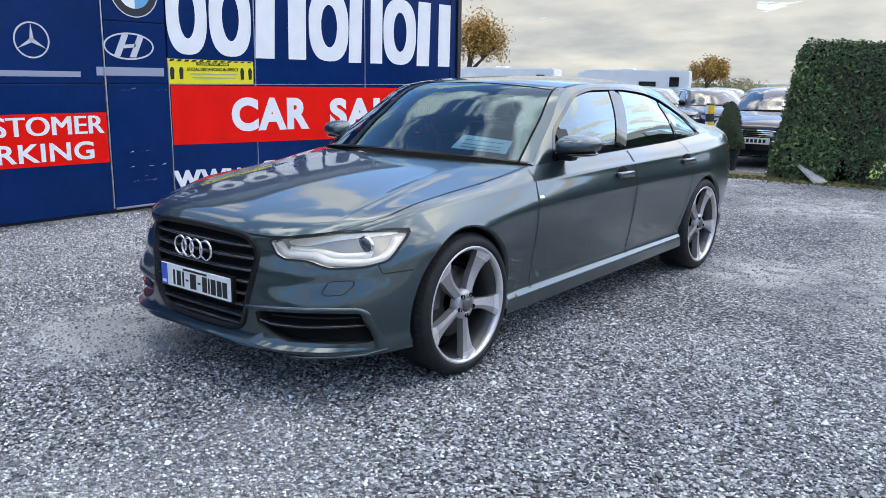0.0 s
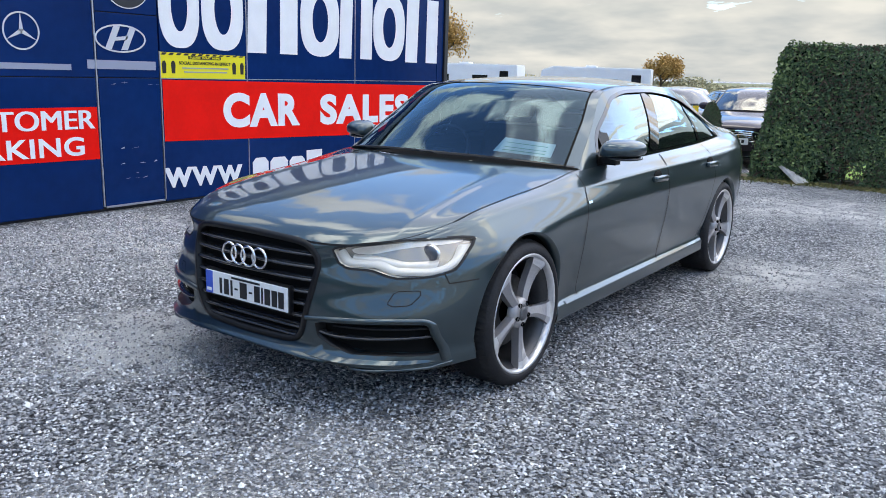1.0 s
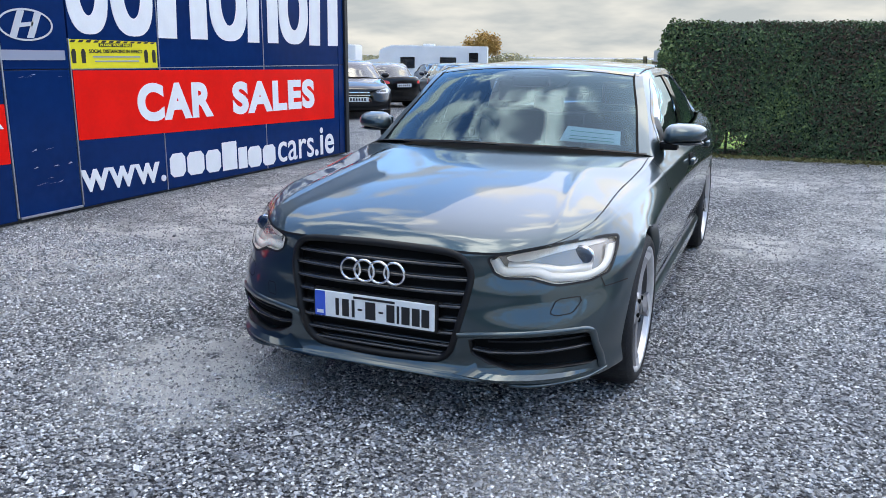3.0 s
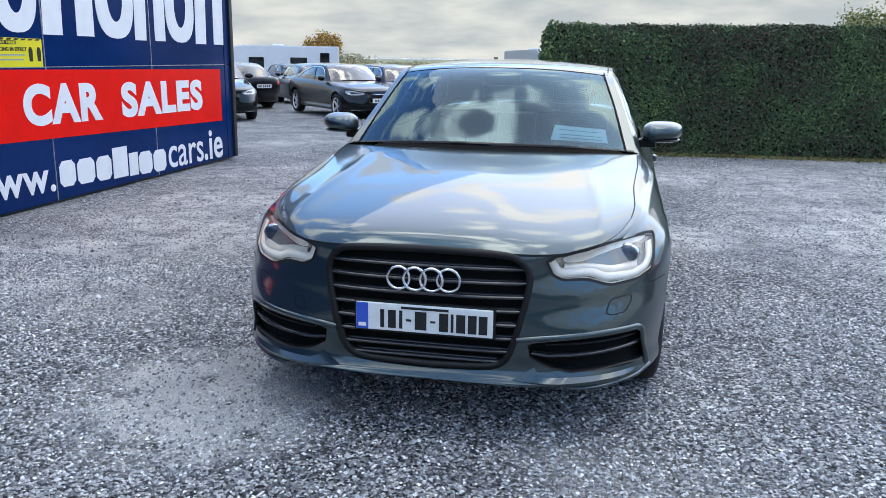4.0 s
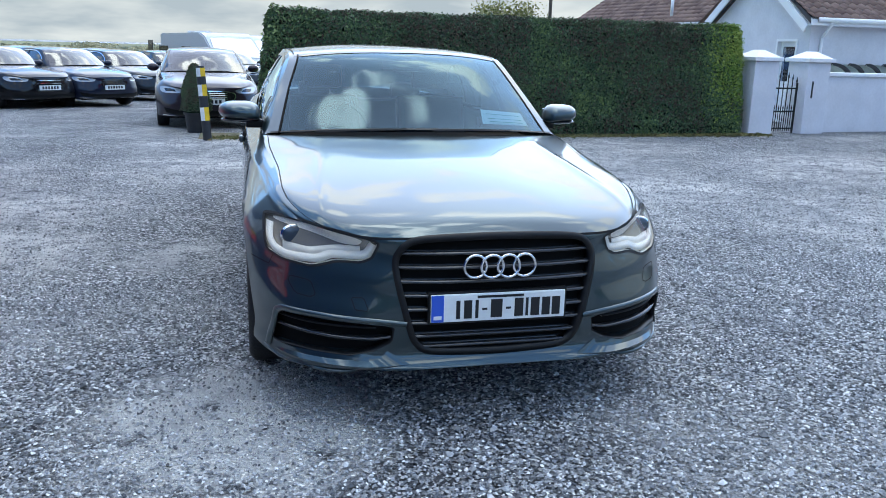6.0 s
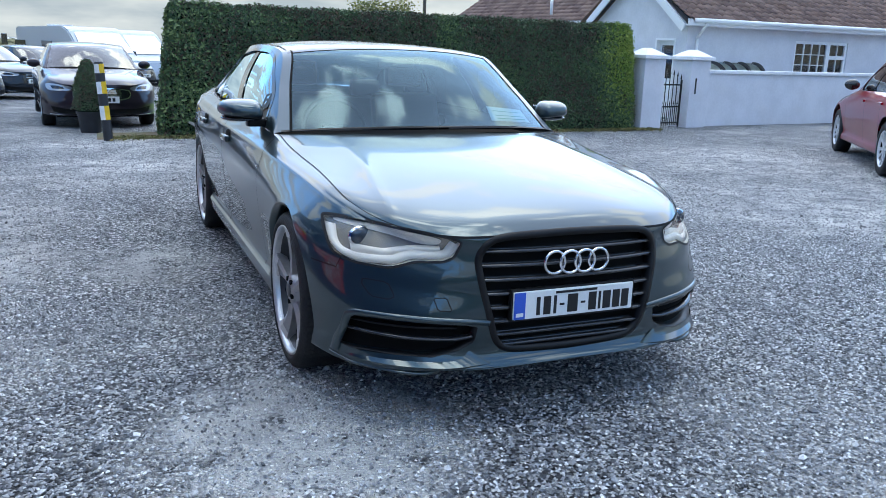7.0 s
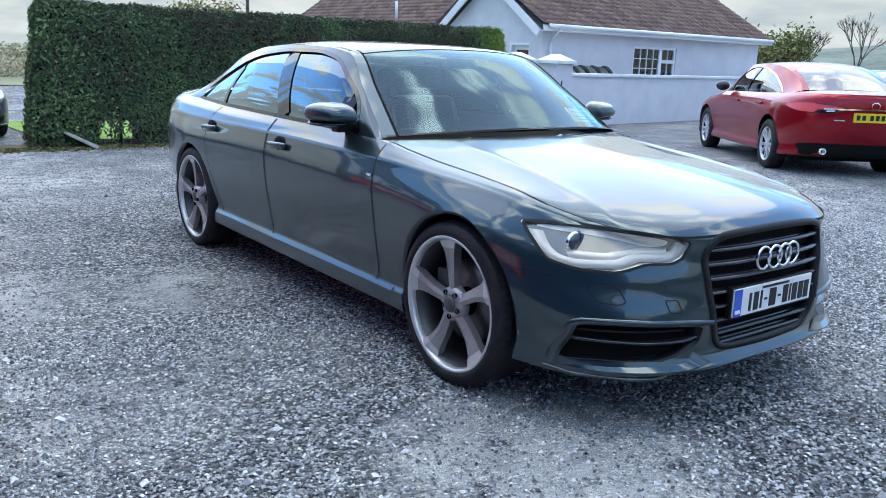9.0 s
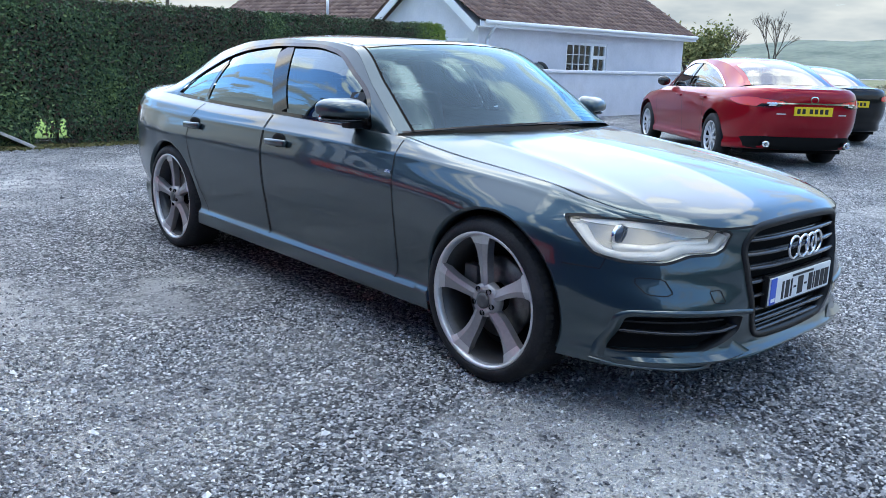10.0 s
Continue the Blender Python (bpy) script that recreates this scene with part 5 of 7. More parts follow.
        if style == "rotor":
            m0 = (n - 3) * 5
            tip = []
            for k2 in range(n - 3, n):
                for j in range(3):
                    v = np.array(vs[k2 * 5 + j]); v[0] += .0025
                    tip.append(v)
            tf2 = [(3 * a + b, 3 * a + b + 1, 3 * a + b + 4, 3 * a + b + 3) for a in range(2) for b in range(2)]
            sheet("spoke_tip", (np.array(tip), np.array(tf2)[:, ::-1]), RIM_CUT, w, "bright diamond-cut spoke end", flat=True)
    return w


TYRE = material("tyre_rubber", (0.017, 0.017, 0.019), rough=0.6, spec=0.25, vary=0.3, scale=12, bump=0.15, bump_scale=90)
TYRE_TREAD = material("tyre_tread", (0.018, 0.018, 0.019), rough=0.85, vary=0.4, scale=30)
RIM_GREY = material("titanium_alloy", (0.38, 0.365, 0.37), rough=0.42, metal=0.55, vary=0.1, scale=8, coat=0.4)
# Far darker than the spokes: shade inside the wheel is put into this grey.
RIM_BARREL = material("shaded_alloy_barrel", (0.085, 0.085, 0.088), rough=0.4, metal=0.7, vary=0.15, scale=8)
RIM_CUT = material("machined_alloy", (0.66, 0.65, 0.65), rough=0.3, metal=0.6, vary=0.06, scale=30)
SILVER = material("silver_alloy", (0.66, 0.67, 0.69), rough=0.35, metal=0.45, vary=0.05, scale=10)
STEEL = material("brake_steel", (0.16, 0.155, 0.15), rough=0.4, metal=0.9, vary=0.2, scale=40)
CAST = material("cast_grey", (0.11, 0.11, 0.112), rough=0.45, metal=0.5, vary=0.2, scale=30)
CHROME = material("chrome", (0.82, 0.82, 0.84), rough=0.08, metal=1.0)
GLOSS_BLACK = material("gloss_black", (0.008, 0.008, 0.009), rough=0.08, coat=0.6)
SEAM = material("shut_line", (0.004, 0.004, 0.005), rough=0.7)
# Blue sheen on windscreen and side glass: reflected sky blue put into the colour.
WS_GLASS = glass("windscreen_glass", (0.42, 0.75, 1.0), 0.52, 1.15, (0.62, 0.88, 1.0))
SIDE_GLASS = glass("side_glass", (0.40, 0.58, 0.68), 0.30, 2.6, (0.74, 0.91, 1.0))
LENS = glass("lamp_lens", (1.0, 0.985, 0.96), 0.98, 0.5)
LAMP_SILVER = material("lamp_reflector", (0.86, 0.82, 0.76), rough=0.3, metal=0.4, vary=0.08, scale=20)
LAMP_GREY = material("lamp_housing", (0.40, 0.375, 0.34), rough=0.2, metal=0.6)
PROJECTOR = material("projector_glass", (0.02, 0.035, 0.06), rough=0.05, coat=1.0)
LED_WHITE = material("light_guide", (0.93, 0.90, 0.85), rough=0.25)
PLATE_WHITE = material("plate_white", (0.80, 0.81, 0.80), rough=0.35, vary=0.04, scale=30)
PLATE_YELLOW = material("plate_yellow", (0.80, 0.55, 0.02), rough=0.35, vary=0.04, scale=30)
PLATE_BLUE = material("plate_blue", (0.02, 0.10, 0.55), rough=0.35)
INK = material("black_ink", (0.010, 0.010, 0.012), rough=0.5)
GRILLE_BAR = material("grille_bar", (0.03, 0.03, 0.033), rough=0.22, metal=0.3, coat=0.5)
CABIN = material("cabin_dark", (0.013, 0.014, 0.017), rough=0.6, vary=0.25, scale=10, bump=0.1, bump_scale=120)
SEAT = material("seat_leather", (0.022, 0.022, 0.025), rough=0.5, vary=0.2, scale=14, bump=0.08, bump_scale=90)
PAPER = material("paper_notice", (0.86, 0.92, 0.86), rough=0.6, vary=0.05, scale=30)
PAPER_GREEN = material("paper_green", (0.18, 0.42, 0.30), rough=0.6)
TAIL_RED = material("tail_lamp", (0.35, 0.008, 0.010), rough=0.12, coat=0.8)

LEVELS = [
    (-.84, .80, 3.86, ((-.9, .236), (-.65, .212), (-.4, .214), (0, .20), (3, .21), (3.9, .26))),
    (-.914, ((0, .915), (.45, .888), (3.1, .88)), 3.90, ((-.9, .248), (-.65, .226), (-.4, .236), (0, .222), (3, .225), (3.9, .28))),
    (-.898, ((0, .918), (.45, .890), (3.1, .888)), 3.92, ((-.9, .268), (-.65, .270), (-.4, .268), (0, .285), (3, .29), (3.9, .34))),
    (-.884, ((0, .915), (.45, .868), (3.1, .87)), 3.93, ((-.9, .303), (-.65, .315), (-.4, .31), (0, .325), (3, .34), (3.9, .42))),
    (-.892, ((0, .922), (.5, .888), (2, .888), (2.9, .905), (3.1, .90)), 4.00, ((-.9, .37), (-.4, .40), (0, .46), (3, .48), (3.9, .53))),
    (-.900, ((0, .928), (.6, .908), (2, .908), (2.9, .918), (3.1, .905)), 4.03, ((-.9, .46), (-.4, .51), (0, .60), (3, .63), (3.9, .64))),
    (-.902, ((-.25, .915), (0, .918), (.6, .915), (2, .915), (2.9, .922), (3.1, .905)), 4.04, ((-.9, .545), (-.55, .60), (-.25, .685), (0, .715), (.5, .735), (3, .76), (3.9, .77))),
    (-.895, ((-.25, .803), (0, .822), (.25, .845), (.55, .864), (1, .876), (2, .884), (3.1, .87)), 4.03, ((-.9, .640), (-.60, .735), (-.45, .775), (-.35, .795), (-.25, .812), (-.05, .834), (.25, .858), (.55, .874), (1.5, .891), (2.4, .893), (3.1, .905), (3.9, .92))),
    (-.885, ((-.25, .788), (0, .800), (.25, .822), (.55, .840), (1, .852), (2, .864), (3.1, .845)), 4.02, ((-.9, .695), (-.60, .748), (-.45, .788), (-.35, .810), (-.25, .827), (-.05, .848), (.25, .875), (.55, .904), (1.5, .925), (2.4, .935), (3.1, .955), (3.9, .98))),
    (-.870, ((-.25, .764), (0, .768), (.25, .786), (.45, .802), (.66, .806), (1.5, .825), (2.4, .808), (3.1, .775)), 3.99, ((-.91, .748), (-.83, .732), (-.75, .738), (-.6, .762), (-.45, .795), (-.35, .818), (-.25, .838), (-.05, .858), (.25, .887), (.45, .915), (.66, .943), (1.5, .966), (2.4, .980), (3.1, 1.005), (3.9, 1.025))),
]
TOP = dict(
    x=((.66, .785), (.95, .712), (1.26, .632), (1.5, .632), (1.8, .636), (2.2, .630), (2.6, .605), (3.0, .60), (3.36, .645)),
    z=((.66, .948), (.95, 1.145), (1.26, 1.338), (1.5, 1.364), (1.85, 1.372), (2.2, 1.362), (2.6, 1.312), (3.0, 1.195), (3.36, 1.045)),
    ys=((0, .66), (1, 1.26), (2, 2.76), (3, 3.36)), yc=((0, .42), (1, 1.12), (2, 2.68), (3, 3.46)),
    zc=((0, .990), (.5, 1.205), (1, 1.378), (1.3, 1.405), (1.55, 1.415), (1.8, 1.40), (2, 1.365), (2.5, 1.235), (3, 1.062)), bulge=0.028)
HOOD = dict(corner=0.80, zc=((-.870, .748), (-.8, .790), (-.6, .845), (-.3, .898), (0, .933), (.42, .968)), bulge=0.010, ridges=((.60, .011, .045),))
TAILP = dict(corner=0.75, bulge=0.02)


ARCHES = ((-.058, .352, .380), (2.905, .345, .378))  # wheel arch centre y, z and radius


def grey_saloon():
    car = empty("saloon_car", "dark grey metallic four-door saloon parked on the gravel forecourt", "car")
    B = Body(LEVELS, TOP, HOOD, TAILP)
    sh, skin = B.sh, B.skin
    front, side = sh.front, sh.side

    GR = np.array([(0, .742), (.20, .739), (.29, .734), (.335, .726), (.365, .706), (.388, .672), (.395, .634), (.381, .553), (.349, .423), (.326, .348), (.296, .312), (.25, .296), (0, .288)])
    GRILLE = both(GR)
    LAMP = rounded([(.437, .714), (.549, .738), (.68, .750), (.79, .753), (.832, .748), (.838, .715), (.836, .66), (.828, .628), (.775, .607), (.68, .603), (.652, .609), (.585, .633), (.50, .636), (.462, .655)], 2, .13)
    HOLE = rounded([(.385, .408), (.55, .420), (.70, .424), (.786, .419), (.797, .40), (.805, .344), (.820, .282), (.645, .290), (.543, .288), (.46, .308), (.395, .345)], 1, .13)
    is_front = lambda c: c[:, 1] < -0.1
    half_gr = np.concatenate([GR, [(-.05, .288), (-.05, .742)]])
    skin.take(half_gr, flat_front, front, is_front)
    skin.take(LAMP, flat_front, front, is_front)
    skin.take(HOLE, flat_front, front, is_front)
    for cy, cz, cr in ARCHES:
        skin.take(disc_outline(cy, cz, cr), flat_side, side, lambda c, cy=cy: np.abs(c[:, 1] - cy) < .5)
    fd = rounded([(.555, .30), (.54, .36), (.535, .55), (.545, .75), (.575, .88), (.60, 1.0), (1.69, 1.0), (1.695, .80), (1.68, .45), (1.67, .30)], 1, .08)
    rd = rounded([(1.68, .30), (1.69, .45), (1.705, .80), (1.70, 1.0), (2.52, 1.0), (2.585, .90), (2.60, .76), (2.56, .62), (2.50, .48), (2.44, .36), (2.41, .30)], 1, .08)
    on_side = lambda c: (c[:, 1] > .2) & (c[:, 1] < 2.8)
    doors = [skin.take(o, flat_side, side, on_side) for o in (fd, rd)]
    up = B.upper_skin()
    zb = lambda y: sh.lev(sh.zs, np.atleast_1d(np.array(y, float)), np.full(np.size(y), 9.0))
    belt = [(y, float(zb(y)[0]) + .012) for y in np.linspace(.84, 3.02, 12)]
    gl_top = [(2.87, 1.125), (2.68, 1.205), (2.47, 1.275), (2.14, 1.326), (1.85, 1.343), (1.56, 1.341), (1.33, 1.312), (1.10, 1.200), (.94, 1.098)]
    dlo = np.array(belt + gl_top)
    glass_in = up.take(dlo, flat_side, B.upper)

    body = None
    for m in (False, True):
        body = new("body_side", skin.mesh("body_side", PAINT, m)); body.parent = car
        for d, nm in zip(doors, ("front_door", "rear_door")):
            ob = new(nm, d.mesh(nm, PAINT, m)); ob.parent = car
            sx = -1 if m else 1
            y0 = 1.535 if nm == "front_door" else 2.53
            z0 = .835 if nm == "front_door" else .848
            hx = float(side(np.array([[y0, z0]]))[0, 0])
            # Matt black bulge on the skin; the handle cup's shade is its colour.
            bm = bmesh.new()
            bmesh.ops.create_uvsphere(bm, u_segments=20, v_segments=10, radius=1, matrix=Matrix.LocRotScale((sx * (hx - .004), y0 - .01, z0 + .002), None, (.013, .070, .046)))
            bm_part("handle_shade_patch", bm, MATT_BLACK, ob, smooth=True)
            bm = bmesh.new()
            vs = box(bm, sx * (hx + .008), y0 - .105, z0 - .021, sx * (hx + .038), y0 + .095, z0 + .017, .012)
            for v in bm.verts:
                v.co.z += -.03 * (v.co.y - y0) * 0.6
                v.co.x -= sx * .9 * (v.co.y - y0) ** 2
            bm_part("door_handle", bm, PAINT, ob, "grey door handle over a cup blackened for shade", smooth=True)
        ob = new("pillar_panel", up.mesh("pillar_panel", PAINT, m)); ob.parent = car
    # window glass and surrounds
    fr = lambda pts, w, lift, push, nm, mat, lab="", closed=False, thick=.0: [sheet(nm, ribbon(pts, w, lift, push, 0, closed, thick), mat, car, lab, m) for m in (False, True)]
    cutw = [("front_door_glass", [(1.03, 0), (1.073, 0), (2.093, 2), (1.03, 2)]), ("rear_door_glass", [(1.203, 0), (2.58, .9), (2.36, 1.4), (2.223, 2)]), ("quarter_glass", [(2.62, .9), (3.3, .9), (3.3, 1.4), (2.40, 1.4)])]
    for nm, p in cutw:
        f = glass_in.f[inside(np.array(p), glass_in.v[glass_in.f].mean(1)[:, [1, 2]])]
        sk = Skin(glass_in.v - [.012, 0, 0], f)
        for m in (False, True):
            ob = new(nm, sk.mesh(nm, SIDE_GLASS, m)); ob.parent = car; ob.visible_shadow = False
    fr(soft([(1.637, .978), (1.72, 1.14), (1.813, 1.325)], 12), .128, B.upper, -.006, "b_pillar", GLOSS_BLACK, "gloss black pillar trim")
    fr(soft([(2.56, .993), (2.515, 1.11), (2.45, 1.23)], 12), .035, B.upper, -.006, "window_divider", GLOSS_BLACK)
    fr(soft([(.86, .968), (.95, .99), (1.01, 1.02), (1.02, 1.12)], 10), .10, B.upper, -.010, "mirror_triangle", BLACK_PLASTIC)
    fr(np.array(belt), .016, B.upper, .003, "belt_trim", GLOSS_BLACK, "gloss black window trim")
    fr(soft([belt[0]] + gl_top[::-1] + [belt[-1]], 60), .018, B.upper, .002, "window_trim", GLOSS_BLACK)
    # roof, screens
    sheet("roof", B.top_sheet(1.0, 2.0), PAINT, car)
    ws = sheet("windscreen", B.top_sheet(0.0, 1.0, -.93, .93, lift=.001), WS_GLASS, car, "windscreen glass with the sky's reflected blue in its tint"); ws.visible_shadow = False
    sheet("rear_window", B.top_sheet(2.0, 3.0, -.94, .94, lift=.001), SIDE_GLASS, car)
    for u in (-1, 1):
        sheet("screen_seal", B.top_sheet(0.0, 1.0, u * .918, u * .932, nu=4, lift=.004), MATT_BLACK, car)
        sheet("screen_pillar", B.top_sheet(-.02, 1.0, u * .930, u * 1.0, nu=6, lift=.003), PAINT, car)
        sheet("rear_pillar", B.top_sheet(2.0, 3.0, u * .92, u * 1.0, nu=5, lift=.0025), PAINT, car)
        sheet("roof_joint", B.top_sheet(1.0, 2.0, u * .955, u * .968, nu=3, lift=.0025), SEAM, car)
    sheet("header_band", B.top_sheet(0.94, 1.0, -.96, .96, nt=4, lift=.0035), GLOSS_BLACK, car)
    sheet("cowl_panel", B.top_sheet(-.0, 0.016, -.98, .98, nt=4, lift=.004), BLACK_PLASTIC, car)
    # hood with its shut lines; the strip outside it belongs to the wings
    H = B.hood
    nu, nr = H.shape[:2]
    cut = int(nu * .95)
    hv = np.concatenate([(H[1:cut + 1] * [-1, 1, 1])[::-1], H[:cut + 1]]).reshape(-1, 3)
    sheet("hood", (hv, grid_faces(2 * cut + 1, nr)), PAINT, car, "grey hood with two raised creases")
    for m in (False, True):
        sheet("wing_top", (H[cut:].reshape(-1, 3), grid_faces(nu - cut, nr)), PAINT, car, mirror=m)
        line = H[cut] + [0, 0, .0015]
        sheet("hood_gap", (np.concatenate([line - [.0025, 0, 0], line + [.0025, 0, 0]]), np.array([(i, i + 1, i + 1 + nr, i + nr) for i in range(nr - 1)])), SEAM, car, mirror=m)
    edge = np.concatenate([(H[1:cut + 1, 0] * [-1, 1, 1])[::-1], H[:cut + 1, 0]]) + [0, -.002, .001]
    n = len(edge)
    sheet("hood_edge_gap", (np.concatenate([edge + [0, 0, .0], edge + [0, -.001, -.009]]), np.array([(i, i + n, i + n + 1, i + 1) for i in range(n - 1)])), SEAM, car)
    T = B.tail
    tv = np.concatenate([(T[1:] * [-1, 1, 1])[::-1], T]).reshape(-1, 3)
    sheet("boot_lid", (tv, grid_faces(2 * T.shape[0] - 1, T.shape[1])), PAINT, car)
    # shut lines on the sides
    for pts in (fd, rd):
        o = np.concatenate([pts, pts[:1]])
        seg = dense(o, .02)
        seg = seg[seg[:, 1] < zb(np.clip(seg[:, 0], 0, 3.1)) - .004]
        k = np.where(np.linalg.norm(np.diff(seg, axis=0), axis=1) > .1)[0]
        for run in np.split(seg, k + 1):
            if len(run) > 3:
                fr(run, .006, side, .0018, "door_gap", SEAM)
    fr(dense([(-.42, .584), (-.48, .581), (-.545, .577), (-.555, .615)], .02), .005, side, .0018, "bumper_gap", SEAM)
    fr(dense([(.565, .796), (.605, .797)], .01), .012, side, .004, "wing_badge", CHROME, "small chrome wing badge")
    fr(soft([(.40, .302), (1.2, .305), (2.5, .31)], 40), .016, side, .006, "sill_blade", PAINT, "bright upper edge of the sill")
    for m in (False, True):
        for cy, cz, r in ARCHES:
            a = np.linspace(-.25, math.pi + .25, 60)
            q = np.stack([cy + r * np.cos(a), cz + r * np.sin(a)], 1)
            q[:, 1] = np.maximum(q[:, 1], .18)
            e = side(q)
            q2 = np.stack([cy + (r - .012) * np.cos(a), cz + (r - .012) * np.sin(a)], 1)
            e2 = np.stack([e[:, 0] - .004, q2[:, 0], q2[:, 1]], 1)
            e3 = e2 - [.05, 0, 0]
            e4 = np.stack([np.full(60, .50), cy + (r + .03) * np.cos(a), cz + (r + .03) * np.sin(a)], 1)
            f = grid_faces(3, 60)
            sheet("arch_lip", (np.concatenate([e, e2, e3]), f), PAINT, car, mirror=m)
            sheet("wheel_well", (np.concatenate([e3, e4]), grid_faces(2, 60)), MATT_BLACK, car, mirror=m)
    # underside
    boxpart("underbody", MATT_BLACK, car, -.70, -.62, .19, .70, 3.70, .26)
    boxpart("bulkhead", MATT_BLACK, car, -.50, -.72, .26, .52, 3.4, .62)
    # grille
    gl = lambda q: front(np.asarray(q, float))
    sheet("grille_back", fill(GRILLE, gl, .02, .045), MATT_BLACK, car)
    c = GRILLE.mean(0)
    ring = rounded(c + (GRILLE - c) * .976, 2, .2)
    sheet("grille_frame", ribbon(ring, .024, gl, -.006, 1, True, -.05), BLACK_PLASTIC, car, "gloss black grille surround")
    for i, z in enumerate((.676, .624, .572, .520, .468, .416, .364, .322)):
        hw = float(np.interp(z, [.292, .33, .41, .55, .64, .72], [.25, .305, .33, .368, .382, .335]))
        xs = np.linspace(-hw, hw, 33)
        v = []
        for dy, dz in ((.004, .0085), (-.010, .0045), (-.012, -.0035), (.004, -.0085), (.03, -.008), (.03, .008)):
            p = gl(np.stack([xs, np.full(33, z)], 1))
            v.append(p + [0, dy + .012, dz])
        f = np.concatenate([grid_faces(6, 33)])
        sheet("grille_bar", (np.concatenate(v), f[:, ::-1]), GRILLE_BAR, car, flat=False)
    for i in range(4):
        v, f = lathe([(.0420 + .0055 * math.cos(t), .0055 * math.sin(t)) for t in np.linspace(0, 2 * math.pi, 13)], 44)
        v = v[:, [1, 0, 2]] + [(-.096 + .0627 * i), float(gl([[0, .632]])[0, 1]) - .022 + abs(i - 1.5) * .006, .632]
        sheet("badge_ring", (v, f), CHROME, car, "chrome badge ring")
    # number plate with plain bars
    py = -.912
    plate = boxpart("number_plate", PLATE_WHITE, car, -.26, py, .424, .26, py + .012, .530, .004, "white number plate with a blue band")
    boxpart("plate_holder", BLACK_PLASTIC, car, -.268, py + .006, .416, .268, py + .03, .538, .004)
    boxpart("plate_band", PLATE_BLUE, plate, -.258, py - .0015, .426, -.212, py, .528)
    boxpart("plate_bar", PLATE_WHITE, plate, -.250, py - .003, .436, -.220, py - .0015, .450)
    boxpart("plate_bar", INK, plate, -.085, py - .002, .513, .095, py - .0004, .522)
    for x0, x1 in ((-.165, -.150), (-.135, -.105), (-.092, -.080), (-.066, -.046), (-.032, .012), (.026, .046), (.060, .094), (.104, .114), (.124, .158), (.168, .200), (.208, .240)):
        dash = abs(x1 - x0 - .020) < 1e-6
        boxpart("plate_bar", INK, plate, x0, py - .002, .466 if dash else .436, x1, py - .0004, .474 if dash else .506)
    # lamps
    for m in (False, True):
        lp = new("headlamp"); lp.parent = car; lp.empty_display_size = .05
        lp["label"] = "clear headlamp with a white light guide"
        sheet("lamp_housing", fill(LAMP, gl, .012, .032), LAMP_GREY, lp, mirror=m)
        sheet("lamp_wall", join_vf(ribbon(LAMP, .002, gl, .003, 1, True, -.045)), LAMP_SILVER, lp, mirror=m)
        refl = rounded([(.49, .716), (.50, .690), (.56, .688), (.66, .715), (.80, .728), (.80, .742), (.68, .740)], 2)
        sheet("reflector", fill(refl, gl, .012, .026), LAMP_SILVER, lp, mirror=m)
        drl = soft([(.455, .702), (.482, .662), (.51, .655), (.590, .652), (.66, .628), (.75, .624), (.800, .640), (.816, .675), (.812, .722)], 50)
        sheet("light_guide", ribbon(drl, .026, gl, .012, 1, False, -.02), LED_WHITE, lp, "white light guide strip", mirror=m)
        drl2 = soft([(.50, .672), (.57, .668), (.63, .656), (.68, .646), (.77, .650)], 30)
        sheet("inner_fin", ribbon(drl2, .030, gl, .022, 1, False, -.02), LAMP_SILVER, lp, mirror=m)
        pc = gl([[.725, .690]])[0]
        for nm, rr, mt, dy in (("projector_ring", .043, CHROME, .036), ("projector", .037, PROJECTOR, .028)):
            bm = bmesh.new()
            bmesh.ops.create_uvsphere(bm, u_segments=24, v_segments=12, radius=rr, matrix=Matrix.LocRotScale((pc[0] * (-1 if m else 1), pc[1] + dy + .01, pc[2]), None, (1.25, .35, .95)))
            bm_part(nm, bm, mt, lp, smooth=True)
        ln = sheet("lens", fill(LAMP, gl, .010, -.001), LENS, lp, mirror=m); ln.visible_shadow = False
        sheet("lamp_gasket", ribbon(LAMP, .009, gl, -.0015, 1, True), SEAM, lp, mirror=m)
        # air intakes
        it = new("air_intake"); it.parent = car; it.empty_display_size = .05
        sheet("intake_back", fill(HOLE, gl, .02, .06), MATT_BLACK, it, mirror=m)
        sheet("intake_wall", ribbon(HOLE, .003, gl, .0, 1, True, -.06), BLACK_PLASTIC, it, mirror=m)
        sheet("intake_frame", ribbon(soft([(.345, .418), (.45, .428), (.55, .433), (.68, .437), (.775, .434), (.803, .415), (.814, .355), (.828, .297), (.836, .258)], 60), .018, gl, -.010, 1, False, -.02), PAINT, it, "sharp painted intake edge", mirror=m)
        up_e = soft([(.41, .314), (.46, .303), (.543, .290), (.645, .288), (.74, .285), (.822, .281)], 44)
        lo_e = soft([(.33, .262), (.42, .259), (.487, .257), (.652, .257), (.74, .256), (.830, .255)], 44)
        r0, r1 = gl(up_e) + [0, .012, -.004], gl(lo_e) + [0, -.016, 0]
        r1[:16, 1] += np.linspace(.016, 0, 16)
        r0[:10, 1] -= np.linspace(.012, 0, 10)
        r1[-9:, 1] += np.linspace(0, .020, 9)
        r0[-9:, 1] -= np.linspace(0, .012, 9)
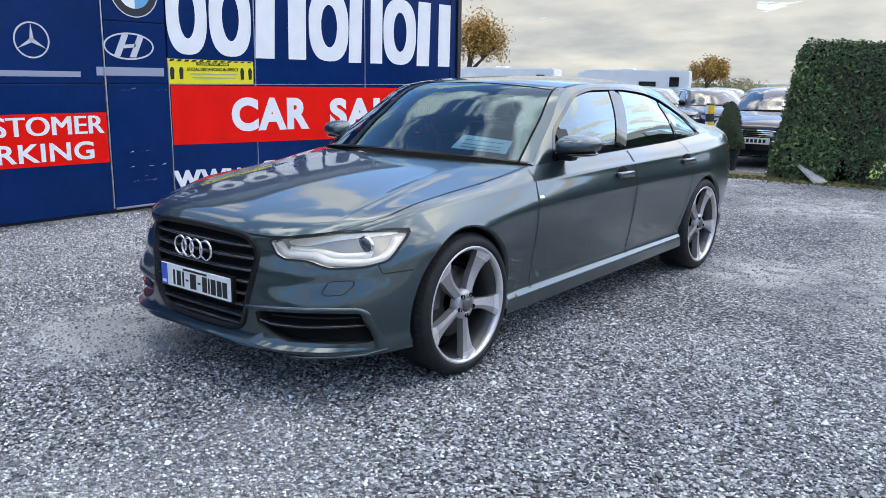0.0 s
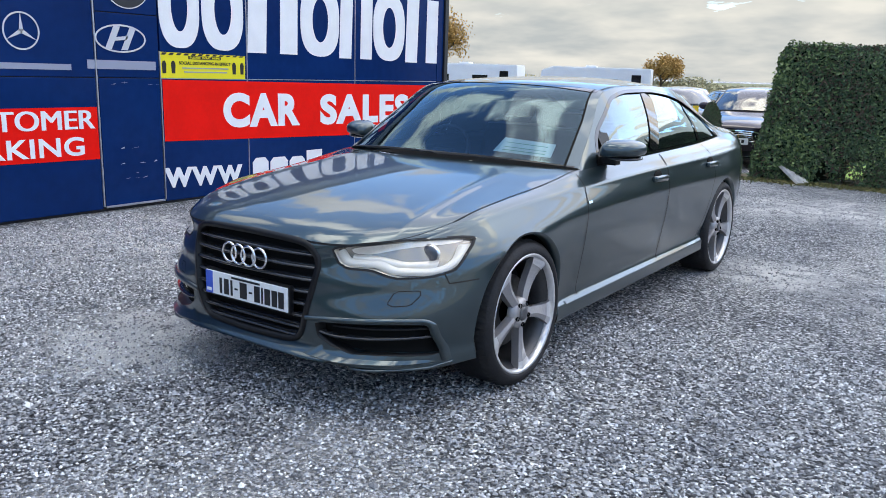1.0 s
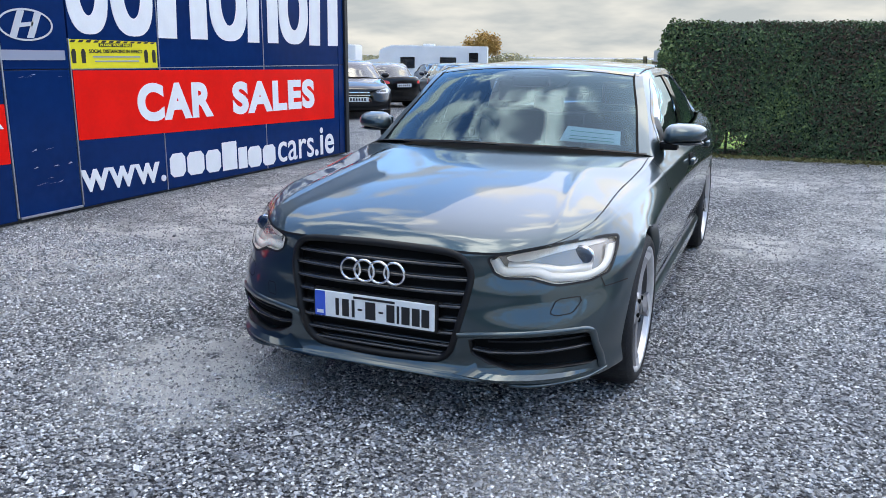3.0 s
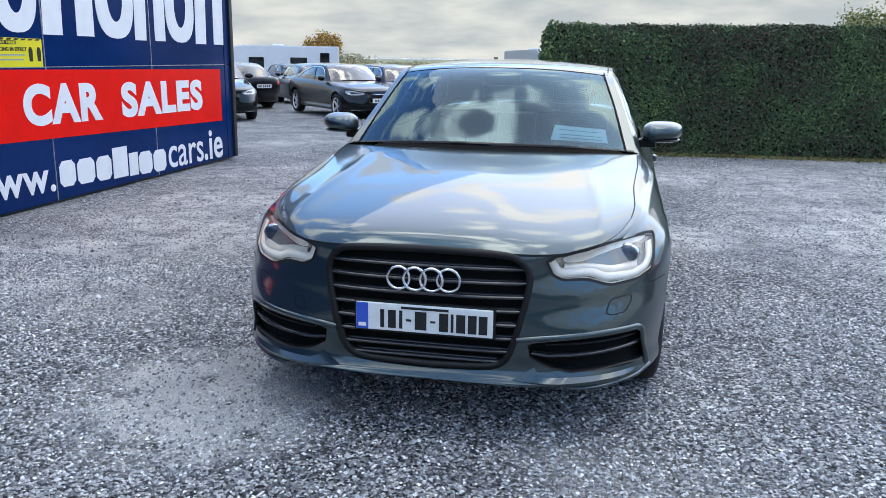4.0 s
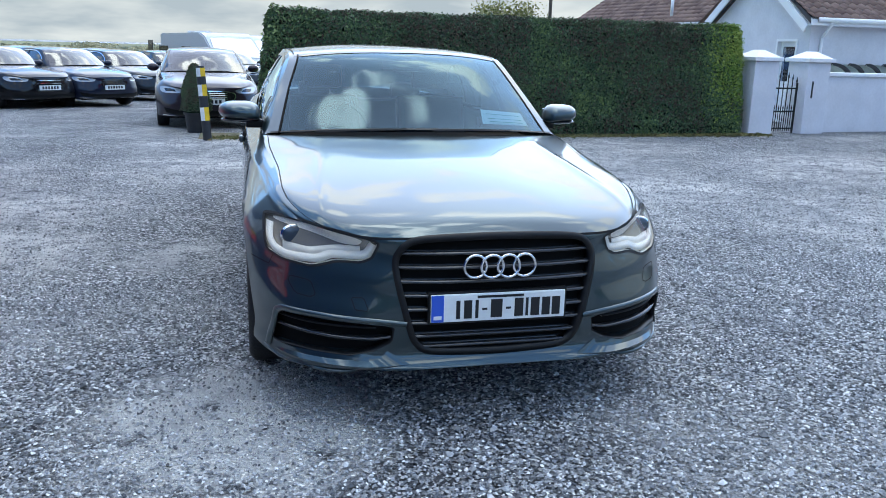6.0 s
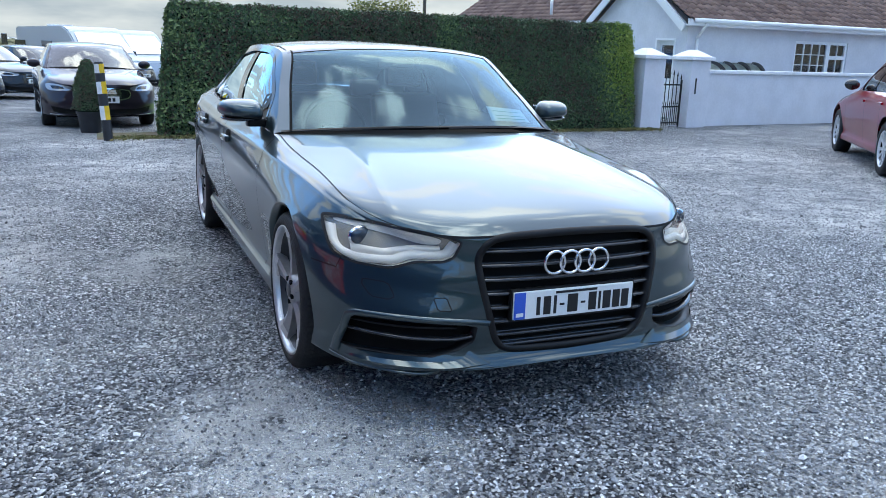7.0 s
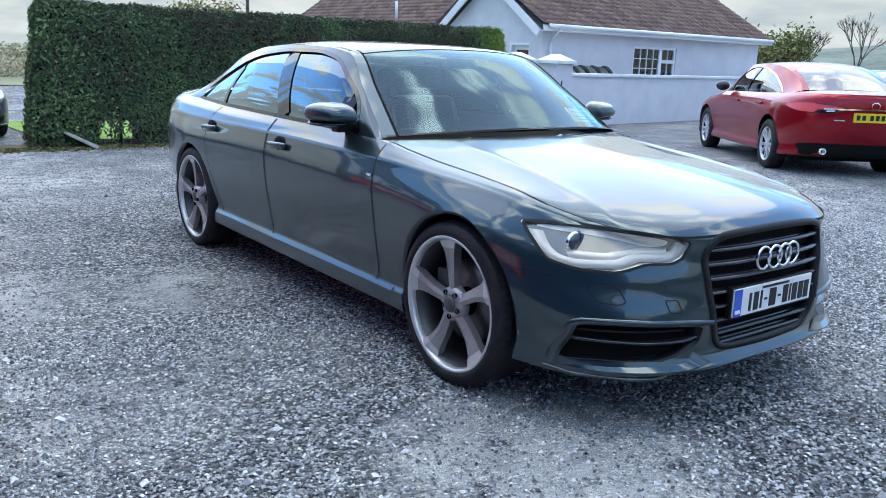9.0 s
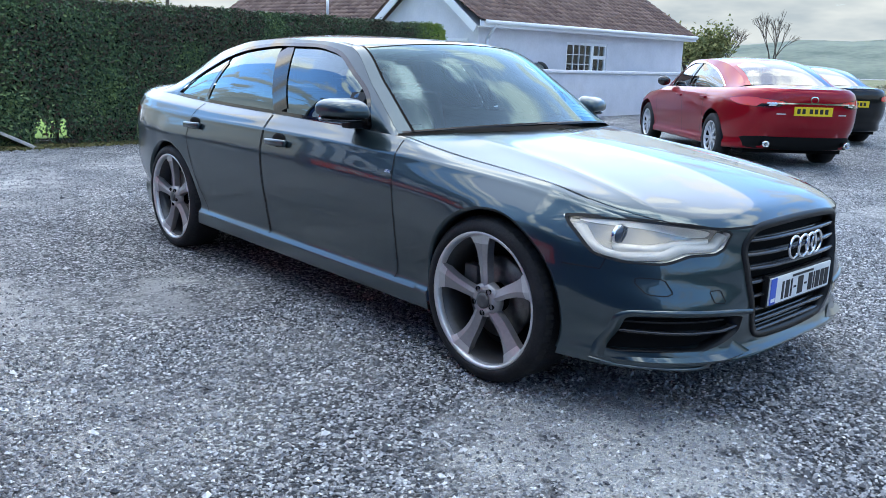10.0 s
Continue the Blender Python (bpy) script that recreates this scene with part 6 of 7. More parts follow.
        strips = [join_vf((np.concatenate([p, q]), grid_faces(2, 44)[:, ::-1])) for p, q in ((gl(up_e) + [0, .058, .004], r0), (r0, r1), (r1, r1 + [0, .004, -.009]), (r1 + [0, .004, -.009], r1 + [0, .05, -.012]))]
        sheet("intake_blade", join_vf(*strips), PAINT, it, "painted lower blade", mirror=m)
        sheet("intake_slat", ribbon(dense([(.40, .362), (.46, .352), (.60, .354), (.800, .362)], .02), .010, gl, .008, 1, False, -.04), GRILLE_BAR, it, mirror=m)
        sheet("intake_slat", ribbon(dense([(.45, .392), (.60, .394), (.79, .396)], .02), .008, gl, .030, 1, False, -.02), BLACK_PLASTIC, it, mirror=m)
        wc = rounded([(.678, .552), (.751, .555), (.756, .535), (.734, .498), (.683, .494), (.662, .505)], 1, .15)
        sheet("washer_cover", ribbon(wc, .004, gl, -.0015, 1, True), SEAM, car, mirror=m)
    twc = rounded([(.480, .464), (.527, .466), (.54, .509), (.496, .511)], 1, .12)
    sheet("towing_cover", ribbon(twc, .004, gl, -.0012, 1, True), SEAM, car, mirror=True)
    # splitter line
    lip = dense([(-.85, .247), (-.8, .232), (-.7, .228), (-.5, .232), (-.3, .244), (0, .249), (.3, .244), (.5, .232), (.7, .228), (.8, .232), (.85, .247)], .03)
    sheet("front_lip", ribbon(lip, .010, gl, -.012, 1, False, -.04), PAINT, car, "thin painted front lip")
    # door mirrors
    for m in (False, True):
        sx = -1 if m else 1
        dm = new("door_mirror"); dm.parent = car; dm.empty_display_size = .05
        bm = bmesh.new()
        bmesh.ops.create_uvsphere(bm, u_segments=32, v_segments=20, radius=1)
        for v in bm.verts:
            x, y, z = v.co
            zz = math.copysign(abs(z) ** .72, z) * (.080 if z > 0 else .036)
            yy = y * (.125 if y < 0 else .050)
            xx = math.copysign(abs(x) ** .62, x) * .128
            zz *= 1 - .38 * (x + 1) / 2 if z > 0 else 1
            v.co = (sx * (.922 + xx * .86), .93 + yy + .035 * x, 1.034 + zz + .012 * x)
        bm_part("mirror_housing", bm, PAINT, dm, "grey mirror housing", smooth=True)
        bm = bmesh.new()
        bmesh.ops.create_uvsphere(bm, u_segments=28, v_segments=14, radius=1, matrix=Matrix.LocRotScale((sx * .915, .935, 1.000), None, (.106, .110, .018)))
        bm_part("mirror_base", bm, GLOSS_BLACK, dm, smooth=True)
        boxpart("mirror_stalk", BLACK_PLASTIC, dm, sx * .79, .90, .955, sx * .89, .97, 1.0, .012)
        bm = bmesh.new()
        box(bm, sx * .835, .972, .99, sx * 1.005, .980, 1.070, .004)
        bm_part("mirror_glass", bm, CHROME, dm)
    # cabin
    cab = new("cabin"); cab.parent = car; cab.empty_display_size = .1
    boxpart("dashboard", CABIN, cab, -.72, .58, .62, .72, .98, .93, .05)
    boxpart("floor_pan", MATT_BLACK, cab, -.76, .5, .28, .76, 3.2, .42)
    boxpart("parcel_shelf", CABIN, cab, -.62, 2.85, .85, .62, 3.35, .98, .02)
    sheet("headliner", B.top_sheet(1.02, 1.98, -.95, .95, lift=-.03), CABIN, cab)
    for x in (-.37, .37):
        st = boxpart("seat", SEAT, cab, x - .25, 1.35, .42, x + .25, 1.85, .62, .06)
        bm = bmesh.new()
        box(bm, x - .24, 1.78, .58, x + .24, 1.90, 1.08, .05)
        for v in bm.verts:
            v.co.y += .30 * (v.co.z - .58)
        bm_part("seat_back", bm, SEAT, cab)
        boxpart("head_rest", SEAT, cab, x - .13, 1.96, 1.12, x + .13, 2.05, 1.28, .04)
    boxpart("rear_seat", SEAT, cab, -.62, 2.75, .5, .62, 2.9, 1.0, .05)
    for x in (-.36, .36):
        boxpart("head_rest", SEAT, cab, x - .12, 2.80, 1.0, x + .12, 2.88, 1.13, .03)
    v, f = lathe([(.18 + .014 * math.cos(t), .014 * math.sin(t)) for t in np.linspace(0, 2 * math.pi, 9)], 40)
    v = np.stack([v[:, 1] - .37, 1.08 + v[:, 0] + .35 * v[:, 2], .92 + v[:, 2] * .93], 1)
    sheet("steering_wheel", (v, f), CABIN, cab)
    boxpart("steering_boss", CABIN, cab, -.45, 1.05, .86, -.29, 1.10, .95, .02)
    boxpart("interior_mirror", BLACK_PLASTIC, cab, -.11, 1.10, 1.265, .11, 1.13, 1.325, .012)
    nb = new("windscreen_notice"); nb.parent = car; nb.empty_display_size = .05
    nb["label"] = "pale paper notice behind the windscreen"
    q = B.top_at(np.array([.10, .10, .26, .26]), np.array([.44, .82, .82, .47])) + [0, .006, -.010]
    sheet("notice_sheet", (q, np.array([[0, 1, 2, 3]])), PAPER, nb, flat=True)
    for a, b in ((.115, .125), (.15, .158), (.20, .208)):
        q = B.top_at(np.array([a, a, b, b]), np.array([.50, .78, .78, .50])) + [0, .004, -.006]
        sheet("notice_line", (q, np.array([[0, 1, 2, 3]])), PAPER_GREEN, nb, flat=True)
    for u0, u1 in ((.05, .62), (-.70, -.12)):
        t = np.linspace(0, 1, 14)
        p = B.top_at(.004 + .012 * t, u0 + (u1 - u0) * t) + [0, -.010, -.004]
        sheet("wiper", join_vf((np.concatenate([p, p + [0, .006, .009]]), grid_faces(2, 14)), (np.concatenate([p + [0, .006, .009], p + [0, .018, .003]]), grid_faces(2, 14))), BLACK_PLASTIC, car)
    # tail lamps
    tl = rounded([(.56, .80), (.80, .81), (.84, .85), (.83, .91), (.58, .915)], 1)
    for m in (False, True):
        sheet("tail_lamp", fill(tl, lambda q: sh.rear(q), .015, .004), TAIL_RED, car, "red tail lamp", mirror=m)
    for x, rt in ((.914, True), (-.914, False)):
        for y in (-.028, 2.912):
            wheel(car, .343, .276, .235, x - (.012 if rt else -.012) , y, .342, rt)
    bm = bmesh.new()
    box(bm, -.014, 2.46, 1.36, .014, 2.58, 1.415, .010)
    bm_part("roof_aerial", bm, PAINT, car)
    return car


grey_saloon()


# ---- parked cars of the lot ----
def parked_car(name, label, coat, m, high=1.0, style=0, back=False, plate=None, quality=(13, 42, 9), hatch=False, rim="plain"):
    """A parked car at pose m, built facing -y: painted body, glass, lamps, wheels."""
    car = empty(name, label, "car", m, "parked cars")
    P = paint(name + "_paint", coat, .35 if rim == "ten" else .2, 1.42)
    P.node_tree.nodes["Principled BSDF"].inputs["Specular IOR Level"].default_value = .1
    top = TOP
    if hatch:
        top = dict(TOP)
        top["z"] = ((.66, .948), (.95, 1.145), (1.26, 1.338), (1.5, 1.38), (2.2, 1.39), (2.9, 1.34), (3.2, 1.25), (3.36, 1.035))
        top["x"] = ((.66, .775), (1.26, .60), (2.2, .61), (3.0, .60), (3.36, .66))
        top["zc"] = ((0, .990), (.5, 1.205), (1, 1.395), (1.55, 1.44), (2, 1.40), (2.5, 1.23), (3, 1.04))
        top["ys"] = ((0, .66), (1, 1.26), (2, 3.0), (3, 3.36)); top["yc"] = ((0, .42), (1, 1.12), (2, 3.05), (3, 3.52))
    B = Body(LEVELS, top, dict(HOOD, nu=16, nr=18), TAILP, cols=quality, rows=20)
    sh, skin = B.sh, B.skin
    for cy in (-.02, 2.912):
        skin.take(disc_outline(cy, .338, .375, 40), flat_side, sh.side, lambda c, cy=cy: np.abs(c[:, 1] - cy) < .5)
    up = B.upper_skin(50, 9)
    dl = [(y, float(sh.lev(sh.zs, np.array([y]), np.array([9.0]))[0]) + .014) for y in np.linspace(.92, 2.98, 9)] + ([(3.0, 1.25), (2.8, 1.30), (2.1, 1.345)] if hatch else [(2.80, 1.10), (2.62, 1.17), (2.42, 1.235), (2.1, 1.300)]) + [(1.8, 1.33), (1.5, 1.325), (1.32, 1.29), (1.08, 1.165)]
    gl = up.take(np.array(dl), flat_side, B.upper)
    H, T = B.hood, B.tail
    sk = np.array([1, 1, high])
    parts = []
    for mir in (False, True):
        for s_ in (skin, up):
            used, inv = np.unique(s_.f.ravel(), return_inverse=True)
            v, f = s_.v[used] * ([-1, 1, 1] if mir else [1, 1, 1]), inv.reshape(-1, 4)
            parts.append((v, f[:, ::-1] if mir else f))
    for G in (H, T):
        v = np.concatenate([(G[1:] * [-1, 1, 1])[::-1], G]).reshape(-1, 3)
        parts.append((v, grid_faces(2 * G.shape[0] - 1, G.shape[1])))
    parts.append(B.top_sheet(1.0, 2.0, nt=10, nu=15))
    v, f = join_vf(*parts)
    sheet("body", (v * sk, f), P, car)
    for mir in (False, True):
        used, inv = np.unique(gl.f.ravel(), return_inverse=True)
        sheet("side_window", ((gl.v[used] - [.012, 0, 0]) * sk, inv.reshape(-1, 4)), LOT_GLASS, car, mirror=mir)
        fr = lambda pts, w, nm, mt: sheet(nm, (lambda vf: (vf[0] * sk, vf[1]))(ribbon(pts, w, B.upper, .002, 0, False)), mt, car, mirror=mir)
        fr(soft([(1.64, .982), (1.72, 1.15), (1.80, 1.325)], 8), .08, "pillar_trim", GLOSS_BLACK)
        if style % 2 == 0 or rim == "ten":
            fr(soft([dl[0]] + dl[:8:-1] + [dl[8]], 30), .018, "chrome_trim", CHROME)
    vf = B.top_sheet(0.0, 1.0, -.96, .96, 10, 15, .001); sheet("windscreen", (vf[0] * sk, vf[1]), LOT_GLASS, car)
    vf = B.top_sheet(2.0, 3.0, -.90, .90, 8, 13, .003); sheet("rear_window", (vf[0] * sk, vf[1]), LOT_GLASS, car)
    for u in (-1, 1):
        vf = B.top_sheet(0.0, 1.0, u * .95, u * 1.0, 8, 3, .003); sheet("pillar", (vf[0] * sk, vf[1]), P, car)
        vf = B.top_sheet(2.0, 3.0, u * .90, u * 1.0, 8, 3, .0015); sheet("rear_pillar", (vf[0] * sk, vf[1]), P, car)
    front = lambda q: sh.front(np.asarray(q, float))
    rear = lambda q: sh.rear(np.asarray(q, float))
    boxpart("cabin", CABIN, car, -.62, .62, .5, .62, 3.1, .96 * high)
    boxpart("underbody", MATT_BLACK, car, -.70, -.62, .19, .70, 3.6, .30)
    for x in (-.36, .36):
        boxpart("seat_back", CABIN, car, x - .22, 1.75, .9, x + .22, 1.88, 1.20 * high, .03)
    grs = [both([(0, .70), (.36, .69), (.40, .60), (.34, .42), (0, .40)]), both([(0, .68), (.42, .66), (.46, .58), (.40, .50), (0, .49)]), both([(0, .70), (.30, .70), (.38, .60), (.30, .50), (0, .49)])][style % 3]
    vf = fill(grs, front, .04, -.004); sheet("grille", (vf[0] * sk, vf[1]), GLOSS_BLACK, car)
    for z in np.linspace(grs[:, 1].min() + .05, grs[:, 1].max() - .04, 4):
        hw = .30
        vf = ribbon(dense([(-hw, z), (0, z), (hw, z)], .1), .012, front, -.012, 1, False); sheet("grille_bar", (vf[0] * sk, vf[1]), CHROME if style % 3 < 2 else GRILLE_BAR, car)
    if style % 3 == 1:
        vf = ribbon(rounded(grs, 1), .02, front, -.008, 1, True); sheet("grille_frame", (vf[0] * sk, vf[1]), CHROME, car)
    low = both([(0, .33), (.55, .34), (.78, .38), (.74, .28), (.5, .25), (0, .25)])
    vf = fill(low, front, .05, -.003); sheet("lower_intake", (vf[0] * sk, vf[1]), MATT_BLACK, car)
    vf = ribbon(dense([(-.80, .25), (-.5, .235), (.5, .235), (.80, .25)], .08), .010, front, -.012, 1, False); sheet("bumper_strip", (vf[0] * sk, vf[1]), CHROME if style != 1 else SILVER, car)
    lamp = rounded([(.44, .70), (.47, .64), (.62, .63), (.78, .63), (.835, .68), (.82, .745), (.70, .74)], 1)
    tl = rounded([(.34, .848), (.46, .806), (.60, .792), (.74, .800), (.80, .84), (.79, .905), (.62, .895), (.40, .872)], 1) if rim == "ten" else rounded([(.50, .80), (.84, .82), (.87, .86), (.85, .93), (.52, .90)], 1)
    for mir in (False, True):
        vf = fill(lamp, front, .03, -.004); sheet("headlamp", (vf[0] * sk, vf[1]), LOT_LAMP, car, mirror=mir)
        vf = fill(np.array([(.56, .66), (.74, .66), (.76, .71), (.60, .71)]), front, .03, -.007); sheet("lamp_unit", (vf[0] * sk, vf[1]), GLOSS_BLACK, car, mirror=mir)
        vf = fill(tl, rear, .03, .006); sheet("tail_lamp", (vf[0] * sk, vf[1]), LAMP_RED, car, "red tail lamp", mirror=mir)
        vf = ribbon(tl, .012, rear, .0065, 1, True); sheet("lamp_gap", (vf[0] * sk, vf[1]), SEAM, car, mirror=mir)
        sx = -1 if mir else 1
        bm = bmesh.new()
        bmesh.ops.create_uvsphere(bm, u_segments=14, v_segments=8, radius=1, matrix=Matrix.LocRotScale((sx * .94, .85, 1.03 * high), None, (.11, .07, .075)))
        bm_part("door_mirror", bm, GLOSS_BLACK if rim == "ten" else P, car, smooth=True)
    py = float(front([[0, .45]])[0, 1])
    boxpart("number_plate", PLATE_WHITE, car, -.26, py - .03, .44 * high, .26, py - .01, .55 * high)
    for k in range(6):
        boxpart("plate_bar", INK, car, -.20 + k * .07, py - .032, .465 * high, -.155 + k * .07, py - .03, .525 * high)
    ry = float(rear([[0, .72]])[0, 1])
    rp = boxpart("number_plate", PLATE_YELLOW if plate is None else PLATE_WHITE, car, -.26, ry + .005, .70 * high, .26, ry + .02, .81 * high)
    for k in range(6):
        boxpart("plate_bar", INK, car, -.20 + k * .07 + (.03 if k > 3 else 0), ry + .02, .725 * high, -.155 + k * .07 + (.03 if k > 3 else 0), ry + .022, .785 * high)
    for x, rt in ((.905, True), (-.905, False)):
        for y in (0, 2.912):
            w = new("wheel"); w.parent = car; w.empty_display_size = .1
            w.matrix_local = pose(x, y, .325, 0, 0, 0 if rt else 180)
            sheet("tyre", lathe([(.215, -.01), (.235, .004), (.30, .002), (.325, -.02), (.325, -.2), (.22, -.21)], 30), TYRE, w)
            sheet("rim_lip", lathe([(.200, -.03), (.208, -.006), (.222, -.002)], 30), SILVER, w)
            sheet("wheel_back", lathe([(.0005, -.10), (.21, -.10)], 24), MATT_BLACK, w)
            sheet("hub", lathe([(.055, -.05), (.05, -.02), (.0005, -.016)], 16), SILVER, w)
            for i in range(10 if rim == "ten" else 5):
                a0 = 2 * math.pi * i / (10 if rim == "ten" else 5) + (.09 if i % 2 and rim == "ten" else 0)
                vs = []
                for rr, ww, dx in ((.04, .018, -.018), (.12, .017, -.022), (.205, .022 if rim == "ten" else .034, -.012)):
                    for o in (-ww, ww):
                        vs.append((dx, rr * math.cos(a0) - o * math.sin(a0), rr * math.sin(a0) + o * math.cos(a0)))
                    for o in (-ww, ww):
                        vs.append((dx - .03, rr * math.cos(a0) - o * math.sin(a0), rr * math.sin(a0) + o * math.cos(a0)))
                fs = []
                for k in range(2):
                    b = 4 * k
                    fs += [(b, b + 1, b + 5, b + 4), (b + 1, b + 3, b + 7, b + 5), (b + 2, b, b + 4, b + 6)]
                sheet("spoke", (np.array(vs), np.array(fs)), SILVER, w, flat=True)
    return car, B, P


LOT_LAMP = material("lot_headlamp", (0.34, 0.36, 0.39), rough=0.15, metal=0.6, coat=0.5)
LAMP_RED = material("red_lamp", (0.75, 0.025, 0.022), rough=0.1, coat=0.5)
LOT_GLASS = glass("lot_car_glass", (0.45, 0.58, 0.64), 0.42, 1.9)


def stand(x, y, yaw):
    return pose(x, y, float(fall(y)), 0, 0, yaw)


# red saloon seen from behind; its rear left wheel stands at (7.5, 3.85)
hd = math.degrees(math.atan2(1.75, 2.25))
ux, uy = math.sin(math.radians(hd)), math.cos(math.radians(hd))
# the car is built facing -y with its left at +x, then turned to face (ux, uy)
rear_l = Vector((7.52, 3.86))
left = Vector((-uy, ux))
front_axle = rear_l + Vector((ux, uy)) * 2.86 - left * .90
RED_POSE = pose(front_axle.x, front_axle.y, 0, 0, 0, 180 - hd)
red, RB, RP = parked_car("red_saloon", "glossy red saloon parked with its tail towards the forecourt", (0.30, 0.001, 0.011), RED_POSE @ Matrix.Diagonal((.985, .982, 1.04, 1)), style=1, rim="ten", quality=(19, 84, 21))
rr = lambda q: RB.sh.rear(np.asarray(q, float))
sheet("boot_trim", ribbon(dense([(-.60, .845), (0, .85), (.60, .845)], .05), .018, rr, .022, 1, False), CHROME, red, "chrome strip across the boot")
for mr in (False, True):
    sheet("lamp_side", fill(rounded([(3.36, .872), (3.55, .822), (3.74, .800), (3.90, .80), (3.90, .91), (3.70, .910), (3.50, .892)], 1), RB.sh.side, .03, .010, 0), LAMP_RED, red, mirror=mr)
    sheet("lamp_shade", fill(rounded([(.40, .832), (.50, .803), (.64, .795), (.73, .803), (.70, .832), (.52, .845)], 1), rr, .03, .010), GLOSS_BLACK, red, "dark lower part of the tail lamp", mirror=mr)
    sheet("reverse_lamp", fill(rounded([(.47, .832), (.50, .814), (.585, .810), (.57, .834)], 1), rr, .02, .013), LAMP_SILVER, red, mirror=mr)
sheet("diffuser", fill(both([(0, .425), (.62, .425), (.78, .405), (.74, .27), (0, .25)]), rr, .04, .008), MATT_BLACK, red)
for x in (-.56, .56):
    v, f = lathe([(.034, 0), (.038, .01), (.038, -.12), (.031, -.12), (.031, 0)], 20)
    sheet("exhaust_pipe", (v[:, [1, 0, 2]] * [1, -1, 1] + [x, float(rr([[x, .33]])[0, 1]) + .03, .335], f), CHROME, red)
ring = [( .052 * math.cos(a), .040 * math.sin(a) + .895) for a in np.linspace(0, 2 * math.pi, 24, endpoint=False)]
sheet("boot_badge", ribbon(np.array(ring), .010, rr, .020, 1, True), CHROME, red)
for x in (-.42, .42):
    sheet("boot_letter_bar", ribbon(dense([(x - .06, .715), (x + .06, .715)], .02), .014, rr, .008, 1, False), SILVER, red)
for mr in (False, True):
    for y0, z0 in ((1.53, .84), (2.52, .85)):
        hx = float(RB.sh.side(np.array([[y0, z0]]))[0, 0])
        sx = -1 if mr else 1
        boxpart("door_handle", RP, red, sx * (hx - .01), y0 - .09, z0 - .015, sx * (hx + .03), y0 + .09, z0 + .015, .008)
    for pts in ([(.50, .32), (.49, .95)], [(1.69, .32), (1.70, .96)], [(2.44, .36), (2.56, .62), (2.56, .97)]):
        sheet("door_gap", ribbon(dense(pts, .03), .008, RB.sh.side, .002, 0, False), SEAM, red, mirror=mr)

LOT = [
    ("black_coupe", "black four-door coupe with a bright barred grille", (0.006, 0.006, 0.008), -5.87, 17.75, 43, 1.0, 0),
    ("navy_saloon", "dark blue saloon with kidney-shaped dark grille", (0.010, 0.014, 0.030), -4.55, 18.70, 40, 1.0, 2),
    ("slate_saloon", "dark slate saloon in the middle of the row", (0.016, 0.022, 0.030), -3.55, 21.90, 40, 1.0, 0),
    ("teal_hatchback", "dark teal hatchback farther along the row", (0.010, 0.028, 0.040), -2.6, 25.6, 35, 1.02, 1),
    ("plum_saloon", "dark plum saloon with a chrome-edged grille behind the bollard", (0.022, 0.016, 0.024), -1.55, 12.35, 5, 1.0, 1),
    ("black_estate", "black estate car standing behind the sign", (0.008, 0.008, 0.010), -8.85, 15.0, 35, 1.02, 0),
]
for nm, lb, col, x, y, yaw, hi, st in LOT:
    parked_car(nm, lb, col, stand(x, y, yaw), hi, st, plate="white")
parked_car("dark_hatchback", "black hatchback with its tail lamps towards the yard", (0.010, 0.010, 0.013), stand(-11.6, 27.4, 222), 1.06, 0, plate="white", hatch=True)
parked_car("black_sports_hatch", "black rounded hatchback with a wide red lamp band", (0.006, 0.006, 0.007), stand(-13.4, 22.8, 236), 1.0, 2, plate="white", hatch=True)
parked_car("black_saloon", "black saloon parked beyond the red one", (0.008, 0.008, 0.009), pose(14.6, 6.9, 0, 0, 0, 180 - hd), 1.0, 0)
more = [("grey_estate", "dark grey estate in the far row", (0.03, 0.035, 0.04), -7.2, 27.5, 40, 1.05, True), ("blue_estate", "dark blue estate in the far row", (0.012, 0.018, 0.035), -11.5, 27.0, 215, 1.05, True), ("silver_estate", "silver car in the back row", (0.20, 0.21, 0.22), -5.2, 30.5, 40, 1.05, True)]
made = []
for nm, lb, col, x, y, yaw, hi, ht in more:
    made.append(parked_car(nm, lb, col, stand(x, y, yaw), hi, 1, plate="white", hatch=ht, quality=(9, 26, 7))[0])
for src, x, y, yaw in ((0, -14.5, 27.5, 215), (1, -2.4, 31.5, 40), (2, -17.5, 28.5, 215), (0, -10.2, 32.5, 40), (1, -14.0, 34.0, 40), (0, -.4, 29.5, 40), (2, -21, 31, 215), (1, 17.8, 9.2, 180 - 38)):
    copy_thing(made[src], stand(x, y, yaw))

# ---- motorhomes and vans ----
MH_WHITE = material("motorhome_white", (0.78, 0.79, 0.80), rough=0.35, vary=0.03, scale=2)
MH_GREY = material("van_silver", (0.42, 0.46, 0.50), rough=0.3, metal=0.4)


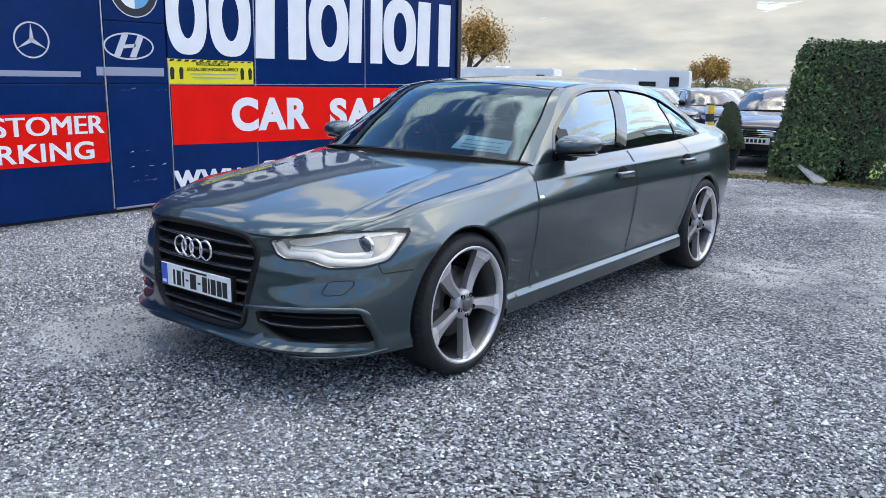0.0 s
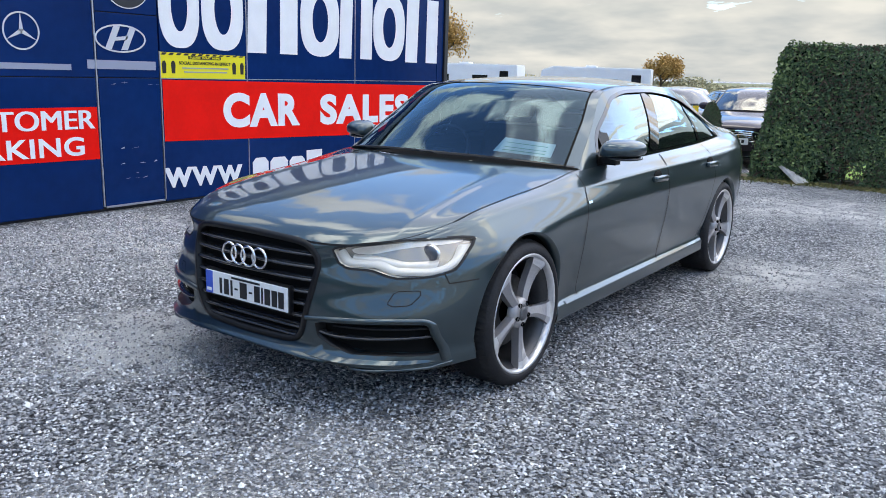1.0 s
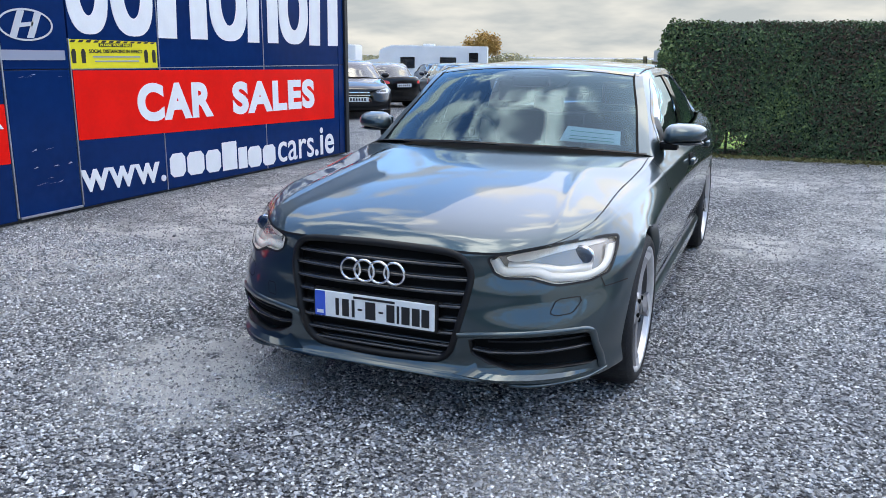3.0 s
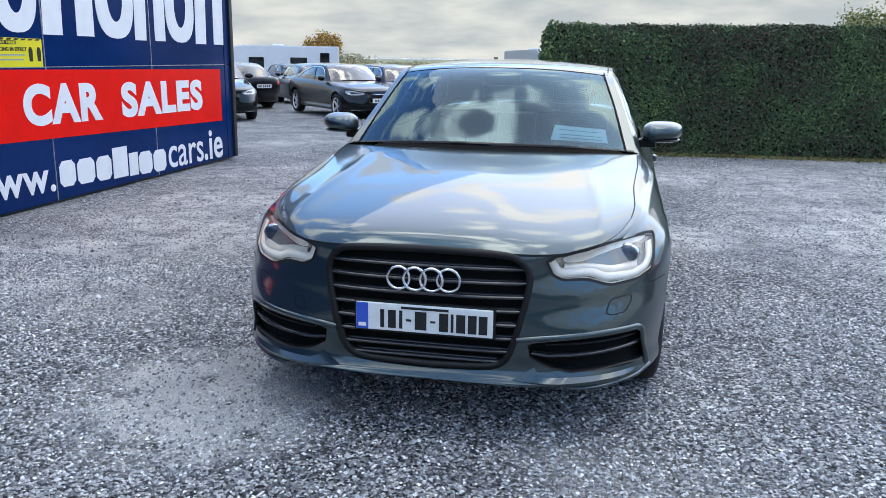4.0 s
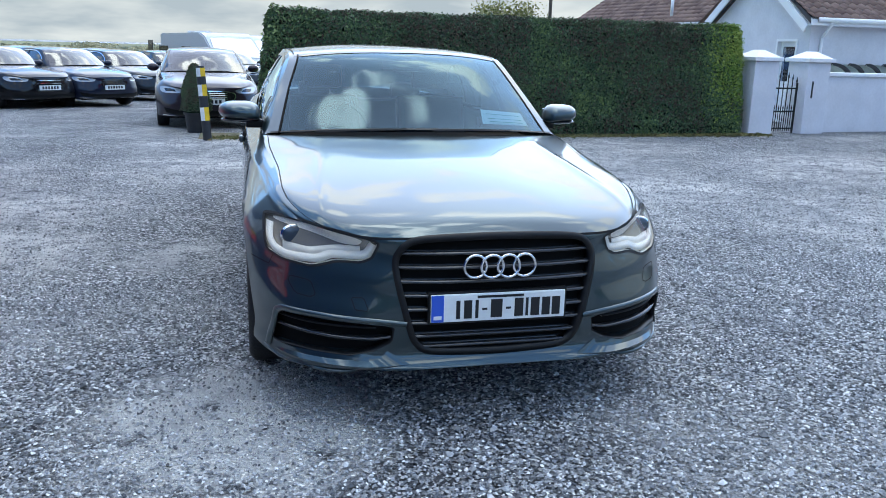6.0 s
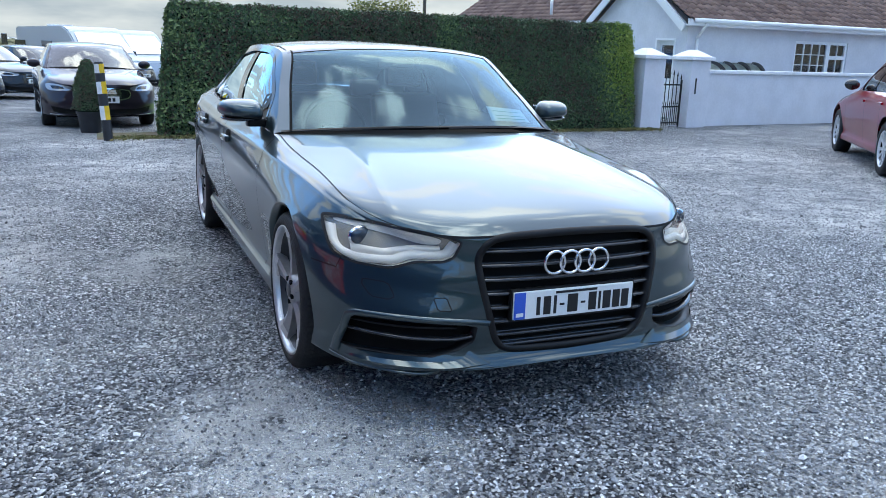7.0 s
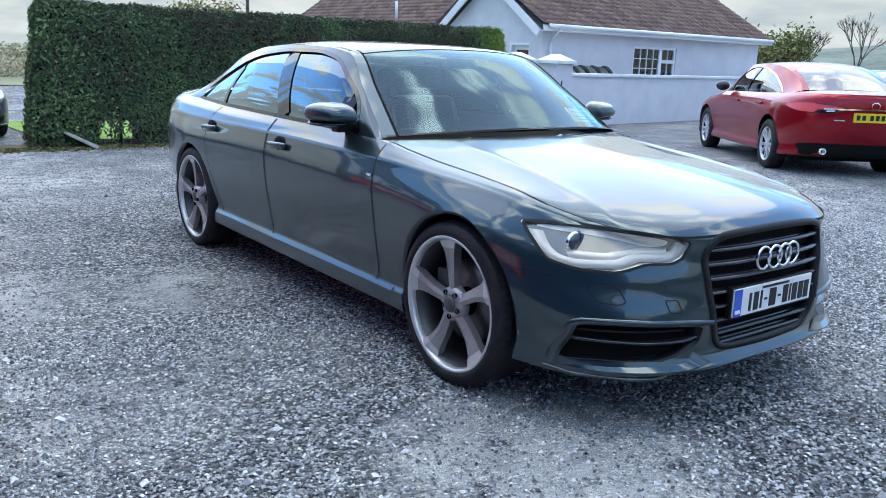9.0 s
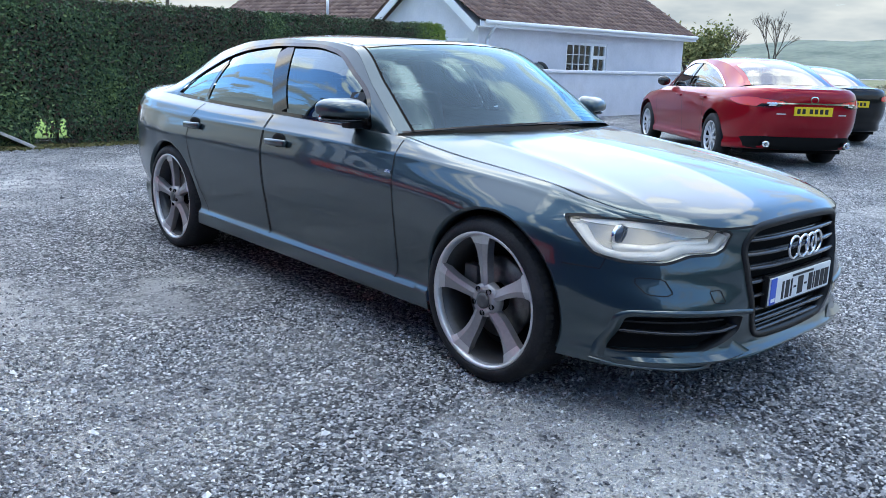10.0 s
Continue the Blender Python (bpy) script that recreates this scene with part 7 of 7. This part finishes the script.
def motorhome(x, y, yaw, name="motorhome", mat=MH_WHITE, label="white coachbuilt motorhome in the back row", length=6.2, high=1.0):
    m = empty(name, label, "motorhome", stand(x, y, yaw) @ Matrix.Diagonal((1, 1, high, 1)) @ pose(0, 0, -.28), "motorhomes")
    bm = bmesh.new()
    prof = [(0, .45), (length, .45), (length, 2.75), (.9, 2.78), (.25, 2.55), (.2, 2.05), (-.55, 1.95), (-1.1, 1.35), (-1.75, 1.12), (-1.95, .85), (-1.95, .45)]
    if high < 1:
        prof = [(0, .45), (length, .45), (length, 2.72), (.55, 2.78), (.15, 2.62), (-.78, 1.66), (-1.42, 1.42), (-1.58, .9), (-1.58, .45)]
    w = 1.12
    l0 = [bm.verts.new((-w, a, b)) for a, b in prof]
    l1 = [bm.verts.new((w, a, b)) for a, b in prof]
    bm.faces.new(l0); bm.faces.new(l1[::-1])
    for i in range(len(prof)):
        j = (i + 1) % len(prof)
        bm.faces.new((l0[j], l0[i], l1[i], l1[j]))
    bmesh.ops.recalc_face_normals(bm, faces=bm.faces)
    bmesh.ops.bevel(bm, geom=list(bm.edges), offset=.05, segments=2, affect='EDGES')
    bm_part("body", bm, mat, m)
    v = np.array([(-.95, -.60, 1.90), (.95, -.60, 1.90), (1.02, -1.10, 1.38), (-1.02, -1.10, 1.38)]) + [0, -.02, .04] if high == 1 else np.array([(-.90, .06, 2.50), (.90, .06, 2.50), (1.02, -.72, 1.70), (-1.02, -.72, 1.70)]) + [0, -.04, .04]
    ob = new("windscreen", mesh_from("windscreen", v, [(0, 1, 2, 3)], LOT_GLASS)); ob.parent = m
    for s in (-1, 1):
        for a, b, z0, z1 in ((1.4, 2.2, 1.55, 2.15), (3.6, 4.5, 1.55, 2.15), (5.2, 5.7, 1.9, 2.4), (-.75, .0, 1.35, 1.82)):
            boxpart("window", GLOSS_BLACK, m, s * (w + .002), a, z0, s * (w + .03), b, z1, .01)
        for yy in (-1.0, 3.9):
            bm = bmesh.new()
            bmesh.ops.create_cone(bm, cap_ends=True, segments=20, radius1=.34, radius2=.34, depth=.22, matrix=pose(s * (w - .1), yy, .34, 0, 90, 0))
            bm_part("wheel", bm, TYRE, m)
    boxpart("roof_vent", MH_WHITE, m, -.4, 2.6, 2.76, .4, 3.2, 2.86, .02)
    boxpart("bumper", BLACK_PLASTIC, m, -1.05, -2.0 if high == 1 else -1.66, .35, 1.05, -1.85 if high == 1 else -1.5, .62, .03)
    return m


for x, y, yaw in ((-20.2, 38.5, -72), (-27.2, 36.3, -72), (-31.5, 38.0, -60), (-36.5, 35.0, -60)):
    motorhome(x, y, yaw)
motorhome(-1.3, 31.5, 28, "camper_van", MH_GREY, "silver blue high-roof camper van facing the yard", 4.4, .9)
motorhome(.2, 34.0, 28, "camper_van", MH_GREY, "second silver blue camper van facing the yard", 4.4, .9)

# ---- far trees, hedgerows and hills ----
AUTUMN = leaf_material("autumn_leaf", [(0.0, (0.30, 0.17, 0.06)), (1.0, (0.58, 0.36, 0.13)), (0.5, (0.45, 0.27, 0.09))], 0.7)
# Olive and brown paled towards cream: distant haze is put into the leaf colour.
OLIVE_HAZED = leaf_material("hazed_hedgerow_leaf", [(0.0, (0.26, 0.25, 0.16)), (1.0, (0.60, 0.54, 0.37)), (0.5, (0.44, 0.40, 0.26))], 0.8)
GREEN = leaf_material("garden_leaf", [(0.0, (0.09, 0.11, 0.04)), (1.0, (0.36, 0.33, 0.13)), (0.5, (0.20, 0.21, 0.08))], 0.7)
BARK = material("bark", (0.09, 0.075, 0.06), rough=0.9, vary=0.3, scale=8)


def tree(name, label, x, y, h, w, mat, n=4000, size=.16, bare=False, seed=1, base=None):
    """A tapered trunk, limbs that fork, and a loose crown of leaves."""
    t = empty(name, label, "tree", pose(x, y, float(fall(y)) if base is None else base))
    r = np.random.RandomState(seed)
    segs, tips = [], []

    def limb(p, d, length, rad, depth):
        q = p + d * length
        segs.append((p, q, rad, rad * .62))
        if depth == 0:
            tips.append(q)
            return
        for _ in range(3 if depth > 1 else 4):
            nd = d + r.normal(0, .24 if bare else .42, 3) * [1, 1, .6]
            nd[2] = abs(nd[2]) + .12
            limb(q, nd / np.linalg.norm(nd), length * r.uniform(.6, .82), rad * .58, depth - 1)
    limb(np.zeros(3), np.array([0, 0, 1.0]), h * .26, h * (.016 if bare else .03), 5 if bare else 3)
    vs, fs, k = [], [], 0
    for p, q, r0, r1 in segs:
        d = (q - p) / np.linalg.norm(q - p)
        a = np.cross(d, [.3, .9, .2]); a /= np.linalg.norm(a)
        b = np.cross(d, a)
        m5 = 5
        an = np.linspace(0, 2 * math.pi, m5, endpoint=False)
        c = np.cos(an)[:, None] * a + np.sin(an)[:, None] * b
        vs += [p + c * r0, q + c * r1]
        fs += [(k + i, k + (i + 1) % m5, k + m5 + (i + 1) % m5, k + m5 + i) for i in range(m5)]
        k += 2 * m5
    V = np.concatenate(vs)
    sc = np.array([w / max(1e-3, np.ptp(V[:, 0])), w / max(1e-3, np.ptp(V[:, 1])), h / V[:, 2].max()])
    ob = new("trunk", mesh_from("trunk", V * sc, fs, BARK)); ob.parent = t
    if not bare:
        tp = np.array(tips) * sc
        c = tp[r.randint(0, len(tp), n)] + r.normal(0, 1, (n, 3)) * [w * .12, w * .12, h * .12]
        nr = c - [0, 0, h * .5]
        nr /= np.linalg.norm(nr, axis=1, keepdims=True)
        ob = new("crown", mesh_from("crown", *leaves(c, nr, size, seed, .8), mat)); ob.parent = t
        tagged(ob, kind="stuff")
    return t


tree("oak_tree", "round tree in orange autumn leaf beyond the motorhomes", -55.0, 150, 6.2, 4.6, AUTUMN, 9000, .22, seed=3)
tree("beech_tree", "tree with thinning golden leaves behind the workshop", -57.5, 78, 8.2, 4.6, AUTUMN, 7000, .17, seed=5)
tree("garden_tree", "evergreen tree showing over the hedge", 13.8, 38.9, 3.75, 2.6, GREEN, 5000, .09, seed=8)
tree("bare_tree", "bare winter tree on the far side of the road", 35.1, 16.8, 4.3, 2.0, GREEN, bare=True, seed=11, base=-.1)
tree("bare_tree", "bare thin tree beside the house end", 31.5, 17.2, 3.3, 1.7, GREEN, bare=True, seed=14, base=-.1)
tree("garden_bush", "dull green bush at the end of the house", 29.2, 17.6, 2.7, 2.4, GREEN, 3500, .09, seed=15, base=-.2)
r = np.random.RandomState(9)


def hedgerow(name, label, x0, y0, x1, y1, h, n, size, mat, base=None, seed=2):
    rr = np.random.RandomState(seed)
    u = rr.rand(n)
    x, y = x0 + (x1 - x0) * u, y0 + (y1 - y0) * u
    top = h * (.55 + .45 * np.array([abs(noise.noise(Vector((a * .11, b * .11, seed)))) * 2.0 for a, b in zip(x, y)]))
    z = rr.rand(n) ** .8 * top
    gz = fall(y) if base is None else np.full(n, base)
    p = np.c_[x + rr.normal(0, 1.0, n), y + rr.normal(0, 1.0, n), gz + z]
    ob = new(name, mesh_from(name, *leaves(p, np.repeat([[0, -1.0, .4]], n, 0), size, seed, .7), mat))
    return tagged(ob, label, "hedgerow", kind="stuff")


hedgerow("hedgerow", "brown and olive field hedgerow", -90, 74, 60, 78, 2.1, 40000, .13, OLIVE_HAZED, seed=2)
hedgerow("far_hedgerow", "far olive hedgerow and low trees", -220, 150, 160, 155, 3.9, 40000, .30, OLIVE_HAZED, seed=3)
hedgerow("far_hedgerow", "dull hedgerow beyond the road", 40, 26, 90, -10, 1.2, 9000, .14, OLIVE_HAZED, base=-.3, seed=4)
# Greyed greens: a mild haze is put into the hill's colour.
HILL = material("hill_grass_hazed", (0.19, 0.22, 0.16), rough=0.95, second=(0.08, 0.11, 0.085), scale=0.018)
hx = np.linspace(-1, 1, 60)
hv, hf = [], []
for i, u in enumerate(hx):
    a = math.radians(48 + 44 * u)
    for rad, k in ((620, 0), (760, .6), (900, 1.0), (1200, .7)):
        hgt = (min(47, max(7, 6 + 68 * u)) + 2.2 * math.sin(u * 23) + 1.2 * math.sin(u * 51)) * k * min(1, 1.9 * (1 - abs(u)))
        hv.append((rad * math.sin(a), rad * math.cos(a), hgt - 2.5))
for i in range(59):
    for k in range(3):
        hf.append((i * 4 + k, i * 4 + 4 + k, i * 4 + 5 + k, i * 4 + k + 1))
hill = new("hill", mesh_from("hill", hv, hf, HILL, True))
tagged(hill, "hazy green hills on the horizon", "hill", kind="structure")
pole = empty("utility_pole", "thin wooden pole behind the hedge", "pole", pose(17.2, 44.0, -.7))
bm = bmesh.new()
bmesh.ops.create_cone(bm, cap_ends=True, segments=10, radius1=.12, radius2=.09, depth=8, matrix=pose(0, 0, 4))
bm_part("shaft", bm, BARK, pole)
# trees and roofs on the camera's side of the road, seen only in reflections
hedgerow("road_hedge", "line of tall trees across the road", -45, -38, 55, -40, 7.0, 9000, .55, HEDGE_LEAF, base=0, seed=7)
